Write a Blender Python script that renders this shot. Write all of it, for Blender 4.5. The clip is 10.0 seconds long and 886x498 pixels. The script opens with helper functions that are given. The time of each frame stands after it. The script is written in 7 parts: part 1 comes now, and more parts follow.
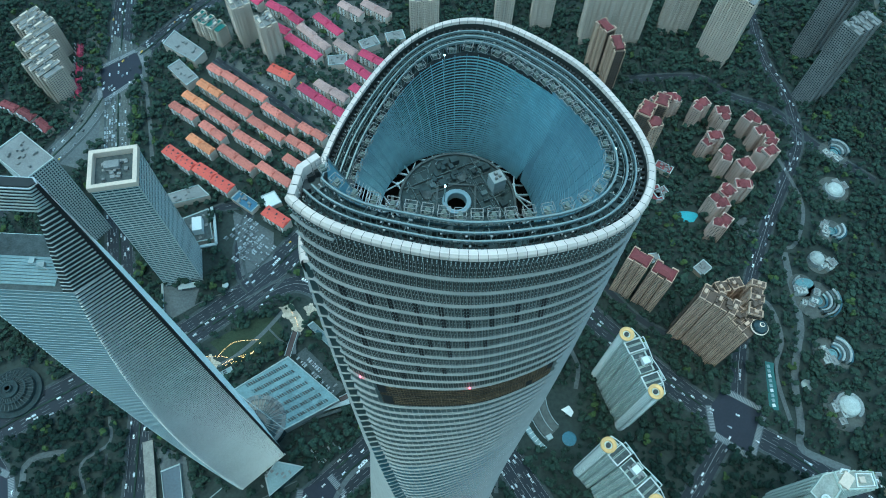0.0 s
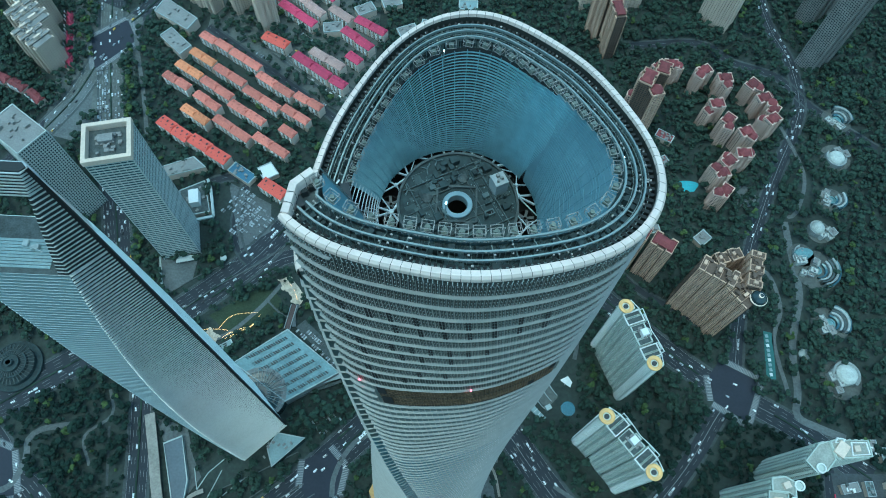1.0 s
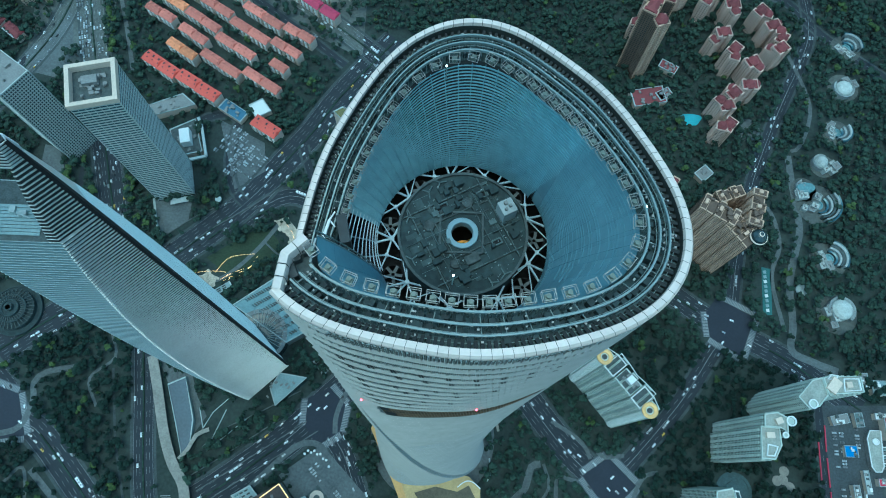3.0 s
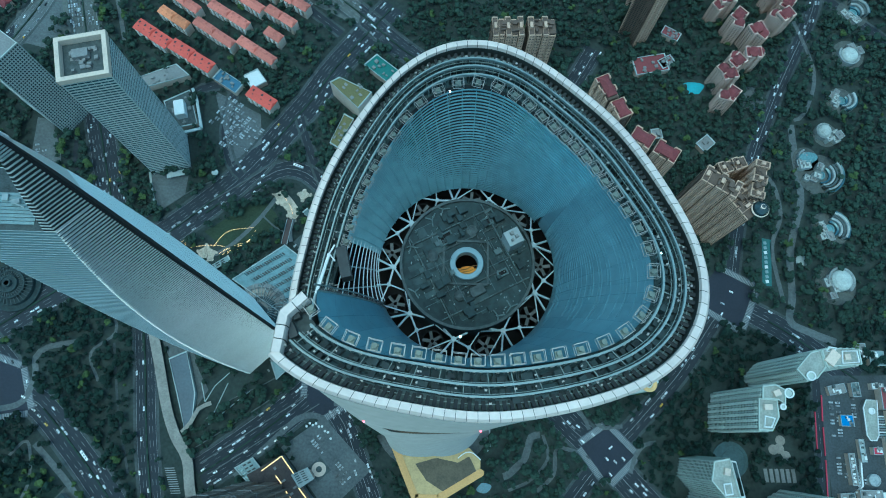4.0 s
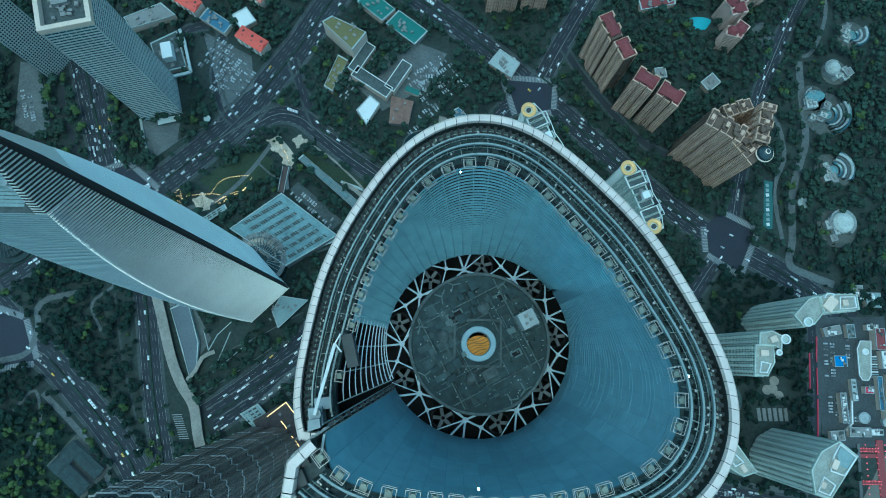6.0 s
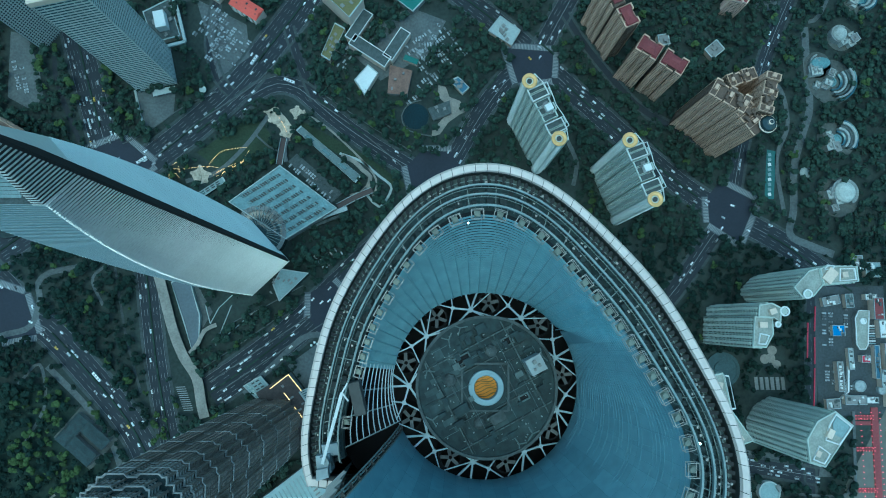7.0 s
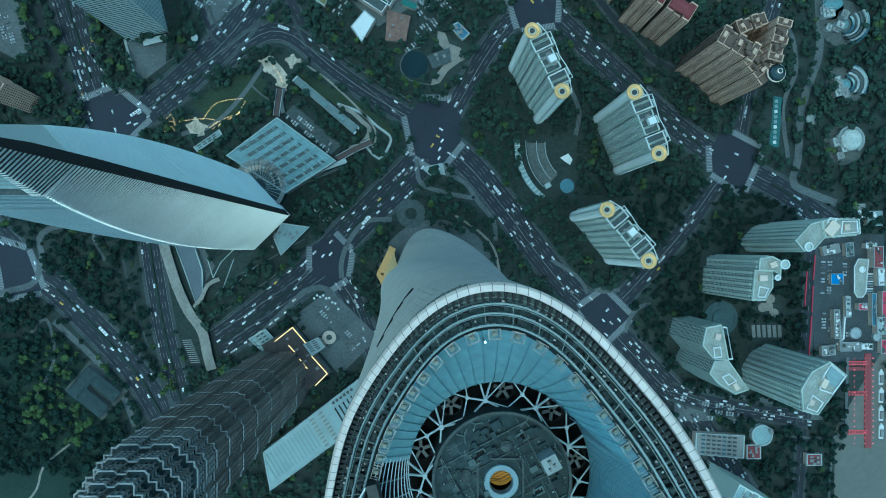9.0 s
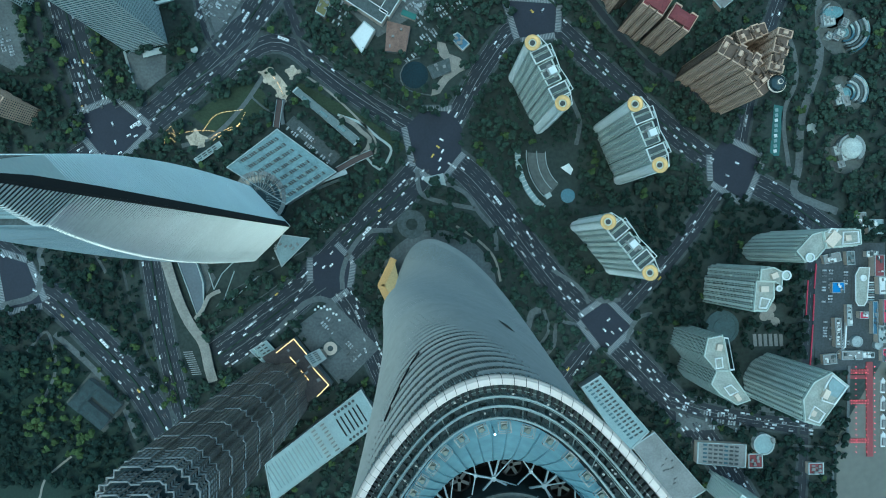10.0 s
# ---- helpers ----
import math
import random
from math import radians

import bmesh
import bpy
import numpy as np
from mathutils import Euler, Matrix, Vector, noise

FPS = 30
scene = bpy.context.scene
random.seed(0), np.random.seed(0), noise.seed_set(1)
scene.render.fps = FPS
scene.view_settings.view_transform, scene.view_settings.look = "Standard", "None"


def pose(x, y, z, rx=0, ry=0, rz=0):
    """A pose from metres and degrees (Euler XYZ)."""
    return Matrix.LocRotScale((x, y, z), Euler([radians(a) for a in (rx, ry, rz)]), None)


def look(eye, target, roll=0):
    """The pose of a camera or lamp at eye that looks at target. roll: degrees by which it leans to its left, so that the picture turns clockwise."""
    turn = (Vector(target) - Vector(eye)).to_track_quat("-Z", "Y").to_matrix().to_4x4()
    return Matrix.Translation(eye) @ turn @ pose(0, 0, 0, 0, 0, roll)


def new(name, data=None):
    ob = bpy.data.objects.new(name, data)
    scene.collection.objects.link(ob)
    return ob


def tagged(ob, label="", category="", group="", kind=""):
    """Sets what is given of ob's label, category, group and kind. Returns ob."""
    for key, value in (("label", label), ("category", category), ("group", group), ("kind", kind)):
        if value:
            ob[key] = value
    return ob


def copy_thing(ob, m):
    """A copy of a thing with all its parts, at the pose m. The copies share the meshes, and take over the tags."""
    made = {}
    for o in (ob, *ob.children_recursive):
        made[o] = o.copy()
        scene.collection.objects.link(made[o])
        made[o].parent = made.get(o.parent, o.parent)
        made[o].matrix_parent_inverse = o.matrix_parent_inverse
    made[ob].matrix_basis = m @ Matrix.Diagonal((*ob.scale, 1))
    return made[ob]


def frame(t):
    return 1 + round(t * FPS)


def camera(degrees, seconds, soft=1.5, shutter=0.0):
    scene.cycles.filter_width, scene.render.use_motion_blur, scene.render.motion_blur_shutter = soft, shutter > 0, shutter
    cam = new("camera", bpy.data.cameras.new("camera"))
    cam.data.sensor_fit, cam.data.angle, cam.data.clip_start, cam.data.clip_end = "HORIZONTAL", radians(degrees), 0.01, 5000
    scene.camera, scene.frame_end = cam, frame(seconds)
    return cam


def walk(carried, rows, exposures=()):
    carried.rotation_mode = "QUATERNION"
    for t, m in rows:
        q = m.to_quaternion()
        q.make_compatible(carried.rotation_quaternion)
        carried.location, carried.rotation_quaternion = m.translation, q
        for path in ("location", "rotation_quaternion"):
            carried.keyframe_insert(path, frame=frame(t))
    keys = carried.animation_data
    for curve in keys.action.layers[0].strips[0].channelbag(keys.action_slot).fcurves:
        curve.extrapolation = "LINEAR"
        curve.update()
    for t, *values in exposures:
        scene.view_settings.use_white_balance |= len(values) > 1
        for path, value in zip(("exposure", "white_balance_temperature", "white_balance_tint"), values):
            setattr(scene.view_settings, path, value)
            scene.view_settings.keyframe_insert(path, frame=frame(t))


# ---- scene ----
cam = camera(66.96, 10.0, soft=1.0)
PATH = [
    (0, pose(-1.86, -61.94, 698.15, 28.092, -1.291, 2.587)),
    (0.5, pose(-2.15, -58.47, 698.01, 26.861, -1.281, 2.439)),
    (1, pose(-2.46, -54.54, 697.84, 25.177, -1.269, 2.281)),
    (1.5, pose(-2.85, -50.42, 697.89, 23.504, -1.286, 2.139)),
    (2, pose(-3.27, -46.04, 697.95, 21.892, -1.292, 1.966)),
    (2.5, pose(-3.70, -41.38, 697.90, 20.285, -1.288, 1.826)),
    (4, pose(-5.20, -25.87, 697.50, 15.595, -1.299, 1.328)),
    (4.5, pose(-5.75, -20.36, 697.33, 14.041, -1.338, 1.202)),
    (5, pose(-6.30, -14.77, 697.21, 12.465, -1.374, 1.037)),
    (5.5, pose(-6.83, -9.08, 697.07, 10.881, -1.370, 0.860)),
    (7, pose(-8.57, 8.36, 697.06, 5.949, -1.414, 0.379)),
    (7.5, pose(-9.12, 14.29, 697.13, 4.226, -1.415, 0.238)),
    (8, pose(-9.71, 20.24, 697.14, 2.517, -1.440, 0.099)),
    (8.5, pose(-10.26, 26.19, 696.97, 0.784, -1.456, -0.010)),
    (9, pose(-10.79, 32.12, 696.86, -0.067, -1.472, -0.107)),
    (9.5, pose(-11.33, 37.80, 696.31, -0.086, -1.481, -0.242)),
    (10, pose(-11.85, 43.59, 696.35, -0.106, -1.492, -0.372)),
]
walk(cam, PATH, exposures=[(0, 1.02, 4690, -27), (4.5, 0.76, 4430, -30), (9.7, 0.63, 4380, -32), (10, 0.8, 4780, -26)])

# ---- world and light: overcast early evening ----
world = bpy.data.worlds.new("overcast_sky")
scene.world = world
world.use_nodes = True
wn = world.node_tree.nodes
sky = wn.new("ShaderNodeTexSky")
sky.sky_type, sky.sun_disc = "NISHITA", False
sky.sun_elevation, sky.sun_rotation = radians(79), radians(225)
sky.air_density, sky.dust_density = 1.6, 3.0
world.node_tree.links.new(sky.outputs[0], wn["Background"].inputs[0])
wn["Background"].inputs[1].default_value = 0.124
sun_data = bpy.data.lights.new("sun", "SUN")
sun_data.energy, sun_data.angle, sun_data.color = 0.36, radians(50), (1.0, 0.8, 0.58)
sun = new("sun", sun_data)
sun.matrix_world = look((-150, -150, 1140), (0, 0, 0))


# ---- materials ----
def material(name, base, rough=0.6, metal=0.0, var=0.25, big=0.02, fine=0.6, bump=0.1, second=None, island=0.0, objects=0.0,
             spec=0.5):
    """Two scales of variation between two tones, with a fine relief, in metres."""
    m = bpy.data.materials.new(name)
    m.use_nodes = True
    n, l = m.node_tree.nodes, m.node_tree.links
    b = n["Principled BSDF"]
    b.inputs["Roughness"].default_value, b.inputs["Metallic"].default_value = rough, metal
    b.inputs["Specular IOR Level"].default_value = spec
    geo = n.new("ShaderNodeNewGeometry")
    n1, n2 = n.new("ShaderNodeTexNoise"), n.new("ShaderNodeTexNoise")
    n1.inputs["Scale"].default_value, n2.inputs["Scale"].default_value = big, fine
    n1.inputs["Detail"].default_value, n2.inputs["Detail"].default_value = 4, 3
    l.new(geo.outputs["Position"], n1.inputs["Vector"])
    l.new(geo.outputs["Position"], n2.inputs["Vector"])
    mix = n.new("ShaderNodeMix")
    mix.data_type = "RGBA"
    lo = [c * (1 - var) for c in base]
    hi = second or [min(1, c * (1 + var)) for c in base]
    mix.inputs["A"].default_value, mix.inputs["B"].default_value = (*lo, 1), (*hi, 1)
    add = n.new("ShaderNodeMath")
    add.operation = "MULTIPLY_ADD"
    add.inputs[1].default_value = 0.5
    l.new(n2.outputs[0], add.inputs[0])
    half = n.new("ShaderNodeMath")
    half.operation = "MULTIPLY"
    half.inputs[1].default_value = 0.5
    l.new(n1.outputs[0], half.inputs[0])
    l.new(half.outputs[0], add.inputs[2])
    ramp = n.new("ShaderNodeMapRange")
    ramp.inputs[1].default_value, ramp.inputs[2].default_value = 0.32, 0.68
    l.new(add.outputs[0], ramp.inputs[0])
    l.new(ramp.outputs[0], mix.inputs["Factor"])
    out = mix.outputs["Result"]
    for amount, source in ((island, geo.outputs["Random Per Island"]), (objects, None)):
        if amount:
            if source is None:
                source = n.new("ShaderNodeObjectInfo").outputs["Random"]
            hsv = n.new("ShaderNodeHueSaturation")
            val = n.new("ShaderNodeMapRange")
            val.inputs[3].default_value, val.inputs[4].default_value = 1 - amount, 1 + amount
            l.new(source, val.inputs[0])
            l.new(val.outputs[0], hsv.inputs["Value"])
            l.new(out, hsv.inputs["Color"])
            out = hsv.outputs[0]
    l.new(out, b.inputs["Base Color"])
    if bump:
        bm_node = n.new("ShaderNodeBump")
        bm_node.inputs["Strength"].default_value = bump
        bm_node.inputs["Distance"].default_value = 0.1
        l.new(n2.outputs[0], bm_node.inputs["Height"])
        l.new(bm_node.outputs[0], b.inputs["Normal"])
    return m


def glow(name, colour, strength):
    m = material(name, colour)
    b = m.node_tree.nodes["Principled BSDF"]
    b.inputs["Emission Color"].default_value = (*colour, 1)
    b.inputs["Emission Strength"].default_value = strength
    return m


GROUND = material("planted_ground", (0.028, 0.038, 0.032), 0.95, var=0.5, big=0.012, fine=0.25, second=(0.042, 0.055, 0.047))
ASPHALT = material("asphalt", (0.019, 0.023, 0.029), 0.85, var=0.25, big=0.03, fine=0.5)
PAVING = material("paving", (0.095, 0.105, 0.105), 0.85, var=0.35, big=0.05, fine=0.4)
FOOTWAY = material("footway", (0.052, 0.06, 0.06), 0.9, var=0.45, big=0.04, fine=0.4)
CROSSWALK = material("crosswalk", (0.085, 0.095, 0.105), 0.85, var=0.3, big=0.08, fine=0.6)
CROSSING = material("junction_asphalt", (0.017, 0.02, 0.031), 0.8, var=0.2, big=0.05, fine=0.4)
YARD = material("yard_asphalt", (0.085, 0.093, 0.086), 0.9, var=0.4, big=0.03, fine=0.3)
MARKING = material("road_paint", (0.24, 0.25, 0.25), 0.7, var=0.2)
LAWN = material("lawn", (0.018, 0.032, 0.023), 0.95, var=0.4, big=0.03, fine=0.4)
WATER = material("river_water", (0.13, 0.125, 0.1), 0.12, var=0.1, big=0.01, fine=0.15)
# pale rock with warm lamplight put into its colour
LAMPLIT_ROCK = material("lamplit_rock", (0.42, 0.37, 0.29), 0.9, var=0.35, big=0.15, fine=0.8, island=0.2)
GARDEN_LAWN = material("garden_lawn", (0.03, 0.043, 0.022), 0.95, var=0.4, big=0.05, fine=0.5)
SLATE = material("slate_paving", (0.045, 0.075, 0.08), 0.7, var=0.3, big=0.2, fine=0.8)
POOL = material("pool_water", (0.11, 0.33, 0.38), 0.2, var=0.25)
LEAF = material("foliage", (0.028, 0.044, 0.032), 0.9, var=0.35, big=0.02, fine=0.7, island=0.32, spec=0.2)
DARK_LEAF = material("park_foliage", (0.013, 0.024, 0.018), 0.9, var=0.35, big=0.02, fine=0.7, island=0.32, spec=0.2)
BRIGHT_LEAF = material("young_foliage", (0.052, 0.075, 0.026), 0.9, var=0.3, island=0.3, spec=0.2)
BARK = material("bark", (0.09, 0.065, 0.045), 0.95)
RED_ROOF = material("red_roof", (0.45, 0.15, 0.11), 0.75, var=0.2, big=0.06, fine=0.5, objects=0.2)
ORANGE_ROOF = material("orange_roof", (0.52, 0.2, 0.09), 0.75, var=0.2, objects=0.2)
MAGENTA_ROOF = material("crimson_roof", (0.36, 0.035, 0.09), 0.75, var=0.2, objects=0.2)
MAROON_ROOF = material("maroon_roof", (0.15, 0.035, 0.038), 0.75, var=0.25, objects=0.2)
CREAM = material("cream_render", (0.55, 0.46, 0.37), 0.8, var=0.15, big=0.05, objects=0.08)
TAN = material("tan_stone", (0.47, 0.335, 0.24), 0.8, var=0.2, big=0.05, objects=0.1)
PALE_GREEN = material("pale_green_tile", (0.6, 0.63, 0.56), 0.6, var=0.12, big=0.05)
WHITE = material("white_paint", (0.62, 0.63, 0.61), 0.5, var=0.1)
GREY = material("grey_concrete", (0.2, 0.2, 0.19), 0.8, var=0.25, big=0.06)
DARK = material("dark_metal", (0.035, 0.04, 0.042), 0.5, metal=0.3, var=0.4)
DARK_GLASS = material("dark_glass", (0.03, 0.045, 0.05), 0.08, var=0.3, big=0.1, bump=0.0)
BLUE_GLASS = material("blue_glass", (0.06, 0.11, 0.13), 0.1, metal=0.3, var=0.25, bump=0.0)
GOLD = material("gold_paint", (0.62, 0.4, 0.15), 0.4, metal=0.2, var=0.1)
# shade between the blade tower's ribs as a colour; rim struts share it
SHADE_BLACK = material("shade_black", (0.012, 0.015, 0.016), 0.7, var=0.2)
TEAL_ROOF = material("teal_roof", (0.22, 0.285, 0.285), 0.5, var=0.2, big=0.08)
GREEN_ROOF = material("green_roof", (0.03, 0.12, 0.1), 0.6, var=0.2)
MOSS_ROOF = material("moss_roof", (0.13, 0.12, 0.05), 0.9, var=0.3)
BLUE_ROOF = material("blue_sheet_roof", (0.05, 0.12, 0.19), 0.5, var=0.15)
CAP = material("pale_aluminium", (0.57, 0.49, 0.435), 0.5, metal=0.05, var=0.1, big=0.2, fine=1.5, objects=0.06)
LEDGE = material("ledge_aluminium", (0.21, 0.222, 0.21), 0.45, metal=0.1, var=0.12, big=0.1)
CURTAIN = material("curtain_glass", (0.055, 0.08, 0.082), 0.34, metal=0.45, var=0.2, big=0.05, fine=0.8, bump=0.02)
# paler copy for the lower storeys, blue sky reflection put into its colour
CURTAIN_SKY = material("sky_tinted_curtain_glass", (0.074, 0.138, 0.168), 0.36, metal=0.3, var=0.16, big=0.03, fine=0.5, bump=0.02)
MULLION = material("dark_mullion", (0.25, 0.245, 0.22), 0.45, metal=0.3, var=0.2)
CROWN_DARK = material("crown_screen", (0.04, 0.045, 0.041), 0.5, metal=0.3, var=0.3)
FIN = material("mullion", (0.31, 0.3, 0.275), 0.45, metal=0.3, var=0.15)
SHEET = material("blue_grey_sheet", (0.175, 0.275, 0.33), 0.38, metal=0.15, var=0.15, big=0.1, fine=0.7, bump=0.05, objects=0.09)
SLAT = material("galvanised_slat", (0.22, 0.36, 0.42), 0.4, metal=0.1, var=0.2)
STEEL = material("painted_steel", (0.2, 0.24, 0.235), 0.5, metal=0.3, var=0.2, island=0.2)
TRUSS = material("white_truss", (0.42, 0.5, 0.54), 0.5, var=0.15)
# black of the wheels; also stands for deep shade in wells and openings
BLACK = material("black_and_shade", (0.008, 0.008, 0.009), 0.9, var=0.3)
OFFICE_BAND = material("office_band", (0.4, 0.43, 0.41), 0.6, var=0.15)
BRIGHT_RED = material("bright_red_roof", (0.52, 0.085, 0.06), 0.7, var=0.15)
PALE_STONE = material("pale_stone", (0.34, 0.38, 0.37), 0.7, var=0.2)
# blade tower glass with the light on its bright side in the colour
LIT_FACE = material("lit_side_glass", (0.66, 0.71, 0.68), 0.35, metal=0.1, var=0.08, big=0.03, bump=0.02)
FADED_ROOF = material("faded_roof", (0.36, 0.24, 0.21), 0.8, var=0.25, big=0.1, objects=0.2)
# near-black tone that paints the shade between the slats
LOUVRE_SHADE = material("louvre_shade", (0.007, 0.009, 0.01), 0.8, var=0.4, big=0.3)
POND = material("pond_water", (0.012, 0.026, 0.034), 0.4, var=0.4, spec=0.08)
SAND = material("bare_sand", (0.23, 0.215, 0.185), 0.9, var=0.3, big=0.1)
BLUE_POND = material("blue_pond", (0.04, 0.13, 0.18), 0.3, var=0.3)
FAN_STONE = material("weathered_white", (0.3, 0.33, 0.33), 0.6, var=0.25, big=0.2)
BROWN_ROOF = material("brown_roof", (0.06, 0.047, 0.042), 0.8, var=0.35, big=0.1)
BROWN_RECESS = material("brown_recess", (0.1, 0.07, 0.05), 0.7, var=0.3, big=0.1)
LAMP_GLASS = material("floodlight_housing", (0.13, 0.15, 0.125), 0.4, metal=0.2, var=0.3)
OCHRE = material("ochre_metal", (0.42, 0.26, 0.085), 0.5, metal=0.2, var=0.2)
COURT = material("court_surface", (0.04, 0.11, 0.105), 0.7, var=0.2)
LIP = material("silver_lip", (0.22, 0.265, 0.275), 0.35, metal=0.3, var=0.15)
PINK_WALL = material("pink_render", (0.56, 0.42, 0.34), 0.8, var=0.15, big=0.05, objects=0.08)
JOINT = material("joint_grey", (0.115, 0.2, 0.24), 0.6, var=0.2)
DECK = material("dark_deck", (0.06, 0.072, 0.07), 0.8, var=0.5, big=0.3, fine=1.5)
CROWN_DECK = material("crown_deck_paint", (0.035, 0.055, 0.058), 0.8, var=0.5, big=0.3, fine=1.5)
DECK_GEAR = material("deck_gear_paint", (0.022, 0.034, 0.036), 0.7, var=0.4, island=0.5)
GUTTER = material("gutter_zinc", (0.09, 0.12, 0.12), 0.6, metal=0.2, var=0.3, fine=1.5)
DRUM = material("drum_roof", (0.026, 0.039, 0.04), 0.85, var=0.5, big=0.25, fine=1.2)
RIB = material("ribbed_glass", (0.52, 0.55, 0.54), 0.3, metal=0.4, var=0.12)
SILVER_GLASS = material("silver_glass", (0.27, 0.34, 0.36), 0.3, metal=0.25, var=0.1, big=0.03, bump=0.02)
BRONZE = material("bronze_facade", (0.23, 0.205, 0.185), 0.45, metal=0.4, var=0.3, big=0.06)
LED = glow("warm_led", (1.0, 0.55, 0.22), 1.2)
AMBER = glow("amber_light", (0.8, 0.38, 0.06), 0.16)
LAMP = glow("white_lamp", (0.9, 1.0, 1.0), 3.0)
PIER_LAMP = glow("pier_lamp", (1.0, 0.1, 0.14), 1.2)
RED_LAMP = glow("red_lamp", (1.0, 0.08, 0.12), 4.0)


# ---- building helpers ----
class Mesh:
    """Collects vertices and faces."""

    def __init__(self):
        self.v, self.f = [], []

    def face(self, *pts):
        n = len(self.v)
        self.v += [tuple(p) for p in pts]
        self.f.append(tuple(range(n, n + len(pts))))

    def prism(self, poly, z0, z1, top=True, bottom=False):
        n, k = len(self.v), len(poly)
        self.v += [(x, y, z0) for x, y in poly] + [(x, y, z1) for x, y in poly]
        for i in range(k):
            j = (i + 1) % k
            self.f.append((n + i, n + j, n + k + j, n + k + i))
        if top:
            self.f.append(tuple(n + k + i for i in range(k)))
        if bottom:
            self.f.append(tuple(n + k - 1 - i for i in range(k)))

    def box(self, x, y, z0, z1, lx, ly, ang=0.0, bottom=False):
        self.prism(rect(x, y, lx, ly, ang), z0, z1, True, bottom)

    def beam(self, a, b, w, h=None):
        """A square bar from a to b."""
        a, b = Vector(a), Vector(b)
        d = (b - a).normalized()
        s = d.cross(Vector((0, 0, 1)))
        s = s.normalized() if s.length > 1e-4 else Vector((1, 0, 0))
        u = s.cross(d)
        h = h or w
        n = len(self.v)
        for p in (a, b):
            for i, j in ((-1, -1), (1, -1), (1, 1), (-1, 1)):
                self.v.append(tuple(p + s * (i * w / 2) + u * (j * h / 2)))
        for i in range(4):
            j = (i + 1) % 4
            self.f.append((n + i, n + j, n + 4 + j, n + 4 + i))
        self.f += [(n + 3, n + 2, n + 1, n), (n + 4, n + 5, n + 6, n + 7)]

    def rail(self, pts, w, h=None):
        """One bar swept through the points."""
        h = h or w
        rows = []
        for i, p in enumerate(pts):
            p = Vector(p)
            d = Vector(pts[min(i + 1, len(pts) - 1)]) - Vector(pts[max(i - 1, 0)])
            s = d.cross(Vector((0, 0, 1)))
            s = s.normalized() if s.length > 1e-4 else Vector((1, 0, 0))
            u = s.cross(d.normalized())
            rows.append([p + s * (a * w / 2) + u * (b * h / 2) for a, b in ((-1, -1), (1, -1), (1, 1), (-1, 1))])
        n = len(self.v)
        self.grid(rows, True)
        k = n + 4 * (len(pts) - 1)
        self.f += [(n + 3, n + 2, n + 1, n), (k, k + 1, k + 2, k + 3)]

    def grid(self, rows, closed=False):
        """A sheet through rows of points."""
        n, k = len(self.v), len(rows[0])
        for r in rows:
            self.v += [tuple(p) for p in r]
        for i in range(len(rows) - 1):
            for j in range(k if closed else k - 1):
                a, b = n + i * k + j, n + i * k + (j + 1) % k
                self.f.append((a, b, b + k, a + k))


def rect(x, y, lx, ly, ang=0.0):
    c, s = math.cos(radians(ang)), math.sin(radians(ang))
    return [(x + c * a - s * b, y + s * a + c * b) for a, b in
            ((-lx / 2, -ly / 2), (lx / 2, -ly / 2), (lx / 2, ly / 2), (-lx / 2, ly / 2))]


def circle(x, y, r, n=24, a0=0.0):
    return [(x + r * math.cos(a0 + 2 * math.pi * i / n), y + r * math.sin(a0 + 2 * math.pi * i / n)) for i in range(n)]


def grow(poly, d):
    """The outline moved outwards by d, about its middle."""
    cx, cy = sum(p[0] for p in poly) / len(poly), sum(p[1] for p in poly) / len(poly)
    out = []
    for x, y in poly:
        r = math.hypot(x - cx, y - cy)
        out.append((x + (x - cx) / r * d * 1.2, y + (y - cy) / r * d * 1.2))
    return out


def part(name, m, mat, parent=None, label="", smooth=False, kind=""):
    me = bpy.data.meshes.new(name)
    me.from_pydata(m.v, [], m.f)
    me.materials.append(mat)
    if smooth:
        me.shade_smooth()
    ob = new(name, me)
    ob.parent = parent
    return tagged(ob, label, kind=kind)


def thing(name, label, category, group="", kind="", at=(0, 0, 0), ang=0.0):
    ob = new(name)
    ob.empty_display_size = 1
    ob.matrix_world = pose(*at, 0, 0, ang)
    return tagged(ob, label, category, group, kind)


SOLIDS = []      # x, y, half length, half width, angle of what stands on the ground
ROADS = []       # polylines and half widths


def taken(x, y, gap=0.0):
    for sx, sy, hx, hy, c, s in SOLIDS:
        dx, dy = x - sx, y - sy
        if abs(dx) + abs(dy) > (hx + hy + gap) * 1.5:
            continue
        if abs(c * dx + s * dy) < hx + gap and abs(-s * dx + c * dy) < hy + gap:
            return True
    for line, half in ROADS:
        for (ax, ay), (bx, by) in zip(line, line[1:]):
            ex, ey = bx - ax, by - ay
            t = max(0, min(1, ((x - ax) * ex + (y - ay) * ey) / max(1e-6, ex * ex + ey * ey)))
            if math.hypot(x - ax - t * ex, y - ay - t * ey) < half + gap:
                return True
    return False


def stands(x, y, lx, ly, ang=0.0):
    SOLIDS.append((x, y, lx / 2, ly / 2, math.cos(radians(ang)), math.sin(radians(ang))))


# ---- ground, roads and water ----
m = Mesh()
m.grid([[(x, y, 0) for x in range(-2600, 2601, 200)] for y in range(-2000, 3601, 200)])
tagged(part("ground", m, GROUND), "dark planted ground between the streets", "ground", kind="structure")


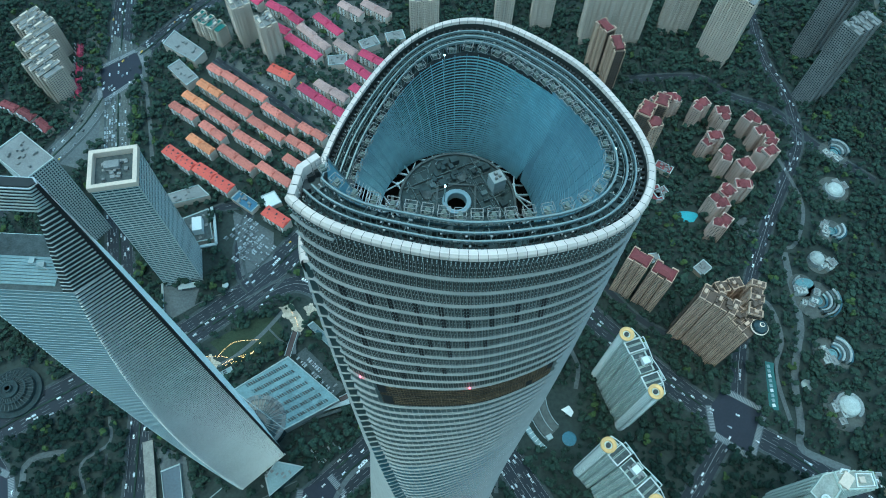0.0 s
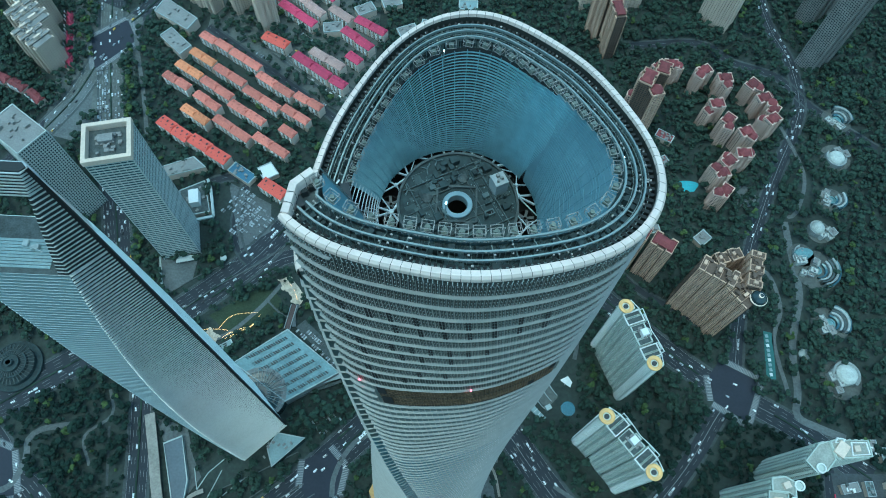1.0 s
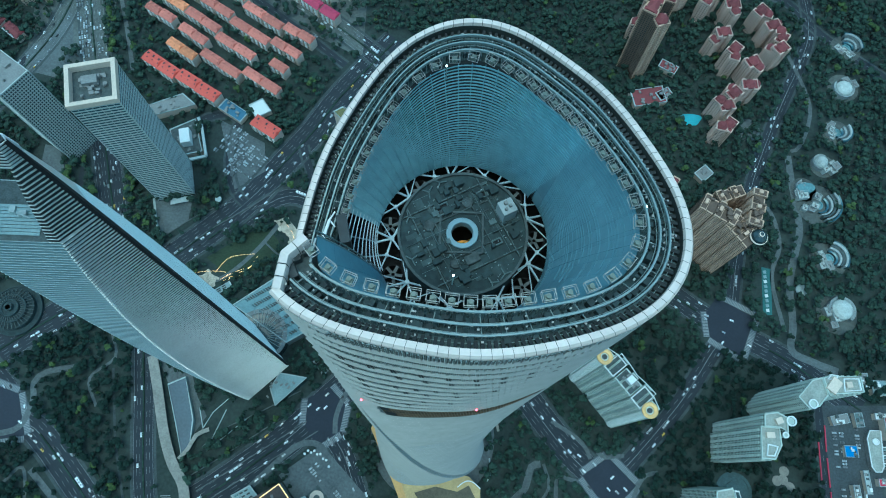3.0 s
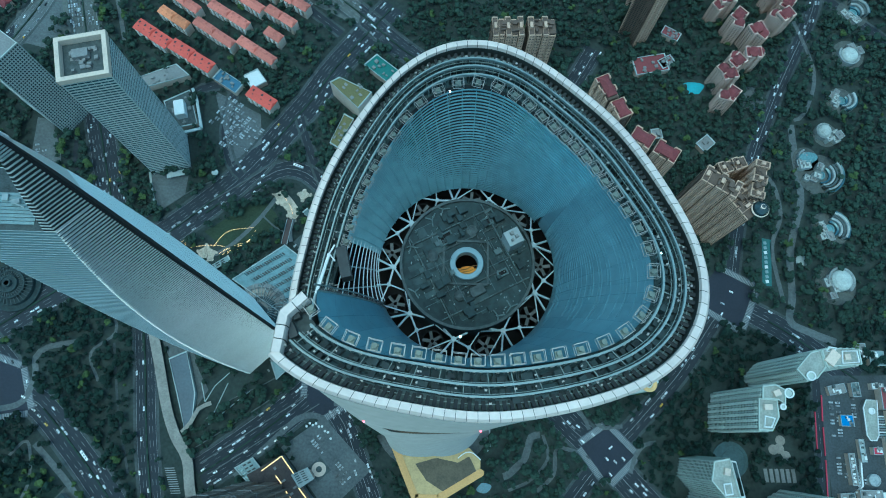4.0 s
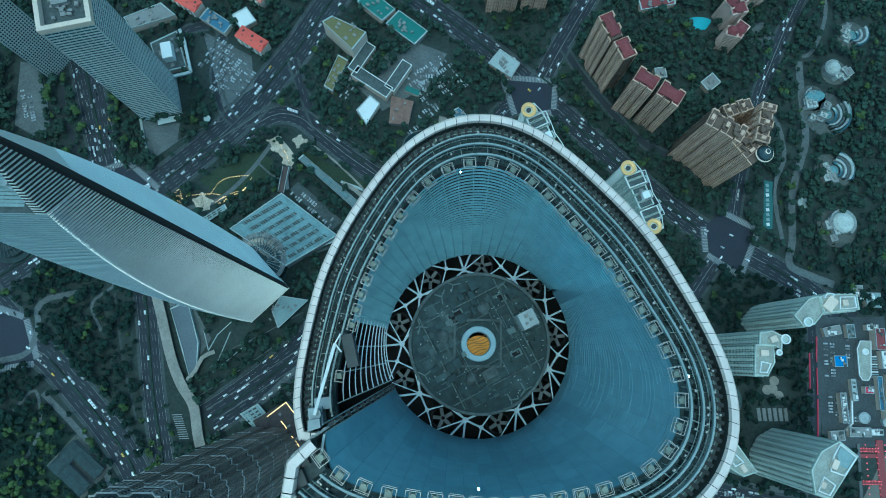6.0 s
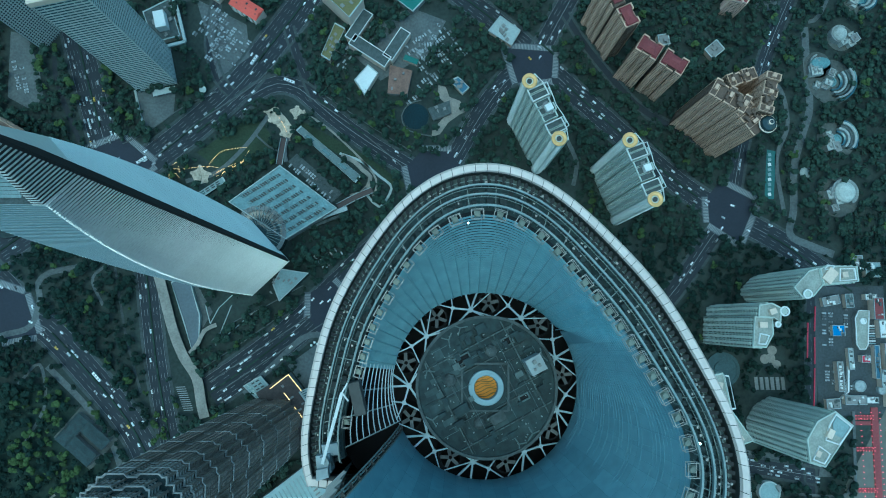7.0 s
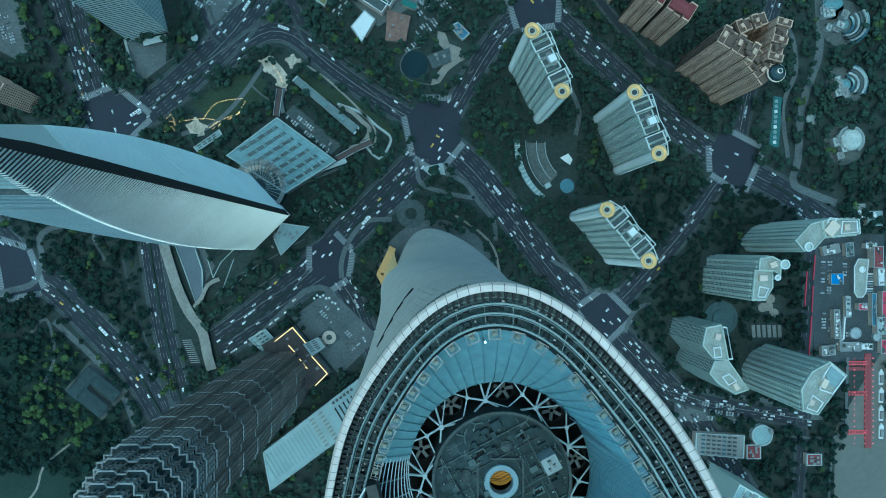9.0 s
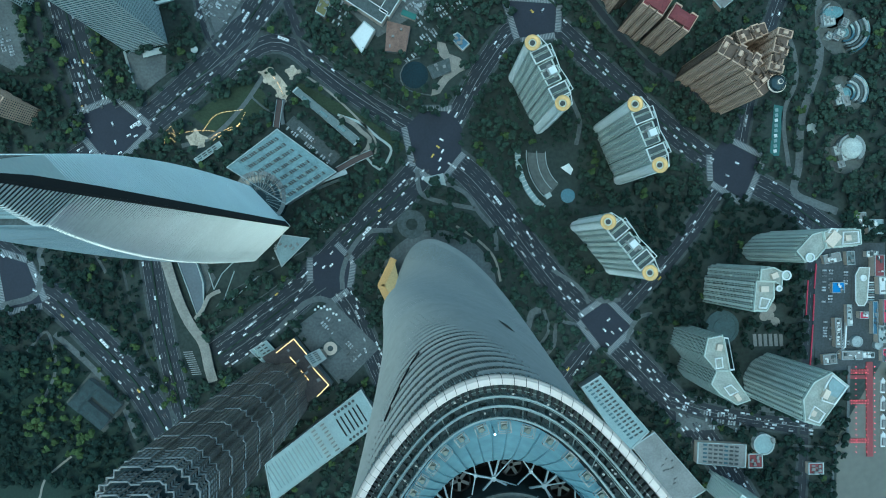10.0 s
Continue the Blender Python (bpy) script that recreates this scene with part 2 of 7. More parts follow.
def smooth_line(pts, step=12.0):
    """A curve through the points."""
    p = [Vector((x, y)) for x, y in pts]
    p = [2 * p[0] - p[1]] + p + [2 * p[-1] - p[-2]]
    out = []
    for a, b, c, d in zip(p, p[1:], p[2:], p[3:]):
        k = max(2, int((c - b).length / step))
        for i in range(k):
            t = i / k
            q = 0.5 * ((2 * b) + (c - a) * t + (2 * a - 5 * b + 4 * c - d) * t * t + (3 * b - a - 3 * c + d) * t ** 3)
            out.append((q.x, q.y))
    return out + [(p[-2].x, p[-2].y)]


def sides(line, off):
    out = []
    for i, (x, y) in enumerate(line):
        a, b = line[max(0, i - 1)], line[min(len(line) - 1, i + 1)]
        d = Vector((b[0] - a[0], b[1] - a[1])).normalized()
        out.append((x - d.y * off, y + d.x * off))
    return out


road_level = [0.02]
LEVEL = []


def road(name, pts, width, lanes=4, label="dark asphalt street with painted lanes", walk_way=2.8):
    line = smooth_line(pts)
    width *= 0.92
    ROADS.append((line[::2] + [line[-1]], width / 2))
    road_level[0] += 0.006
    z = road_level[0]
    m = Mesh()
    m.grid([[(x, y, z) for x, y in sides(line, width / 2)], [(x, y, z) for x, y in sides(line, -width / 2)]])
    ob = tagged(part(name, m, ASPHALT), label, "road", kind="structure")
    k = Mesh()
    for s in (-1, 1):
        inner, outer = sides(line, s * width / 2), sides(line, s * (width / 2 + walk_way))
        k.grid([[(x, y, z - 0.01) for x, y in inner], [(x, y, 0.15 + z / 10) for x, y in inner],
                [(x, y, 0.15 + z / 10) for x, y in outer], [(x, y, -0.1) for x, y in outer]])
    tagged(part("pavement", k, FOOTWAY), "grey raised footway along the street", "pavement", kind="structure")
    p = Mesh()
    zz = z + 0.05
    for s in range(1, lanes):
        off = (s / lanes - 0.5) * (width - 1.5)
        full = lanes > 3 and s == lanes // 2
        lane = sides(line, off)
        for i in range(len(lane) - 1):
            a, b = Vector((*lane[i], zz)), Vector((*lane[i + 1], zz))
            d = (b - a)
            if d.length < 0.1:
                continue
            n = Vector((-d.y, d.x, 0)).normalized() * (0.2 if full else 0.11)
            c = b if full else a + d * 0.5
            p.face(a - n, c - n, c + n, a + n)
    if width > 17:
        for s in (-1, 1):
            a, b = sides(line, s * (width / 2 - 0.6)), sides(line, s * (width / 2 - 0.85))
            p.grid([[(x, y, zz) for x, y in a], [(x, y, zz) for x, y in b]][::s])
    if p.f:
        part("lane_markings", p, MARKING, ob, kind="stuff")
    LEVEL.append(z)
    return line


def junction(pts, label="wide dark asphalt crossing"):
    z = 0.2
    m = Mesh()
    m.face(*[(x, y, z) for x, y in pts])
    x, y = sum(p[0] for p in pts) / len(pts), sum(p[1] for p in pts) / len(pts)
    ob = tagged(part("road_junction", m, CROSSING), label, "road", kind="structure")
    w, bands = Mesh(), Mesh()
    k = len(pts)
    for i in range(k):
        a, b = Vector((*pts[i], z + 0.05)), Vector((*pts[(i + 1) % k], z + 0.05))
        d = b - a
        if d.length < 24:
            continue
        n = Vector((d.y, -d.x, 0)).normalized()
        if (a + n - Vector((x, y, z))).length < (a - Vector((x, y, z))).length:
            n = -n
        s = d.normalized()
        bands.face(a + n * 0.3 - Vector((0, 0, 0.03)), b + n * 0.3 - Vector((0, 0, 0.03)), b + n * 7.2 - Vector((0, 0, 0.03)), a + n * 7.2 - Vector((0, 0, 0.03)))
        for j in range(int(d.length / 1.6)):
            q = a + s * (j * 1.6 + 0.4)
            w.face(q + n * 0.6, q + s * 0.8 + n * 0.6, q + s * 0.8 + n * 6.2, q + n * 6.2)
    part("zebra_crossing", w, MARKING, ob, kind="stuff")
    part("crosswalk", bands, CROSSWALK, ob, "pale paved crosswalk band")
    stands(x, y, 46, 46, 0)


LINES = {}
LINES["a"] = road("ring_road", [(-520, 20), (-412, 102), (-343, 149), (-292, 178), (-218, 246), (-178, 300), (-149, 341), (-120, 390), (-60, 470)], 34, 8)
LINES["ramp"] = road("curved_ramp", [(-216, 225), (-193, 246), (-170, 257), (-147, 252), (-128, 237), (-100, 214), (-65, 190), (-21, 164)], 20, 4)
LINES["b"] = road("avenue", [(-2, 146), (34, 120), (76, 70), (99, 38), (135, -7), (173, -42), (224, -96), (266, -141), (308, -201), (360, -290)], 30, 7)
LINES["c"] = road("avenue", [(-2, 146), (-24, 114), (-66, 73), (-101, 38), (-142, -3), (-194, -44), (-228, -68)], 36, 8)
LINES["d"] = road("street", [(-2, 146), (23, 185), (46, 226), (76, 267), (105, 288), (140, 350), (180, 420)], 22, 5)
LINES["e"] = road("avenue", [(-230, 560), (-104, 462), (-51, 415), (8, 373), (78, 318), (135, 265), (183, 221), (242, 168), (284, 136), (314, 120), (368, 91), (405, 64), (440, 40)], 26, 6)
LINES["f"] = road("street", [(314, 120), (293, 97), (254, 43), (200, -16), (173, -42), (130, -95), (90, -150)], 18, 4)
LINES["g"] = road("park_street", [(314, 120), (322, 165), (331, 205), (356, 287), (385, 355), (412, 410), (438, 460), (455, 507), (454, 575), (435, 646), (431, 760)], 15, 4)
LINES["g2"] = road("street", [(240, 590), (334, 600), (376, 570), (433, 547), (470, 500), (540, 440)], 11, 2)
LINES["h"] = road("avenue", [(-520, 110), (-435, 33), (-420, 10), (-395, -4), (-361, -37), (-309, -95), (-281, -142), (-240, -220)], 30, 6)
LINES["i"] = road("avenue", [(-310, 120), (-296, 44), (-283, -37), (-266, -113), (-240, -220)], 22, 6)
LINES["j"] = road("avenue", [(-330, 140), (-352, 201), (-372, 265), (-412, 400), (-436, 488), (-452, 556), (-478, 672), (-500, 800)], 32, 8)
LINES["k"] = road("street", [(-340, 730), (-390, 660), (-421, 610), (-452, 556), (-474, 467), (-504, 403), (-540, 330)], 26, 6)
LINES["l"] = road("lane", [(-330, 590), (-284, 556), (-235, 520), (-180, 478), (-120, 430)], 9, 2)
LINES["n"] = road("lane", [(-238, 350), (-243, 300), (-232, 262), (-218, 246)], 9, 2)
LINES["m"] = road("lane", [(-238, 350), (-250, 358), (-275, 352), (-290, 340)], 9, 2)
LINES["o"] = road("lane", [(-160, 320), (-148, 285), (-128, 240)], 9, 2)
LINES["p"] = road("lane", [(404, 66), (396, 30), (393, -30), (389, -83), (386, -160), (380, -260)], 10, 2)
LINES["q"] = road("park_path", [(140, 340), (165, 300), (215, 240), (255, 215), (300, 190)], 7, 0)
LINES["r"] = road("avenue", [(-116, 17), (-90, -15), (-72, -56), (-49, -109), (-20, -174), (10, -260)], 22, 6)
LINES["s"] = road("street", [(245, -118), (290, -132), (345, -142), (395, -150)], 16, 4)
junction([(-128, 35), (-107, 46), (-90, 29), (-94, 3), (-116, -12), (-128, 8)])
junction([(-30, 170), (-16, 185), (17, 185), (27, 167), (26, 144), (2, 114), (-21, 129)])
junction([(76, 300), (126, 297), (124, 268), (88, 262)])
junction([(290, 140), (302, 155), (341, 135), (322, 92), (291, 112)])
junction([(150, -32), (176, -14), (202, -40), (175, -66)])
junction([(-372, 178), (-330, 196), (-296, 168), (-335, 130)])
junction([(-480, 560), (-440, 595), (-420, 560), (-462, 510)])
junction([(-450, 40), (-420, 30), (-405, -10), (-440, -16)])

# brown river with its quay
m = Mesh()
m.face((440, -2000, 0.3), (2600, -2000, 0.3), (2600, 40, 0.3), (474, 15, 0.3), (470, -80, 0.3), (421, -160, 0.3), (418, -400, 0.3))
m.face((474, 15, 0.3), (2600, 40, 0.3), (2600, 3600, 0.3), (900, 3600, 0.3), (600, 520, 0.3), (530, 300, 0.3))
tagged(part("river", m, WATER), "brown still river water beside the quay", "water", kind="structure")
stands(905, -170, 850, 560, 0)
stands(955, 160, 850, 300, 0)

QUAY_YARD = material("quay_yard", (0.05, 0.058, 0.062), 0.85, var=0.4, big=0.06, fine=0.5)


def plaza(name, pts, mat, label, z=0.12, category="pavement"):
    m = Mesh()
    m.prism(pts, 0, z)
    tagged(part(name, m, mat), label, category, kind="structure")


# ---- the twisted tower ----
TCX, TCY = -0.55, -0.8
TH0 = radians(215)


def prof(th):
    return (24.87 - 0.39 * math.cos(2 * th) - 0.48 * math.sin(2 * th) + 0.42 * math.cos(3 * th) - 2.51 * math.sin(3 * th)
            - 0.4 * math.cos(6 * th) - 0.16 * math.sin(6 * th))


def rim_z(u):
    u = min(1, max(0, u))
    return 628.3 - 31.8 * u + 164.3 * u ** 2 - 347.6 * u ** 3 + 189.9 * u ** 4


UA, UB, UV = 0.0115, 0.9785, 0.9965      # high tip of the rim, its low corner, the root of the notch


def shaft(u, z, off=0.0, notch=True):
    """A point on the tower's skin: u runs once round from the notch, anticlockwise; off is outwards."""
    if notch and u < UA - 1e-6:
        u += 1
    th = TH0 + 2 * math.pi * u
    v = 1 - min(z, 615) / 615
    r = prof(th) * math.exp(0.445 * v + 0.215 * v * v)
    if notch and UB < u < 1 + UA - 1e-6:
        r -= 3.9 * min((u - UB) / (UV - UB), (1 + UA - u) / (1 + UA - UV)) * math.exp(0.3 * v)
    a = th + radians(132) * v
    r += off
    return (TCX + r * math.cos(a), TCY + r * math.sin(a), z)


tower = thing("twisted_skyscraper", "tall twisted grey glass skyscraper with an open spiral crown", "skyscraper")
NU = 200
US = sorted([UA + i / NU for i in range(NU + 1)] + [UB, UV])
FLOOR = 4.3
for i in range(int(628 / FLOOR) + 1):
    z0, z1 = i * FLOOR, (i + 1) * FLOOR
    walls = Mesh()
    row0, row1 = [], []
    for u in US:
        t = min(z1, rim_z(u) - 0.3)
        row0.append(shaft(u, min(z0, t)))
        row1.append(shaft(u, t))
    k = len(US)
    walls.v += row0 + row1
    for j in range(k - 1):
        if row1[j][2] - row0[j][2] > 0.02 or row1[j + 1][2] - row0[j + 1][2] > 0.02:
            walls.f.append((j, j + 1, k + j + 1, k + j))
    if walls.f:
        # below 505 m the wall takes the glass with sky light in its colour
        part("storey_wall", walls, CURTAIN if z0 > 505 else CURTAIN_SKY, tower)
for i in range(1, int(628 / FLOOR) + 1):
    z = i * FLOOR
    ledge = Mesh()
    deep = 0.5 if z > 500 else 0.34
    run = []
    for u in US + [2]:
        if u <= 1 + UA and rim_z(u) - 3.5 > z and not (i in (131, 132) and 0.046 < u < 0.272):
            run.append(u)
        elif len(run) > 1:
            ledge.grid([[shaft(q, z + dz, o) for q in run] for o, dz in ((-0.05, -0.2), (deep, -0.12), (deep + 0.03, 0.06), (-0.05, 0.14))])
            run = []
        else:
            run = []
    if ledge.f:
        part("ledge", ledge, LEDGE, tower)
# dark screens and mullions
screen, fins, bolts, fine_fins = Mesh(), Mesh(), Mesh(), Mesh()
for i in range(60, 146):
    z0, z1 = i * FLOOR + 0.1, (i + 1) * FLOOR - 0.14
    if i < 133:
        for j in range(2, 127):
            u = j / 130
            a, b = shaft(u, z0, 0.0), shaft(u, z1, 0.0)
            c, d = shaft(u + 0.0009, z0, 0.12), shaft(u + 0.0009, z1, 0.12)
            fine_fins.face(a, c, d, b)
            fine_fins.face(c, shaft(u + 0.0018, z0, 0.0), shaft(u + 0.0018, z1, 0.0), d)
        continue
    for j in range(150):
        u0, u1 = j / 150, (j + 1) / 150
        z1 = min((i + 1) * FLOOR - 0.14, rim_z(u0) - 3.2, rim_z(u1) - 3.2)
        if z1 - z0 < 0.6 or u0 < UA or 0.976 < u1:
            continue
        a = shaft(u0, z0, 0.04), shaft(u1 - 0.0012, z0, 0.04), shaft(u1 - 0.0012, z1, 0.04), shaft(u0, z1, 0.04)
        screen.face(*a)
        fins.beam(shaft(u0, z0, 0.14), shaft(u0, z1, 0.14), 0.09, 0.16)
        um = (u0 + u1) / 2
        fins.beam(shaft(um, z0, 0.08), shaft(um, z1, 0.08), 0.05, 0.08)
        if i > 134:
            for q in (u0 * 0.7 + u1 * 0.3, u0 * 0.25 + u1 * 0.75):
                for s in range(3):
                    z = z0 + 0.7 + s * 1.2
                    if z > z1 - 0.1:
                        continue
                    bolts.beam(shaft(q, z, 0.02), shaft(q, z, 0.2), 0.09)
part("screen_cladding", screen, CROWN_DARK, tower, kind="stuff")
part("mullion_work", fins, MULLION, tower, kind="stuff")
part("fine_mullion_work", fine_fins, MULLION, tower, kind="stuff")
part("screen_fixing_work", bolts, PALE_STONE, tower, kind="stuff")
# the mechanical floor below the crown: a shallow band with its inner darkness in the colour
LOUVRE_BROWN = material("louvre_brown", (0.03, 0.024, 0.017), 0.7, var=0.5, big=0.15, fine=0.8)
band = Mesh()
us = [0.046 + i * 0.005 for i in range(46)]
for z0, z1 in ((560.4, 565.7), (566.2, 571.6)):
    band.grid([[shaft(u, z0, 0.3) for u in us], [shaft(u, z0, 0.12) for u in us], [shaft(u, z1, 0.12) for u in us], [shaft(u, z1, 0.3) for u in us]])
part("louvre_band", band, LOUVRE_BROWN, tower, "brown open louvre band")
LOUVRE_GOLD = material("louvre_gold", (0.085, 0.06, 0.032), 0.6, metal=0.2, var=0.5, big=0.2, fine=0.8, island=0.3)
rails = Mesh()
for z in (561.4, 562.5, 563.6, 564.7, 565.8, 567.2, 568.3, 569.4, 570.5):
    rails.grid([[shaft(u, z, 0.13) for u in us], [shaft(u, z, 0.3) for u in us], [shaft(u, z + 0.16, 0.3) for u in us], [shaft(u, z + 0.16, 0.13) for u in us]])
for k in range(60):
    u = 0.05 + k * 0.0037
    rails.beam(shaft(u, 560.5, 0.25), shaft(u, 571.5, 0.25), 0.1)
part("louvre_work", rails, LOUVRE_GOLD, tower, kind="stuff")
# flat black panels before the skin paint the shade of open bays
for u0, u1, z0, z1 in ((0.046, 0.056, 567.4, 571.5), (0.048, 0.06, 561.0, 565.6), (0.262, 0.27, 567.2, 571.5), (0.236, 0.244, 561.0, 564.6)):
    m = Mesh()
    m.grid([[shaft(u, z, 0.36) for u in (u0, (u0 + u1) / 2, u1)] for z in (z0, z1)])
    part("open_bay", m, BLACK, tower, "black panel painted as the shade of an open bay")
# black faces on the screens, painted as shaded vents: pairs near the notch, narrower ones round the front
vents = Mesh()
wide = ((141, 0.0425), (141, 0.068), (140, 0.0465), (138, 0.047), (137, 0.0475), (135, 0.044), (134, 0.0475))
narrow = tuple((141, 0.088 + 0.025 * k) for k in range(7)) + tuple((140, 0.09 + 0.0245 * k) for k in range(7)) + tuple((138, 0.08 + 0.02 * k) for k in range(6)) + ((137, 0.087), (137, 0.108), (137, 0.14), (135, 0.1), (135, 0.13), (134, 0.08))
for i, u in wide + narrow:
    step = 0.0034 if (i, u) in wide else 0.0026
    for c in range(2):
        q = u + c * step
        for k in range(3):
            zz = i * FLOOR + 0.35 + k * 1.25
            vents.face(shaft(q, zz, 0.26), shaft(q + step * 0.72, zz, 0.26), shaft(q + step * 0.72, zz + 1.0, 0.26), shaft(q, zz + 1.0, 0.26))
part("vent_shade_work", vents, BLACK, tower, kind="stuff")
# dark strip and sheet laid on the skin; slit and recess shade is colour
slit = Mesh()
slit.grid([[shaft(0.702 + k * 0.004, 576 + k * 0.98 + dz, o) for k in range(17)] for dz, o in ((0, 0.3), (0, 0.6), (0.55, 0.62), (0.55, 0.3))])
part("slit_shade", slit, BLACK, tower, "dark diagonal strip painted as the shade of a slit")
slit = Mesh()
slit.grid([[shaft(0.5 + k * 0.004, z, 0.66) for k in range(6)] for z in (500, 512)])
part("recess_shade", slit, DARK, tower, "dark sheet painted as the shade of a recess")
for u in (0.03, 0.16):
    b = Mesh()
    b.prism(circle(*shaft(u, 573, 0.6)[:2], 0.18, 8), 572.7, 573.1)
    part("warning_lamp", b, RED_LAMP, tower, "red obstruction lamp")

# cap of pale panels along the spiral rim
SECTION = ((0.34, -1.35), (0.46, -1.2), (0.5, -0.9), (0.44, -0.4), (0.15, 0.0), (-0.62, 0.02), (-0.7, -0.6))
RIM = 120
for i in range(RIM):
    u0, u1 = UA + i / RIM * (UB - UA) + 0.0002, UA + (i + 1) / RIM * (UB - UA) - 0.0002
    c = Mesh()
    c.grid([[shaft(u0 + (u1 - u0) * k / 3, rim_z(u0 + (u1 - u0) * k / 3) + dz, o) for k in range(4)] for o, dz in SECTION])
    part("rim_panel", c, CAP, tower)
liner = Mesh()
us = [UA + i / 200 * (UB - UA) for i in range(201)]
liner.grid([[shaft(u, rim_z(u) + dz, o) for u in us] for o, dz in ((0.02, -3.6), (0.16, -3.3), (0.34, -2.2), (0.4, -1.25), (0.36, -0.6), (0.08, -0.08), (-0.58, -0.08), (-0.9, -3.4))])
part("rim_liner", liner, CROWN_DARK, tower)
dots = Mesh()
for i in range(240):
    u = UA + (i + 0.5) / 240 * (UB - UA)
    for dz, o in ((-1.75, 0.36), (-2.5, 0.27)):
        a, b = shaft(u, rim_z(u) + dz, o), shaft(u, rim_z(u) + dz, o + 0.16)
        dots.beam(a, b, 0.12)
    if i % 2 == 0:
        dots.beam(shaft(u, rim_z(u) - 3.3, 0.2), shaft(u, rim_z(u) - 1.35, 0.42), 0.06)
part("rim_fixing_work", dots, PALE_STONE, tower, kind="stuff")
# the returns of the rim at the notch: the high end folds twice, the low end once
TIP, BEND, FOLD = shaft(UA, 628.2), (-21.02, -13.61, 628.2), (-18.82, -11.47, 628.2)
LOW, ROOT = shaft(UB, 603.1), shaft(UV, 603.1)


def rim_return(corners, top, side):
    for a, b in zip(corners, corners[1:]):
        d = Vector(b) - Vector(a)
        n = Vector((-d.y, d.x, 0)).normalized() * side
        k = max(2, round(d.length / 1.25))
        for i in range(k):
            p, q = Vector(a) + d * (i / k + 0.012), Vector(a) + d * ((i + 1) / k - 0.012)
            c = Mesh()
            c.grid([[(p.x + n.x * o, p.y + n.y * o, top + dz), (q.x + n.x * o, q.y + n.y * o, top + dz)] for o, dz in ((0.0, -2.6), (-0.12, -0.5), (0.1, 0.0), (1.0, 0.02), (1.08, -0.7), (1.0, -2.6))])
            part("rim_panel", c, CAP, tower)


rim_return((TIP, BEND, FOLD), 628.2, -1)
rim_return((LOW, ROOT), 603.1, 1)
cheek = Mesh()
cheek.grid([[(p[0] + 0.12, p[1], z) for p in (TIP, BEND, FOLD)] for z in (627.4, 600)])
part("notch_wall", cheek, CURTAIN, tower)
for z in (607, 611.5, 616, 620.5, 624.6):
    ledge = Mesh()
    ledge.grid([[(p[0] - o, p[1] + 0.3 * o, z + dz) for p in (TIP, BEND, FOLD)] for o, dz in ((-0.1, -0.2), (0.36, -0.12), (0.36, 0.08), (-0.1, 0.14))])
    part("ledge", ledge, LEDGE, tower)
corner = Mesh()
corner.prism([TIP[:2], shaft(UA, 628, -5.2)[:2], (-18.1, -13.9), FOLD[:2], BEND[:2]], 624.9, 625.3)
part("corner_deck", corner, DECK, tower)
winch = Mesh()
for x, y, lx, ly in ((-19.9, -15.4, 0.9, 1.6), (-19.6, -13.7, 0.8, 1.0), (-20.8, -16.4, 0.6, 0.9), (-18.9, -12.8, 0.6, 1.2)):
    winch.box(x, y, 625.3, 626.5, lx, ly, 25)
part("winch_box", winch, DARK, tower, kind="stuff")
# floor coloured near black: the depth's shade is in the colour
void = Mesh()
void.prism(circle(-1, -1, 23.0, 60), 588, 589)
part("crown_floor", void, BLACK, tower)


def inner(u, off, dz):
    """A point inside the crown: off metres in from the skin, dz below the rim."""
    p = shaft(u, rim_z(u), -off, False)
    return (p[0], p[1], rim_z(u) + dz)


U1 = 0.974
us = [UA + i / 240 * (U1 - UA) for i in range(241)]
deck = Mesh()
gutter = Mesh()
gutter.grid([[inner(u, o, dz) for u in us] for o, dz in ((0.6, -2.2), (2.0, -2.3), (2.05, -2.7))])
part("rim_gutter", gutter, GUTTER, tower, "grey gutter behind the rim panels")
deck.grid([[inner(u, o, dz) for u in us] for o, dz in ((0.9, -2.6), (3.0, -2.8), (3.05, -3.2), (5.3, -3.2), (5.4, -4.4))])
part("crown_deck", deck, CROWN_DECK, tower, "dark crowded service deck inside the rim")
for off, dz, w in ((1.45, -1.6, 0.08), (2.2, -0.9, 0.22), (2.5, -1.3, 0.07), (3.4, -0.9, 0.24), (3.7, -1.3, 0.07), (4.85, -0.7, 0.26)):
    b = Mesh()
    h = 0.5 if w > 0.1 else w
    b.grid([[inner(u, off + a * w / 2, dz + c * h / 2) for u in us] for a, c in ((-1, -1), (-1, 1), (1, 1), (1, -1), (-1, -1))])
    part("ring_beam", b, STEEL, tower)
ribs, gear, bits, teeth = Mesh(), Mesh(), Mesh(), Mesh()
rng = random.Random(4)
NR = 176
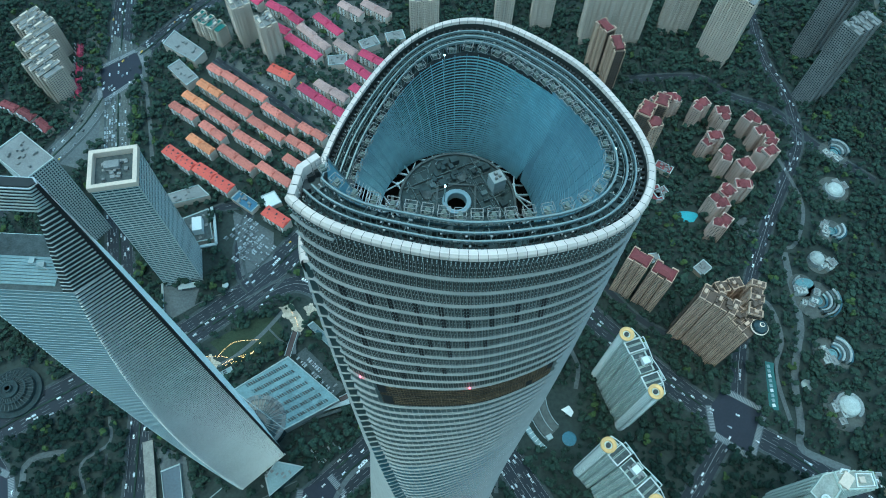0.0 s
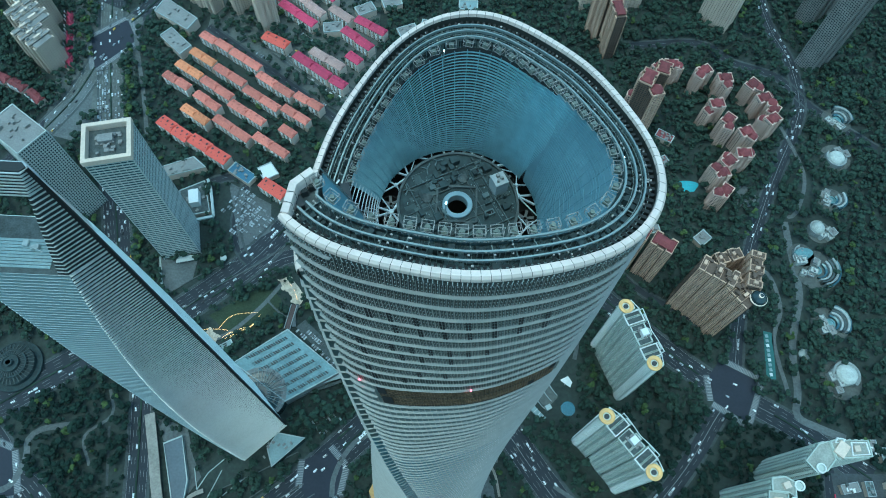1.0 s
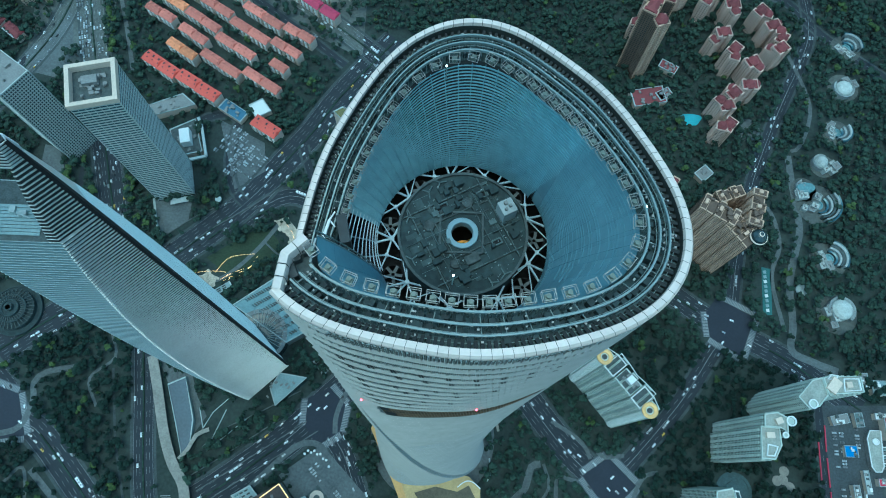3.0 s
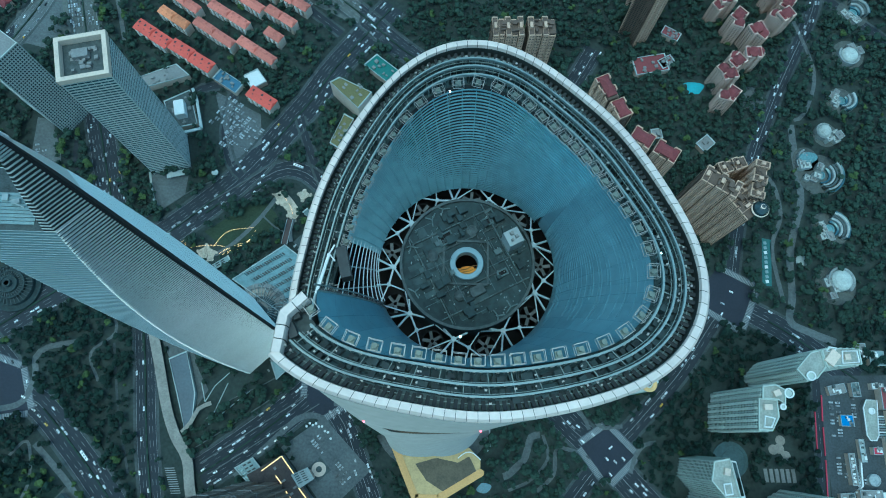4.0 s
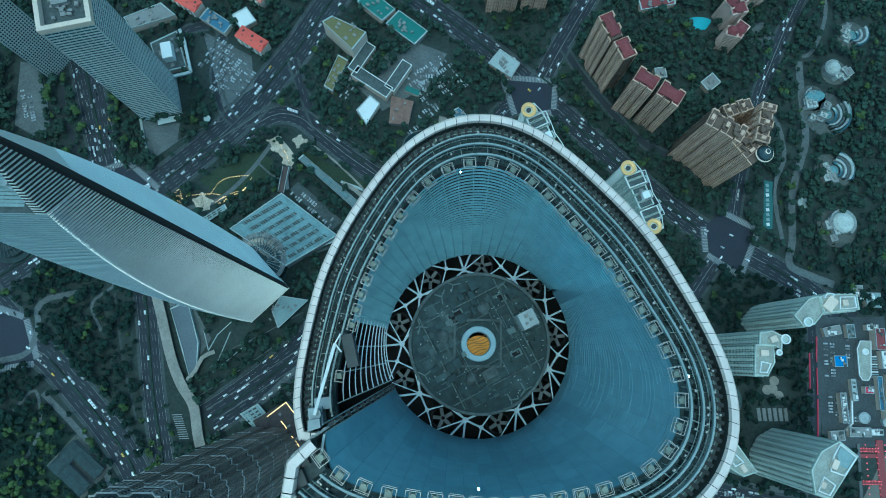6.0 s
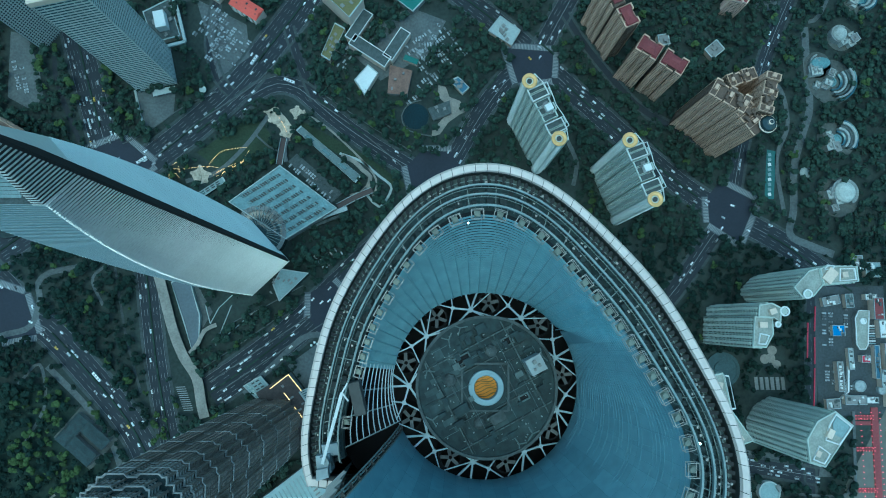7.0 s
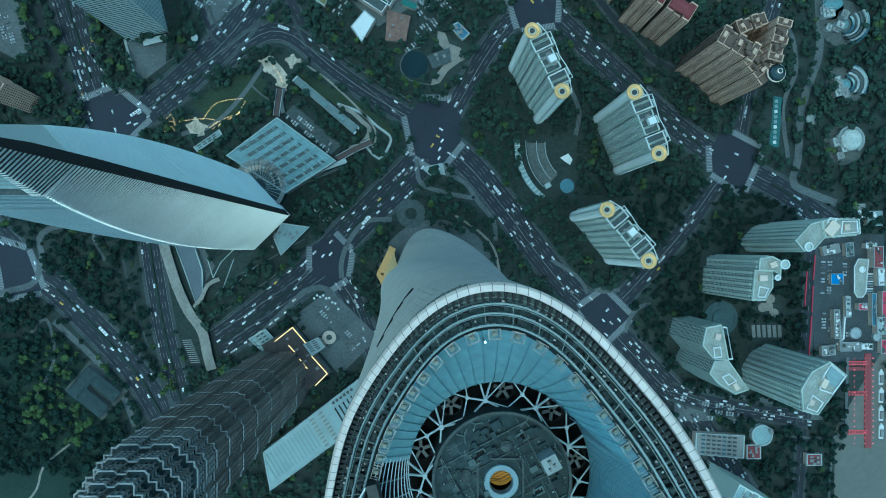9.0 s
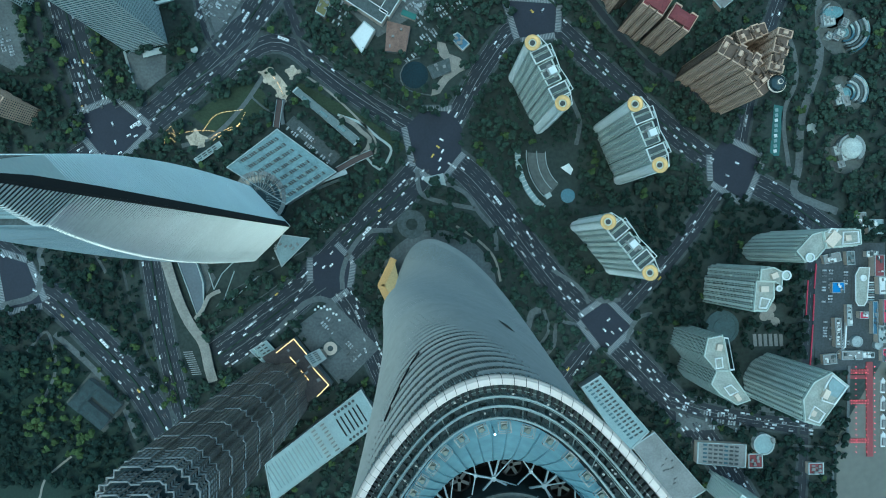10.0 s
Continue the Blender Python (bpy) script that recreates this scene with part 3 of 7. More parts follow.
for i in range(NR):
    u = UA + (i + 0.5) / NR * (U1 - UA)
    teeth.beam(inner(u, 0.75, -1.7), inner(u, 1.75, -1.9), 0.42, 0.6)
    if i % 4 == 0:
        ribs.beam(inner(u, 2.5, -1.9), inner(u, 5.0, -1.9), 0.1, 0.16)
    for off in (2.15, 3.35, 4.75):
        ribs.beam(inner(u, off, -3.2), inner(u, off, -1.1), 0.09)
    for off in (1.75, 2.9, 4.1):
        if rng.random() < 0.9:
            p = inner(u + rng.uniform(-0.002, 0.002), off + rng.uniform(-0.2, 0.2), -3.2)
            a = math.degrees(TH0 + 2 * math.pi * u)
            gear.box(p[0], p[1], p[2], p[2] + rng.uniform(0.5, 1.7), rng.uniform(0.4, 0.8), rng.uniform(0.4, 0.9), a)
    for off in (1.5, 2.15, 3.35, 4.75, 1.9, 2.9, 4.1):
        if rng.random() < (0.75 if off in (2.15, 3.35, 4.75) else 0.16):
            p = inner(u + rng.uniform(-0.003, 0.003), off, -0.95)
            bits.box(p[0], p[1], p[2], p[2] + 0.2, rng.uniform(0.14, 0.26), rng.uniform(0.16, 0.3), math.degrees(TH0 + 2 * math.pi * u))
part("radial_rib_work", ribs, STEEL, tower, kind="stuff")
part("rim_strut_work", teeth, SHADE_BLACK, tower, kind="stuff")
part("deck_equipment", gear, DECK_GEAR, tower, kind="stuff")
part("bracket_work", bits, FIN, tower, kind="stuff")
# square frames with round lamps along the inner edge
ND = 50
for i in range(ND):
    u = -0.004 + (i + 0.3) / ND * 0.975
    if 0.955 < u or 0.885 < u < 0.925:
        continue
    f, k = Mesh(), Mesh()
    a = math.atan2(inner(u + 0.004, 5, 0)[1] - inner(u - 0.004, 5, 0)[1], inner(u + 0.004, 5, 0)[0] - inner(u - 0.004, 5, 0)[0]) - math.pi / 2
    p = inner(u, 6.0, -1.0)

    def loc(x, y, z=0.0):
        return (p[0] + x * math.cos(a) - y * math.sin(a), p[1] + x * math.sin(a) + y * math.cos(a), p[2] + z)

    for z in (0.0, 0.9):
        for s in (-1, 1):
            f.beam(loc(-0.62, s * 0.76, z), loc(0.62, s * 0.76, z), 0.06)
            f.beam(loc(s * 0.6, -0.76, z), loc(s * 0.6, 0.76, z), 0.06)
    for sx in (-1, 1):
        for sy in (-1, 1):
            f.beam(loc(sx * 0.6, sy * 0.76, 0), loc(sx * 0.6, sy * 0.76, 0.95), 0.06)
    fr = part("outrigger_frame", f, FIN, tower)
    k.prism(circle(*loc(0, 0)[:2], 0.3, 12), p[2] - 0.1, p[2] + 0.5)
    k.box(*loc(0.1, 0)[:2], p[2] - 0.3, p[2] + 0.05, 0.8, 0.8, math.degrees(a))
    part("floodlight", k, LAMP_GLASS, fr)
# blue-grey funnel of sheet panels from the deck down to the drum well
WELL_R, WELL_Z, WELL_Y = 13.6, 597.5, -1.1


def funnel(u, v, off=0.0):
    """v: 1 at the deck's edge, 0 at the well."""
    p = inner(u, 5.4 + 70 * max(0, 0.016 - u) if u < 0.1 else 5.4, -2.6)
    th = math.atan2(p[1] - WELL_Y, p[0])
    rt = math.hypot(p[0], p[1] - WELL_Y)
    w = v ** 1.35
    r = WELL_R + (rt - WELL_R) * w + off
    return (r * math.cos(th), WELL_Y + r * math.sin(th), WELL_Z + (p[2] - WELL_Z) * v)


NP, NV, UC = 48, 6, -0.012
for i in range(NP):
    for j in range(NV if i < 25 else 0):
        u0, u1 = UC + i / NP * 0.967 + 0.00018, UC + (i + 1) / NP * 0.967 - 0.00018
        v0, v1 = j / NV + 0.0008, (j + 1) / NV - 0.0008
        c = Mesh()
        c.grid([[funnel(u0 + (u1 - u0) * a / 2, v0 + (v1 - v0) * b / 2) for a in range(3)] for b in range(3)])
        part("funnel_panel", c, SHEET, tower, smooth=True)
back = Mesh()
back.grid([[funnel(UC + i / 80 * 0.506, j / 10, 0.08) for i in range(81)] for j in range(11)])
part("funnel_backing", back, JOINT, tower)
# backing behind the slats, with the gaps' shade in its colour
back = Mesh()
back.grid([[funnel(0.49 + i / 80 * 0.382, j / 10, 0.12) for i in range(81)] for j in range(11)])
part("louvre_backing", back, LOUVRE_SHADE, tower)
NL = 40
for j in range(NL):
    v0, v1 = j / NL, (j + 1) / NL
    lou = Mesh()
    u_in = 0.503 - 0.06 * j / NL
    us2 = [u_in + (0.874 - u_in) * k / 92 for k in range(93)]
    low, high = [funnel(u, v0, -0.02 - 0.23 * min(1.0, (u - u_in) / 0.09)) for u in us2], [funnel(u, v1, 0.0) for u in us2]
    shut = [min(1.0, max(0.0, (0.7 - u) / 0.18)) ** 1.5 for u in us2]      # the slats close towards the sheet side
    lou.grid([[(p[0], p[1], p[2] - 0.06 - c * (q[2] - p[2]) * 1.05) for p, q, c in zip(low, high, shut)], low, [(q[0], q[1], p[2] - 0.45 * math.hypot(q[0] - p[0], q[1] - p[1])) for p, q in zip(low, high)]])
    part("louvre_blade", lou, SLAT, tower)
for k in range(26):
    u = 0.5 + k * 0.0146
    post = Mesh()
    post.rail([funnel(u, a / 6, -0.36) for a in range(7)], 0.09)
    part("slat_post", post, SLAT, tower)
seams = Mesh()
rng = random.Random(12)
for j in range(1, NL):
    u0, v = 0.3 + 0.1 * rng.random(), j / NL
    us3 = [u0 + (0.47 - u0) * k / 14 for k in range(15)]
    for a, b in zip(us3, us3[1:]):
        seams.beam(funnel(a, v, -0.03), funnel(b, v, -0.03), 0.06)
for k in range(9):
    u = 0.34 + k * 0.0148
    for a in range(6):
        seams.beam(funnel(u, a / 6, -0.05), funnel(u, (a + 1) / 6, -0.05), 0.045)
part("sheet_seam_work", seams, JOINT, tower, kind="stuff")
# drum, fans and branching struts in the well
DRUM_ANG = 28
drum = Mesh()
drum.grid([[(*q, z) for q in circle(x, y, r, 72)] for x, y, r, z in ((0, WELL_Y, 9.9, 585), (0, WELL_Y, 9.9, 601.5), (-0.1, WELL_Y - 0.1, 1.72, 601.5), (-0.1, WELL_Y - 0.1, 1.72, 600.4), (-0.1, WELL_Y - 0.1, 4.6, 600.3), (-0.1, WELL_Y - 0.1, 4.6, 590.5))], True)
part("drum", drum, DRUM, tower, "round dark service roof in the crown")
curb = Mesh()
for r0, r1, z0, z1 in ((9.6, 10.0, 601.5, 602.0),):
    curb.grid([[(*q, z) for q in circle(0, WELL_Y, r, 72)] for r, z in ((r1, z0), (r1, z1), (r0, z1), (r0, z0))], True)
part("drum_kerb", curb, DECK, tower)
pipes = Mesh()
rng = random.Random(9)
for i in range(22):
    ang = radians(DRUM_ANG) + (math.pi / 2 if rng.random() < 0.5 else 0)
    x, y, L = rng.uniform(-8, 8), rng.uniform(-8, 8), rng.uniform(1.0, 5.5)
    dx, dy = math.cos(ang) * L / 2, math.sin(ang) * L / 2
    if max(math.hypot(x + dx, y + dy), math.hypot(x - dx, y - dy)) > 9.3 or math.hypot(x, y) < 3.4:
        continue
    pipes.beam((x - dx, WELL_Y + y - dy, 601.7), (x + dx, WELL_Y + y + dy, 601.7), rng.choice((0.07, 0.1, 0.14)), 0.2)
for s in range(4):
    a = radians(DRUM_ANG + 90 * s)
    c, d = math.cos(a), math.sin(a)
    for q, e, w in ((6.0, 7.2, 0.17), (3.2, 3.2, 0.14)):
        pipes.beam((q * c + e * d, WELL_Y + q * d - e * c, 601.75), (q * c - e * d, WELL_Y + q * d + e * c, 601.75), w, 0.35)
part("roof_pipe_work", pipes, DECK, tower, kind="stuff")
tiles = Mesh()
for i in range(60):
    x, y = rng.uniform(-8.6, 8.6), rng.uniform(-8.6, 8.6)
    w, h = rng.uniform(0.6, 2.2), rng.uniform(0.5, 1.6)
    if math.hypot(x, y) > 8.3 or math.hypot(x, y) < 3.6:
        continue
    tiles.box(x, WELL_Y + y, 601.5, 601.52 + 0.0015 * i, w, h, DRUM_ANG)
part("roof_mat_work", tiles, material("roof_mat", (0.045, 0.062, 0.062), 0.85, var=0.5, big=0.5, island=0.22), tower, kind="stuff")
rails2 = Mesh()
for i in range(34):
    ang = radians(DRUM_ANG) + (math.pi / 2 if i % 2 else 0)
    x, y, L = rng.uniform(-8, 8), rng.uniform(-8, 8), rng.uniform(1.5, 6)
    dx, dy = math.cos(ang) * L / 2, math.sin(ang) * L / 2
    if max(math.hypot(x + dx, y + dy), math.hypot(x - dx, y - dy)) > 9.2 or math.hypot(x, y) < 3.4:
        continue
    rails2.beam((x - dx, WELL_Y + y - dy, 602.3), (x + dx, WELL_Y + y + dy, 602.3), 0.06)
part("handrail_work", rails2, GUTTER, tower, kind="stuff")
scraps = Mesh()
for i in range(150):
    r, a = 9.2 * math.sqrt(rng.random()), rng.uniform(0, 6.28)
    if r > 3.2:
        scraps.box(r * math.cos(a), WELL_Y + r * math.sin(a), 601.6, 601.75 + 0.2 * rng.random(), rng.uniform(0.06, 0.3), rng.uniform(0.06, 0.22), rng.uniform(0, 90))
part("roof_fitting_work", scraps, STEEL, tower, kind="stuff")
boxes = Mesh()
for i in range(46):
    r, a = 9 * math.sqrt(rng.random()), rng.uniform(0, 6.28)
    if r < 3.4 or r > 8.6:
        continue
    boxes.box(r * math.cos(a), WELL_Y + r * math.sin(a), 601.5, 601.5 + rng.uniform(0.3, 1.2), rng.uniform(0.4, 1.5), rng.uniform(0.4, 1.3), DRUM_ANG)
part("roof_unit_work", boxes, DRUM, tower, kind="stuff")
# broken pale kerb on the square platform, hatches, domes and rim brackets
kerb = Mesh()
for s in range(4):
    a = radians(DRUM_ANG + 90 * s)
    c, d = math.cos(a), math.sin(a)
    for k in range(17):
        e0 = -7.0 + k * 0.83
        if rng.random() < 0.78:
            kerb.beam((6.0 * c - e0 * -d, WELL_Y + 6.0 * d - e0 * c, 602.0), (6.0 * c - (e0 + 0.6) * -d, WELL_Y + 6.0 * d - (e0 + 0.6) * c, 602.0), 0.13)
for x, y in ((-5.4, 6.5), (-3.8, 8.2), (4.5, -7.8), (6.4, -6.4), (-7.6, -4.6), (3.4, 8.4), (7.8, 4.4), (-8.4, 2.2)):
    for t in (0.3, 2.0, 4.0):
        kerb.beam((x, WELL_Y + y, 601.8), (x + 1.1 * math.cos(t + x), WELL_Y + y + 1.1 * math.sin(t + x), 601.8), 0.17)
part("platform_kerb_work", kerb, GUTTER, tower, kind="stuff")
for x, y, lx, ly in ((2.9, 6.4, 1.7, 1.3), (-3.3, 3.6, 2.4, 1.8), (5.2, -1.4, 1.6, 1.0)):
    m = Mesh()
    o, n = rect(x, WELL_Y + y, lx, ly, DRUM_ANG), rect(x, WELL_Y + y, lx - 0.4, ly - 0.4, DRUM_ANG)
    m.grid([[(*q, z) for q in p] for p, z in ((o, 601.5), (o, 602.1), (n, 602.1), (n, 601.7))], True)
    hatch = part("roof_hatch", m, GUTTER, tower)
    m = Mesh()
    m.prism(n, 601.5, 601.75)
    part("hatch_opening", m, BLACK, hatch)
for x, y, lx, ly in ((-4.3, 2.8, 1.0, 0.8), (4.5, 1.8, 1.1, 0.8), (-2.2, -1.6, 0.7, 0.7), (1.5, -4.2, 2.2, 1.4)):
    m = Mesh()
    m.prism(rect(x, WELL_Y + y, lx, ly, DRUM_ANG), 601.5, 602.2)
    part("roof_unit", m, GUTTER if lx < 2 else DECK, tower)
for x, y, r in ((-5.2, 0.9, 1.0), (0.6, 5.0, 0.95), (-1.0, -5.0, 0.9)):
    m = Mesh()
    m.grid([[(*q, z) for q in circle(x, WELL_Y + y, q2, 7)] for q2, z in ((r, 601.5), (r * 0.92, 601.9), (r * 0.5, 602.1), (0.05, 602.15))], True)
    part("roof_dome", m, DECK, tower)
OCULUS = material("oculus_metal", (0.2, 0.27, 0.3), 0.5, metal=0.2, var=0.15)
ringm = Mesh()
ringm.grid([[(*q, z) for q in circle(-0.1, WELL_Y - 0.1, r, 48)] for r, z in ((2.5, 601.5), (2.5, 601.85), (2.42, 601.95), (1.72, 601.95), (1.64, 601.8), (1.64, 600.35))], True)
part("oculus_ring", ringm, OCULUS, tower, "pale ring round the glowing opening")
eye_disc = Mesh()
eye_disc.prism(circle(0.5, WELL_Y - 0.9, 2.2, 32), 594.1, 594.6)
part("oculus_floor", eye_disc, AMBER, tower, "amber lit floor in the opening")
fold_rng = random.Random(8)
for k in range(9):
    f = Mesh()
    y0 = WELL_Y - 2.7 + k * 0.42
    pts = [(-1.3 + q * 0.5, y0 + 0.1 * q + 0.2 * math.sin(q * 1.1 + k), 594.65) for q in range(8)]
    f.rail(pts, fold_rng.uniform(0.06, 0.16), 0.12)
    part("floor_fold", f, OCHRE, tower)
sq = Mesh()
for s in range(4):
    a = radians(45 + 90 * s)
    b = radians(135 + 90 * s)
    sq.beam((-0.25 + 4.6 * math.cos(a), WELL_Y + 4.6 * math.sin(a), 601.8), (-0.25 + 4.6 * math.cos(b), WELL_Y + 4.6 * math.sin(b), 601.8), 0.3, 0.5)
part("square_kerb", sq, DECK, tower)
cab = Mesh()
cab.box(6.5, 2.2, 601.5, 604.9, 2.3, 2.3, 28)
hut = part("roof_cabin", cab, FAN_STONE, tower, "white plant cabin")
top = Mesh()
for x, y, s in ((6.2, 2.6, 0.5), (6.9, 2.2, 0.4), (6.3, 1.6, 0.35)):
    top.box(x, y, 604.9, 605.5, s, s, 28)
part("cabin_vents", top, GREY, hut)
# well floor and fan housings carry the well's shade as black colour
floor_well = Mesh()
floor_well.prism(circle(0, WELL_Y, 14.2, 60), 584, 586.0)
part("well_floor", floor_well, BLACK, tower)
NF = 9
FAN_BLADE = material("fan_blade", (0.1, 0.11, 0.115), 0.6, var=0.3)
for i in range(NF):
    a = radians(86 + 40 * i)
    x, y = 11.9 * math.cos(a), WELL_Y + 11.9 * math.sin(a)
    h = Mesh()
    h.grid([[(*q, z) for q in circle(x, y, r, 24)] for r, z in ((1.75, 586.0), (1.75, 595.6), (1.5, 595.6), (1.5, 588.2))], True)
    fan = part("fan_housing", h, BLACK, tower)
    bl = Mesh()
    for k in range(5):
        q = a + 2 * math.pi * k / 5
        bl.beam((x + 0.25 * math.cos(q), y + 0.25 * math.sin(q), 595.6), (x + 1.5 * math.cos(q), y + 1.5 * math.sin(q), 595.8), 0.5, 0.08)
    part("fan_rotor", bl, FAN_BLADE, fan)
    a2 = a + radians(18)

    def pol(r, da, z):
        return (r * math.cos(a2 + radians(da)), WELL_Y + r * math.sin(a2 + radians(da)), z)

    hub, hub2, node = pol(11.0, -3, 598.4), pol(12.0, 9, 597.7), pol(11.6, -8, 598.0)
    t = Mesh()
    t.prism(circle(*hub[:2], 0.4, 8), 598.1, 598.75)
    tree = part("branching_strut", t, TRUSS, tower)
    t = Mesh()
    t.prism(circle(*hub2[:2], 0.32, 8), 597.4, 598.0)
    part("strut_hub", t, TRUSS, tree)
    for p, q, w, h in ((hub, pol(9.9, -13, 598.7), 0.26, 0.36), (hub, pol(13.7, -10, 596.9), 0.26, 0.36), (hub, pol(13.8, -2, 596.9), 0.26, 0.36), (hub, pol(9.9, 8, 598.7), 0.26, 0.36), (hub, hub2, 0.26, 0.36),
                       (hub2, pol(13.8, 7, 596.9), 0.18, 0.26), (hub2, pol(13.8, 18, 596.9), 0.18, 0.26), (hub2, pol(10, 18, 598.5), 0.18, 0.26), (node, pol(13.7, -19, 596.9), 0.15, 0.2), (hub, pol(9.9, -21, 598.7), 0.15, 0.2), (hub, node, 0.18, 0.24)):
        t = Mesh()
        t.beam(p, q, w, h)
        part("strut", t, TRUSS, tree)
# bare bars of the unclad low end, running on round the well to the notch
for j in range(11):
    bar = Mesh()
    pts = [funnel(0.868 + (0.964 - 0.868) * k / 9, j / 11 + 0.03, -0.15 - 0.25 * (k / 9)) for k in range(10)]
    bar.rail(pts, 0.15, 0.1)
    part("open_bar", bar, TRUSS, tower)
for u in (0.905, 0.934, 0.9645):
    bar = Mesh()
    pts = [funnel(u, v / 5, -0.1) for v in range(6)]
    bar.rail([(p[0], p[1], p[2] - 0.2) for p in pts], 0.16, 0.2)
    part("cross_bar", bar, STEEL, tower)
# the cut end of the funnel's high side, with a walkway truss along it
cut = [funnel(UC, v / 12) for v in range(13)]
away = Vector((cut[-1][1] - cut[0][1], cut[0][0] - cut[-1][0], 0)).normalized()
if away.y < 0:
    away = -away
webs = Mesh()
for o, dz in ((0.0, 0.1), (0.85, -0.1), (0.4, -1.4)):
    run = [Vector(p) + away * o + Vector((0, 0, dz)) for p in cut]
    chord = Mesh()
    chord.rail(run, 0.14)
    part("edge_chord", chord, STEEL, tower, "grey walkway chord along the cut edge")
for k in range(12):
    p, q = Vector(cut[k]), Vector(cut[k + 1])
    webs.beam(p + Vector((0, 0, 0.1)), p + away * 0.85 - Vector((0, 0, 0.1)), 0.1)
    webs.beam(p + away * 0.85 - Vector((0, 0, 0.1)), q + away * 0.4 - Vector((0, 0, 1.4)), 0.08)
    webs.box(*((p + q) / 2 + away * 0.45)[:2], p.z - 0.6, p.z - 0.1, 0.5, 0.5, 30)
part("edge_web_work", webs, DARK, tower, kind="stuff")
endw = Mesh()
endw.grid([[(p[0], p[1], p[2] + dz) for p in cut] for dz in (0.1, -3)])
part("funnel_end", endw, DARK, tower)
plate = Mesh()
plate.prism([(-17.7, -11.2), (-17.95, -11.15), (-18.3, -14.0), (-18.05, -14.05)], 618, 625.6)
part("end_plate", plate, PALE_STONE, tower, "pale upright end plate of the funnel")
# building maintenance crane on the low side
crane = thing("maintenance_crane", "white building maintenance crane with a long jib on the crown deck", "crane")
c = Mesh()
c.box(-22.3, -11.3, 600.2, 603.6, 1.9, 2.4, 8)
c.prism(circle(-22.2, -10.9, 0.8, 14), 603.6, 604.9)
c.box(-21.6, -9.6, 600.2, 602.6, 2.2, 1.6, 8)
part("turret", c, FAN_STONE, crane)
c = Mesh()
c.beam((-22.2, -10.9, 605.2), (-19.7, -1.5, 606.2), 0.42, 0.42)
part("jib", c, WHITE, crane)
c = Mesh()
c.prism([(-22.9, -13.0), (-21.2, -12.5), (-21.4, -11.3), (-22.9, -11.6)], 604.6, 606.0)
part("counterweight", c, FAN_STONE, crane)
c = Mesh()
for q in ((-19.0, -0.2), (-18.8, -2.6)):
    c.beam((-19.7, -1.5, 606.2), (*q, 606.3), 0.2)
part("jib_head", c, WHITE, crane)
c = Mesh()
for q in ((-21.5, -8.4), (-21.0, -6.5)):
    c.beam((q[0], q[1], 600.2), (q[0] + 0.3, q[1] + 0.2, 605.4), 0.12)
part("jib_stay", c, STEEL, crane)
c = Mesh()
c.box(-17.8, -2.4, 602.5, 605.4, 1.5, 4.5, 14)
part("cradle", c, DARK, crane, "dark hanging cradle")
for name, p in (("back", (-3.4, 20.4, 613.5)), ("front", (-2.1, -15.9, 628.4)), ("right", (21.2, -4.9, 623.2))):
    l = Mesh()
    l.prism(circle(p[0], p[1], 0.08, 8), p[2] - 3.5, p[2])
    pole = tagged(part("lamp_post", l, STEEL), "small white beacon lamp on a post on the deck", "lamp", "deck lamps")
    l = Mesh()
    l.prism(circle(p[0], p[1], 0.13, 10), p[2], p[2] + 0.25)
    part("lamp_head", l, LAMP, pole)
stands(0, 0, 100, 100, 0)


# ---- neighbouring towers ----
def facade(parent, poly, z0, z1, floor, wall, glass, pier=4.0, proud=0.35, band=1.1, roof=None, parapet=1.2, pier_w=1.2):
    """A storeyed body: glass core, a band per storey, piers between, roof and parapet."""
    core = Mesh()
    core.prism(poly, z0, z1, top=False)
    part("window_glass", core, glass, parent)
    k = len(poly)
    bands = Mesh()
    z = z0 + floor
    out, back = grow(poly, proud), grow(poly, -0.1)
    while z < z1 + 0.1:
        bands.grid([[(*q, zz) for q in p] for p, zz in ((back, z - band), (out, z - band), (out, z), (back, z))], True)
        z += floor
    if bands.f:
        part("storey_banding", bands, wall, parent, kind="stuff")
    piers = Mesh()
    for i in range(k):
        a, b = Vector(out[i]), Vector(out[(i + 1) % k])
        d = b - a
        c = max(1, round(d.length / pier))
        for j in range(c + 1):
            q = a + d * (j / c)
            n = Vector((d.y, -d.x)).normalized() * -(proud + 0.05)
            q = q + n * 0.25
            s = d.normalized() * pier_w / 2
            piers.prism([tuple(q - s), tuple(q + s), tuple(q + s + n), tuple(q - s + n)], z0, z1)
    part("pier_cladding", piers, wall, parent, kind="stuff")
    r = Mesh()
    r.prism(grow(poly, proud), z1 - 0.4, z1)
    part("roof", r, roof or GREY, parent)
    if parapet:
        p = Mesh()
        o, n = grow(poly, proud + 0.15), grow(poly, -0.5)
        p.grid([[(*q, zz) for q in pp] for pp, zz in ((o, z1 - 0.3), (o, z1 + parapet), (n, z1 + parapet), (n, z1 - 0.3))], True)
        part("parapet", p, wall, parent)


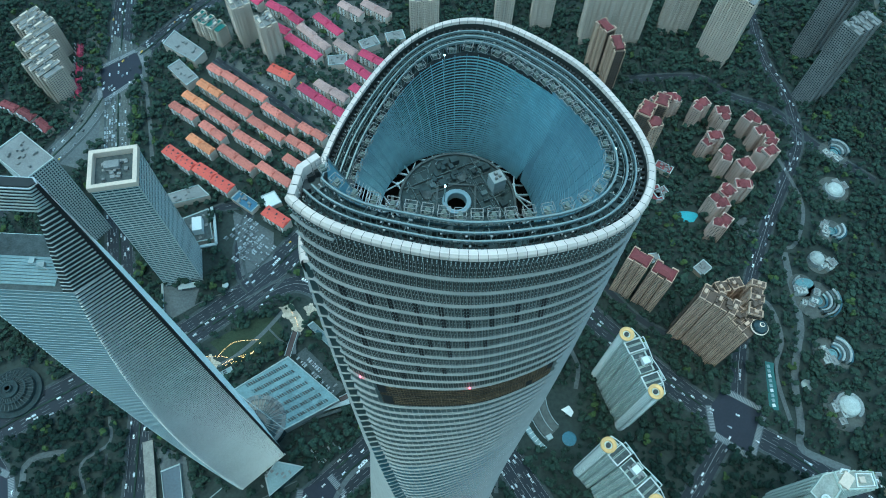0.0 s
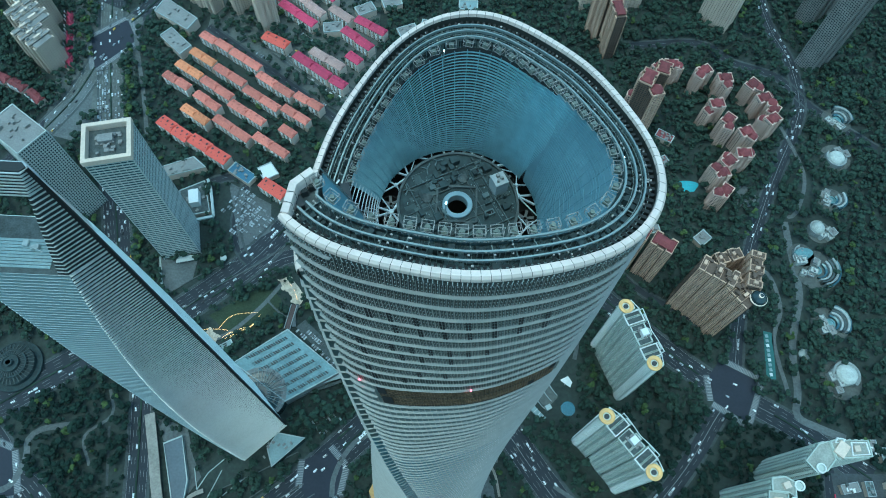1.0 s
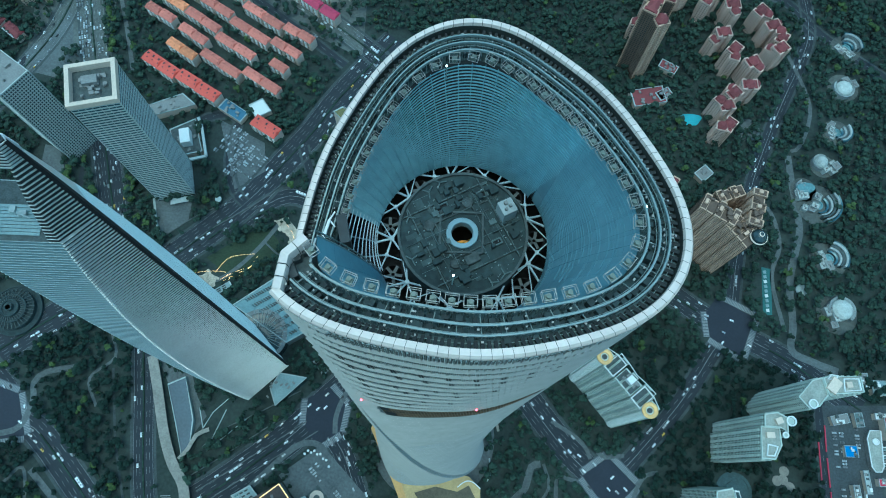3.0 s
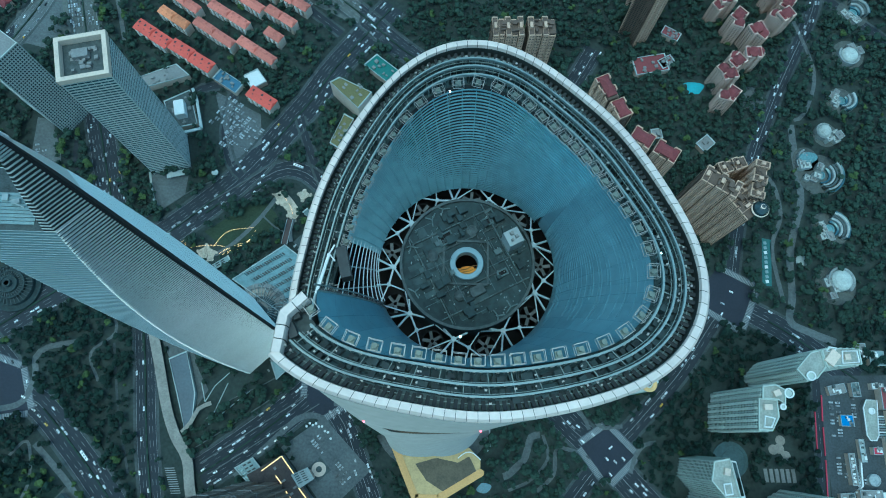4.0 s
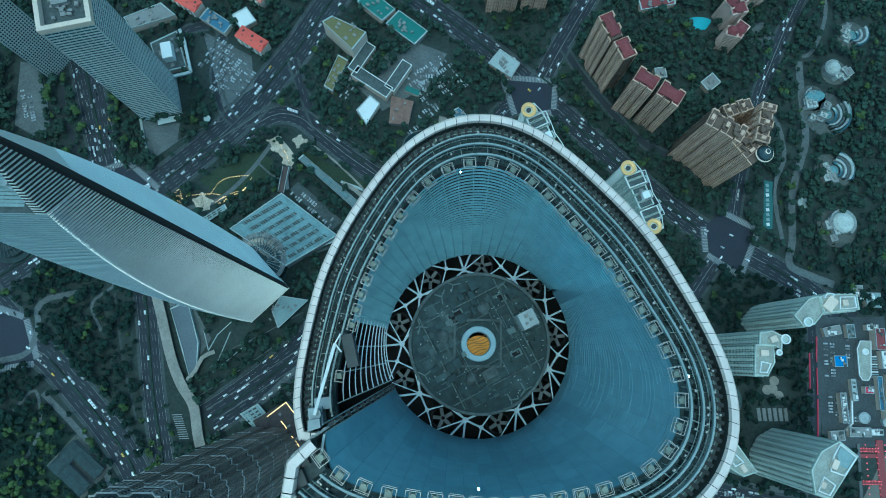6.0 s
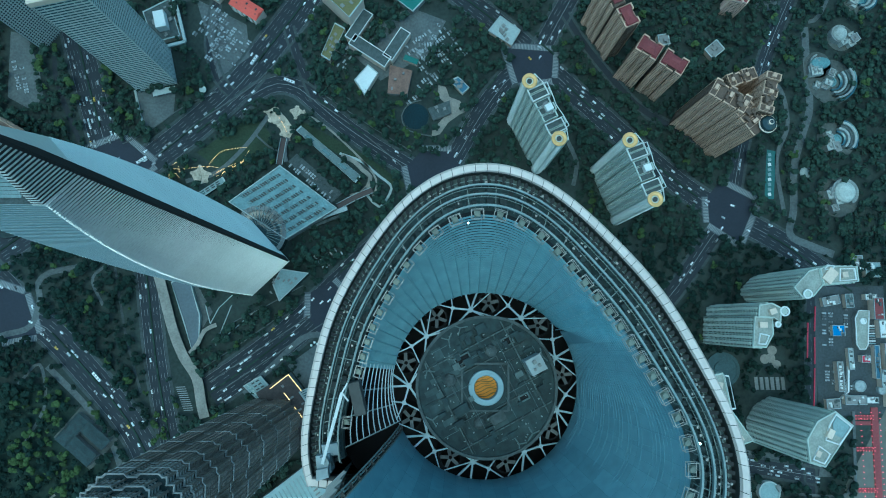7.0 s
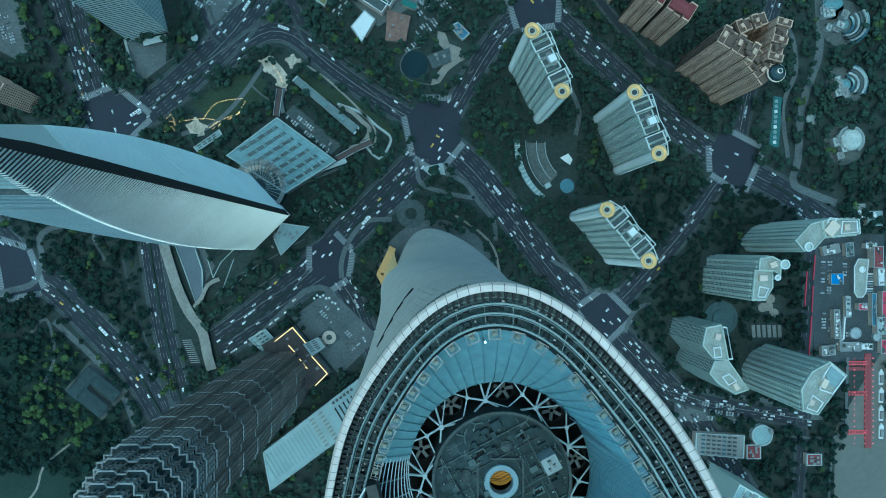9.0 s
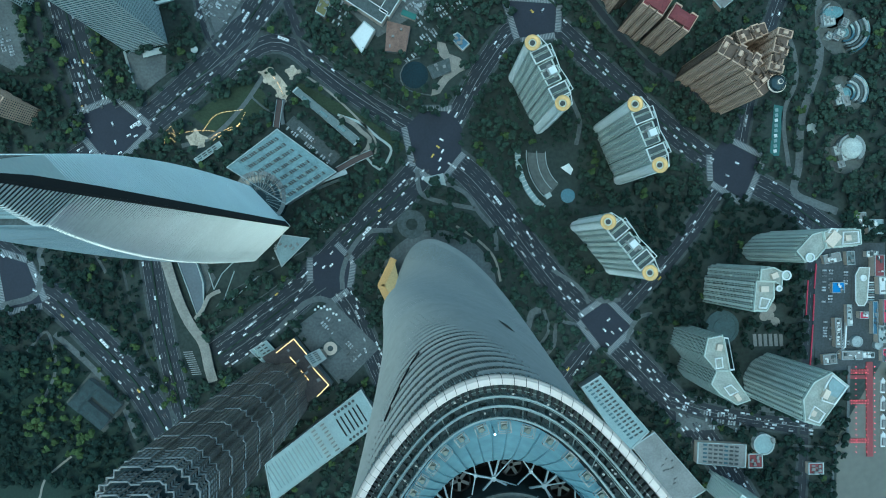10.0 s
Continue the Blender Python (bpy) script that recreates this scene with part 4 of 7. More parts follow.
def roof_plant(parent, x, y, z, lx, ly, ang, n, seed, mat=None):
    rng = random.Random(seed)
    b = Mesh()
    c, s = math.cos(radians(ang)), math.sin(radians(ang))
    for i in range(n):
        dx, dy = rng.uniform(-0.4, 0.4) * lx, rng.uniform(-0.4, 0.4) * ly
        b.box(x + c * dx - s * dy, y + s * dx + c * dy, z, z + rng.uniform(0.8, 3.4), rng.uniform(1.5, 5), rng.uniform(1.5, 4), ang)
    part("roof_plant", b, mat or GREY, parent, kind="stuff")


# tapering tower with a curved blade shape
SX, SY, SD, SH = -189.3, 67.0, 38.2, 492.0
blade = thing("blade_skyscraper", "silver glass skyscraper tapering to a blade with a square opening", "skyscraper")


def half_width(z):
    return 35.5 * (1 - 0.95 * (z / SH) ** 2.75)


def blade_poly(z, g=0.0):
    d = half_width(z)
    e, f = d * 1.12 + g, d + g
    return [(SX + a, SY + b) for a, b in ((SD + g, 0), (SD - d * 1.05 + g, e), (-SD + d * 1.05 - g, e), (-SD - g, 0), (-SD + d * 1.05 - g, -f), (SD - d * 1.05 + g, -f))]


BF = 2.8
faces = [Mesh() for i in range(6)]
lips = [Mesh() for i in range(6)]
n_floor = int(424 / BF)
for i in range(n_floor):
    z0, z1 = i * BF, (i + 1) * BF
    p0, p1, o0, o1 = blade_poly(z0), blade_poly(z1), blade_poly(z1 - 1.0), blade_poly(z1)
    for k in range(6):
        a, b = k, (k + 1) % 6
        faces[k].face((*p0[a], z0), (*p0[b], z0), (*p1[b], z1), (*p1[a], z1))
        deep = 0.8 if k == 5 else 0.25
        low = 0.45 if k == 5 else 1.0
        c0, c1 = blade_poly(z1 - low, deep), blade_poly(z1 - 0.1, deep)
        o0 = blade_poly(z1 - low)
        lips[k].face((*o0[a], z1 - low), (*o0[b], z1 - low), (*c0[b], z1 - low), (*c0[a], z1 - low))
        lips[k].face((*c0[a], z1 - low), (*c0[b], z1 - low), (*c1[b], z1 - 0.1), (*c1[a], z1 - 0.1))
        lips[k].face((*c1[a], z1 - 0.1), (*c1[b], z1 - 0.1), (*o1[b], z1), (*o1[a], z1))
# tone set per side: light and shade are painted into the face colours
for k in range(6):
    fl = part("glass_face", faces[k], SHADE_BLACK if k == 5 else LIT_FACE if k == 0 else SILVER_GLASS, blade)
    part("storey_lip_work", lips[k], RIB if k == 5 else LIP if k == 4 else LIT_FACE, fl, kind="stuff")
ZA, ZB = n_floor * BF, 478.0
deck2 = Mesh()
deck2.face(*[(*q, ZA) for q in blade_poly(ZA)])
part("opening_deck", deck2, DECK, blade)
for side in (1, -1):
    leg, lips2 = Mesh(), Mesh()
    rows = []
    for i in range(int((ZB - ZA) / BF) + 2):
        z = ZA + i * BF
        d = half_width(z)
        w = 19.5 + 13.5 * (z - ZA) / (ZB - ZA)
        c = max(w, SD - d * 1.05)
        rows.append([(SX + side * w, SY - d, z), (SX + side * c, SY - d, z), (SX + side * SD, SY, z), (SX + side * c, SY + d * 1.12, z), (SX + side * w, SY + d * 1.12, z)])
        for up in (0.2,):
            lips2.grid([[(x + side * o, y - o, z + up + dz) for x, y, z in rows[-1][0:3]] for o, dz in ((0.0, 0.0), (0.45, 0.0), (0.45, 0.3), (0.0, 0.3))])
    leg.grid([r if side > 0 else r[::-1] for r in rows], True)
    part("opening_leg", leg, SHADE_BLACK, blade)
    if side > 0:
        # bright sheet on one leg only, painted as the side in the light
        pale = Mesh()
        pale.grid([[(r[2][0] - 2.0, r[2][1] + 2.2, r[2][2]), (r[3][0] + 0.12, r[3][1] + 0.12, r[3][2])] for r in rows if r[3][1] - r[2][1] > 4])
        part("pale_leg_face", pale, LIT_FACE, blade)
    part("storey_lip_work", lips2, RIB, blade, kind="stuff")
bridge = Mesh()
bridge.grid([[(*q, z) for q in blade_poly(z)] for z in (ZB, (ZB + SH) / 2, SH)], True)
bridge.face(*[(*q, SH) for q in blade_poly(SH)])
bridge.face(*[(*q, ZB) for q in reversed(blade_poly(ZB))])
span = part("sky_bridge", bridge, SHADE_BLACK, blade, "dark ribbed bridge over the opening")
z = ZB + 0.6
while z < SH - 0.3:
    rib = Mesh()
    rib.grid([[(*q, zz) for q in p] for p, zz in ((blade_poly(z), z), (blade_poly(z, 0.5), z), (blade_poly(z, 0.5), z + 0.5), (blade_poly(z), z + 0.5))], True)
    part("bridge_lip", rib, RIB, span)
    z += 1.75
glazed = Mesh()
for k in range(9):
    glazed.prism(rect(SX - 2, SY - half_width(ZA) * 0.75 + k * half_width(ZA) * 0.12, 34, half_width(ZA) * 0.1), ZA + 0.1, ZA + 0.5)
part("deck_glazing", glazed, TEAL_ROOF, blade, "teal glazed strips on the opening's deck")
edge = Mesh()
edge.grid([[(SX + SD + 0.75 - t * 0.9, SY + t, z) for t in (-0.2, min(4.6, half_width(z) * 0.42))] for z in (10, 150, 300, 400, 450, SH)])
edge.grid([[(SX + SD + 1.3, SY - 0.2, z), (SX + SD + 0.2, SY - 1.3, z)] for z in (10, 250, SH)])
part("corner_slot", edge, BLACK, blade, "black corner slot running the full height")
box = Mesh()
box.box(-183, 66, ZA, ZA + 2.2, 3.5, 2.2, 12)
box.box(-188, 68, ZA, ZA + 1.6, 2.5, 3, 0)
box.beam((-185, 66, ZA + 2.4), (-178, 63, ZA + 3.2), 0.5)
part("opening_plant", box, PALE_STONE, blade)
stands(SX, SY, 60, 60, 45)

# stepped bronze tower
BRONZE_GLASS = material("bronze_glass", (0.2, 0.185, 0.165), 0.5, metal=0.2, var=0.35, big=0.06)
EAVE = material("eave_metal", (0.32, 0.32, 0.31), 0.55, metal=0.0, var=0.2)
JX, JY, JA = -163.0, -102.0, 0.0
stepped = thing("stepped_skyscraper", "bronze and silver stepped skyscraper with ribbed setbacks", "skyscraper")


def notched(w, n=8.0, n2=4.0, e=1.7):
    h = w / 2
    q = [(h, -h + n), (h, -0.3 * w), (h + e, -0.27 * w), (h + e, -0.08 * w), (h, -0.05 * w), (h, 0.05 * w), (h + e, 0.08 * w), (h + e, 0.27 * w), (h, 0.3 * w), (h, h - n), (h - n2, h - n), (h - n2, h - n2), (h - n, h - n2), (h - n, h)]
    out = []
    for i in range(4):
        c, s = (1, 0, -1, 0)[i], (0, 1, 0, -1)[i]
        out += [(c * x - s * y, s * x + c * y) for x, y in q]
    c, s = math.cos(radians(JA)), math.sin(radians(JA))
    return [(JX + c * x - s * y, JY + s * x + c * y) for x, y in out]


levels = (0, 62, 115, 162, 204, 241, 272, 297, 315, 329, 345, 358, 369, 378, 386, 393, 399)
widths = (55, 54.5, 54, 53.5, 53, 52.5, 52, 51.5, 51, 46, 41.5, 36.5, 31, 25, 18, 11)
tiers = list(zip(levels, levels[1:], widths))
for z0, z1, w in tiers:
    core = Mesh()
    core.prism(notched(w), z0, z1, top=False)
    cover = Mesh()
    cover.face(*[(*q, z1) for q in notched(w)])
    body = part("tier", core, BRONZE_GLASS if z0 < 300 else BLUE_GLASS, stepped)
    part("setback_roof", cover, DRUM, body)
    ribs2, lip = Mesh(), Mesh()
    poly = notched(w)
    for i in range(len(poly)):
        a, b = Vector(poly[i]), Vector(poly[(i + 1) % len(poly)])
        d = b - a
        k = max(1, int(d.length / 2.6))
        n = Vector((d.y, -d.x)).normalized()
        for j in range(k + 1):
            q = a + d * (j / k)
            s = d.normalized() * 0.4
            ribs2.prism([tuple(q - s), tuple(q + s), tuple(q + s + n * 0.8), tuple(q - s + n * 0.8)], z0, z1)
    z = z0 + 4
    big = notched(w + 1.2)
    small = notched(w - 0.2)
    while z < z1 - 1:
        lip.grid([[(*q, zz) for q in p] for p, zz in ((small, z - 1.0), (big, z - 1.0), (big, z), (small, z))], True)
        z += 4
    lip.grid([[(*q, zz) for q in p] for p, zz in ((small, z1 - 1.0), (notched(w + 1.8), z1 - 0.5), (notched(w + 1.8), z1 + 0.6), (notched(w + 0.6), z1 + 0.7), (notched(w + 0.6), z1 - 0.6))], True)
    part("rib_work", ribs2, BRONZE, body, kind="stuff")
    part("storey_lip_work", lip, BRONZE if z0 < 290 else EAVE, body, kind="stuff")
    eave = Mesh()
    eave.grid([[(*q, zz) for q in p] for p, zz in ((small, z1 - 1.2), (notched(w + 2.2), z1 - 0.1), (notched(w + 2.2), z1 + 0.75), (notched(w + 1.4), z1 + 0.95))], True)
    part("eave", eave, EAVE, body, "pale metal eave")
spire = Mesh()
spire.prism(circle(JX, JY, 2.5, 8), 399, 408)
spire.prism(circle(JX, JY, 0.8, 8), 408, 421)
part("spire", spire, STEEL, stepped)
stands(JX, JY, 58, 58, JA)

# square office tower with a framed roof
office = thing("office_tower", "square pale office tower with a framed open roof", "tower")
OA = 13.5
OX, OY = -299.0, 269.0
poly = rect(OX, OY, 40, 39, OA)
facade(office, poly, 0, 196, 4.0, OFFICE_BAND, BLUE_GLASS, pier=5.5, proud=0.5, band=1.5, roof=DECK, parapet=0, pier_w=0.4)
fr = Mesh()
o, n = rect(OX, OY, 42.5, 41.5, OA), rect(OX, OY, 35, 34, OA)
fr.grid([[(*q, z) for q in p] for p, z in ((o, 197), (o, 203), (n, 203), (n, 196))], True)
part("roof_frame", fr, CREAM, office, "pale square roof frame")
roof_plant(office, OX, OY, 196, 26, 24, OA, 22, 3)
c = Mesh()
c.box(OX - 3, OY + 4, 196, 201, 13, 8, OA)
part("plant_room", c, GREY, office)
c = Mesh()
c.prism(circle(-246, 247, 3.6, 20), 7.0, 7.8)
c.prism(circle(-246, 247, 0.8, 8), 0, 7.0)
part("entrance_disc", c, PALE_STONE, office)
c = Mesh()
c.prism([(-299, 246), (-298, 239), (-274.5, 245), (-276, 251)], 5.4, 6.0)
canopy = part("entrance_canopy", c, OFFICE_BAND, office, "pale entrance canopy")
for x, y in ((-296, 241), (-287, 243), (-277.5, 245.5)):
    c = Mesh()
    c.prism(circle(x, y, 0.4, 8), 0, 5.4)
    part("canopy_post", c, STEEL, canopy)
stands(OX, OY, 42, 41, OA)
stands(-292, 226, 34, 36, OA)
plaza("plaza", [(-319, 248), (-308, 204), (-296, 209), (-278, 222), (-277, 246)], PAVING, "paved forecourt of the office tower", 0.3)
m = Mesh()
m.rail([(-320, 250, 0.8), (-313, 222, 0.8), (-306, 204, 0.8)], 2.4, 1.2)
tagged(part("forecourt_wall", m, PALE_STONE), "low pale wall along the forecourt", "wall", kind="structure")

# pale twin-ring apartment slabs
RING_TILE = material("ring_tower_tile", (0.45, 0.49, 0.44), 0.6, var=0.15, big=0.06, fine=0.5)


def ring_tower(x0, y0, x1, y1, h=122.0):
    """Ring centres at the two ends of the front."""
    t = thing("apartment_tower", "pale green apartment slab with two gold roof rings", "apartment tower", "gold ring towers")
    ax = Vector((x1 - x0, y1 - y0)).normalized()
    nn = Vector((-ax.y, ax.x))
    L = math.hypot(x1 - x0, y1 - y0)
    ang = math.degrees(math.atan2(ax.y, ax.x))
    spans = ((0.0, 8, 11, 0), (0.13, 5, 15.5, 3.5), (0.25, 6, 18, 3.5), (0.38, 5, 13, 1.5), (0.5, 6, 15, 1.5), (0.62, 5, 13, 1.5), (0.75, 6, 18, 3.5), (0.87, 5, 15.5, 3.5), (1.0, 8, 11, 0))
    for s, w, deep, off in spans:
        c = Vector((x0, y0)) + ax * (L * s) + nn * (deep / 2 - 5.5)
        facade(t, rect(c.x, c.y, w, deep, ang), 0, h - off, 3.0, RING_TILE, DARK_GLASS, pier=2.6, proud=0.4, band=1.15, roof=DECK, parapet=1.0, pier_w=0.8)
    for s in (0, 1):
        c = Vector((x0, y0)) + ax * (L * s) - nn * 1.5
        cyl = Mesh()
        cyl.prism(circle(c.x, c.y, 5.6, 20), 0, h + 0.6)
        part("round_bay", cyl, PALE_GREEN, t)
        lip = Mesh()
        z = 3
        while z < h:
            lip.grid([[(*q, zz) for q in circle(c.x, c.y, r, 20)] for r, zz in ((5.5, z), (5.85, z), (5.85, z + 0.9), (5.5, z + 0.9))], True)
            z += 3
        part("bay_banding", lip, WHITE, t, kind="stuff")
        g = Mesh()
        g.grid([[(*q, zz) for q in circle(c.x, c.y, r, 28)] for r, zz in ((6.0, h), (6.9, h + 1.4), (6.9, h + 2.6), (5.6, h + 3.2), (3.6, h + 2.4), (3.5, h + 0.2))], True)
        part("gold_ring", g, GOLD, t, "gold ring on the roof", smooth=False)
        e = Mesh()
        e.prism(circle(c.x, c.y, 2.2, 12), h + 0.6, h + 2.0)
        part("ring_tank", e, DARK, t)
    for s in (0.2, 0.8):
        c = Vector((x0, y0)) + ax * (L * s) + nn * 2
        e = Mesh()
        o, i = rect(c.x, c.y, 11.5, 17, ang), rect(c.x, c.y, 10, 15.5, ang)
        e.grid([[(*q, zz) for q in p] for p, zz in ((o, h - 3.6), (o, h - 1.6), (i, h - 1.6), (i, h - 3.4))], True)
        part("roof_frame", e, WHITE, t)
    c = Vector((x0, y0)) + ax * (L * 0.5) + nn * 3
    e = Mesh()
    e.box(c.x, c.y, h - 2, h + 4.5, 6, 6.5, ang)
    part("lift_house", e, WHITE, t)
    roof_plant(t, c.x, c.y, h - 1.5, 14, 9, ang, 7, int(x0))
    edge2 = Mesh()
    last = None
    for s, d in ((-0.08, 6), (0.12, 9.5), (0.12, 12.5), (0.3, 12), (0.5, 10.5), (0.7, 12), (0.88, 12.5), (0.88, 9.5), (1.08, 6)):
        q = Vector((x0, y0)) + ax * (L * s) + nn * d
        if last is not None:
            edge2.beam((last.x, last.y, h + 0.4), (q.x, q.y, h + 0.4), 0.45, 1.1)
        last = q
    part("white_roof_edge", edge2, WHITE, t)
    mid = Vector((x0, y0)) + ax * (L / 2) + nn * 3
    stands(mid.x, mid.y, L + 14, 22, ang)


ring_tower(82.7, 220.1, 108.5, 168.1, 120)
ring_tower(170.9, 166.9, 192.0, 114.2, 122)
ring_tower(146.1, 65.8, 182.0, 21.8, 124)


def slab_tower(label, pieces, wall, glass, floor=3.0, pier=3.2, roof=None, group="", name="apartment_tower", rings=(), red=None, seed=1):
    """pieces: x, y, length, width, angle, height."""
    t = thing(name, label, "apartment tower", group)
    for x, y, lx, ly, a, h in pieces:
        top = roof or (BROWN_RECESS if wall is TAN else GREY)
        k = max(2, round(lx / 7.5))
        rng = random.Random(seed + int(abs(x)))
        ca, sa = math.cos(radians(a)), math.sin(radians(a))
        if wall is OFFICE_BAND or floor != 3.0:
            facade(t, rect(x, y, lx, ly, a), 0, h, floor, wall, glass, pier=pier, proud=0.4, band=1.0, roof=top, pier_w=1.2)
            k = 0
        else:
            facade(t, rect(x, y, lx - 1, ly * 0.74, a), 0, h - 1.5, floor, BROWN_RECESS if wall is TAN else wall, glass, pier=3.2, proud=0.25, band=1.3, roof=top, parapet=0, pier_w=1.1)
        for i in range(k):
            off = (i + 0.5) / k * lx - lx / 2
            flush = group == "riverside apartment towers"
            deep = ly * (1.0 if i % 2 == 0 else 0.94 if flush else 0.86)
            hh = h - (0 if i % 2 == 0 or flush else rng.uniform(1.5, 4.5))
            facade(t, rect(x + ca * off, y + sa * off, lx / k * (0.92 if flush else 0.76), deep, a), 0, hh, floor, wall, glass, pier=3.4, proud=0.35, band=1.7 if wall is not TAN else 1.4,
                   roof=red or top, parapet=1.0, pier_w=1.6 if group == "far apartment towers" else 1.0)
            if not red and i % 2 == 0 and not flush:
                cap = Mesh()
                cap.box(x + ca * off, y + sa * off, hh, hh + rng.uniform(2.0, 4.0), lx / k * 0.4, deep * 0.3, a)
                part("lift_house", cap, wall, t)
        stands(x, y, lx, ly, a)
        if red:
            hip = Mesh()
            o, i = rect(x, y, lx * 0.8, ly * 0.7, a), rect(x, y, lx * 0.35, ly * 0.2, a)
            if lx < 20:
                o, i = circle(x, y, ly * 0.5, 8, radians(a + 22.5)), circle(x, y, ly * 0.2, 8, radians(a + 22.5))
            hip.grid([[(*q, z) for q in p] for p, z in ((o, h - 0.4), (o, h + 1.4), (i, h + 4.5))], True)
            hip.face(*[(*q, h + 4.5) for q in i])
            part("hipped_roof", hip, red, t)
        else:
            roof_plant(t, x, y, h, lx * 0.85, ly * 0.8, a, 14, seed + int(x), BROWN_RECESS if wall is TAN else None)
    for x, y, r, z in rings:
        g = Mesh()
        g.grid([[(*q, zz) for q in circle(x, y, rr, 20)] for rr, zz in ((r, z), (r, z + 1.6), (r - 1.2, z + 1.6), (r - 1.2, z))], True)
        part("roof_ring", g, WHITE, t, "white roof ring")
    return t


PG = "riverside apartment towers"
PALE_TILE = material("pale_tile", (0.41, 0.45, 0.4), 0.6, var=0.15, big=0.06, fine=0.5)
ROOF_SCREED = material("roof_screed", (0.28, 0.29, 0.25), 0.85, var=0.3, big=0.12, fine=0.6)


def riverside_tower(label, pieces, rings=(), frames=(), screens=(), blocks=()):
    """pieces: outline, height. rings: x, y, radius, z. frames and screens: outline, z. blocks: x, y, length, width, angle, z, height."""
    t = thing("apartment_tower", label, "apartment tower", PG)
    for poly, h in pieces:
        facade(t, poly, 0, h, 3.0, PALE_TILE, DARK_GLASS, pier=2.7, proud=0.4, band=1.0, roof=ROOF_SCREED, parapet=1.1, pier_w=0.8)
        k = len(poly)
        for i in range(k):
            p, q = Vector(poly[i]), Vector(poly[(i + 1) % k])
            d = q - p
            if d.length < 9:
                continue
            n = Vector((d.y, -d.x)).normalized()
            count = max(1, round(d.length / 5.2))
            for j in range(count):
                c = p + d * ((j + 0.5) / count) + n * 0.9
                bay, back = Mesh(), c - n * 0.6
                bay.box(back.x, back.y, 0, h - 2, 1.6, 0.5, math.degrees(math.atan2(d.y, d.x)))
                for z in range(3, int(h) - 2, 3):
                    bay.box(c.x, c.y, z - 0.25, z + 0.8, 2.3, 1.3, math.degrees(math.atan2(d.y, d.x)))
                part("balcony_bay", bay, PALE_TILE, t)
        xs, ys = [p[0] for p in poly], [p[1] for p in poly]
        stands(sum(xs) / k, sum(ys) / k, max(xs) - min(xs) + 3, max(ys) - min(ys) + 3)
    for x, y, r, z in rings:
        drum2 = Mesh()
        drum2.prism(circle(x, y, r * 0.7, 16), 0, z)
        part("round_stair", drum2, PALE_TILE, t)
        g = Mesh()
        g.grid([[(*q, zz) for q in circle(x, y, rr, 24)] for rr, zz in ((r, z), (r, z + 1.4), (r - 1.1, z + 1.4), (r - 1.1, z))], True)
        part("roof_ring", g, WHITE, t, "white roof ring")
    for poly, z in frames:
        g = Mesh()
        n = grow(poly, -1.1)
        g.grid([[(*q, zz) for q in p] for p, zz in ((poly, z), (poly, z + 1.6), (n, z + 1.6), (n, z))], True)
        part("roof_frame", g, WHITE, t)
    for poly, z in screens:
        g = Mesh()
        g.prism(poly, z, z + 0.5)
        part("roof_screen", g, TEAL_ROOF, t)
    for x, y, lx, ly, a, z, h in blocks:
        g = Mesh()
        g.box(x, y, z, z + h, lx, ly, a)
        part("lift_house", g, CREAM, t)


riverside_tower("pale angled apartment slab with a white roof ring",
                [([(319, 38.5), (327, 29), (336, 31), (345, 41), (342, 55.5), (333, 53)], 107), ([(345.6, 41.6), (358, 42.5), (376.7, 44.3), (375.8, 57.4), (348, 57), (343, 55.2)], 108)],
                rings=[(330, 32.6, 4.2, 108.5)], frames=[([(359, 44), (375, 45.5), (374, 56), (360, 55.5)], 108), ([(346, 54.5), (349, 59), (356, 58), (354, 54)], 108)], blocks=[(351, 49, 13, 9, 50, 107, 3.4), (364, 50, 5, 5, 5, 108, 3)])
riverside_tower("pale apartment slab with two white roof rings",
                [([(279, -14), (290.4, -14.5), (297, -3), (297, 11), (281.5, 12)], 109), ([(284, 12.6), (297.5, 11.6), (303, 8), (304, 20), (296, 24), (285, 22)], 111)],
                rings=[(307.3, 17.1, 4.4, 111), (301.2, 5.5, 2.8, 110)], frames=[([(283, -12), (290, -12.5), (294, -4), (285, -2)], 109)], blocks=[(288, 5, 7, 5, 0, 109, 3), (296, 17, 6, 5, 20, 111, 3.2)])
riverside_tower("pale bent apartment slab beside the round court",
                [([(248, -42), (261.5, -39.4), (268, -71.2), (256, -71.6), (244.5, -58)], 85), ([(256, -72.2), (268, -72), (287, -99), (275, -103), (259, -93), (251, -84)], 85)],
                frames=[([(254, -60), (261, -59), (262, -69), (255, -70)], 85), ([(262, -87), (269, -84), (276, -91), (268, -95)], 85), ([(262.5, -40.5), (266.5, -41), (272, -71), (268.2, -71.5)], 85.5)], blocks=[(258, -50, 5, 6, -12, 85, 2.8), (275, -96, 7, 4, -55, 85, 2.6)])
riverside_tower("wide pale green apartment slab with a teal roof panel",
                [([(323, -112), (336, -116), (362, -81.5), (347, -69.5), (331, -78), (321.5, -93)], 112)],
                frames=[([(337, -94), (349, -98), (361, -82), (347.5, -71), (341, -80)], 112), ([(325, -110), (335, -114), (341, -105), (331, -98)], 112)], screens=[([(345, -89), (352, -92), (359.5, -82), (348, -73.5), (344, -80)], 112.3)], blocks=[(341, -88, 8, 5, 62, 112, 3.4), (330, -105, 5, 4, 62, 112, 2.5)])

BG = "brown apartment towers"
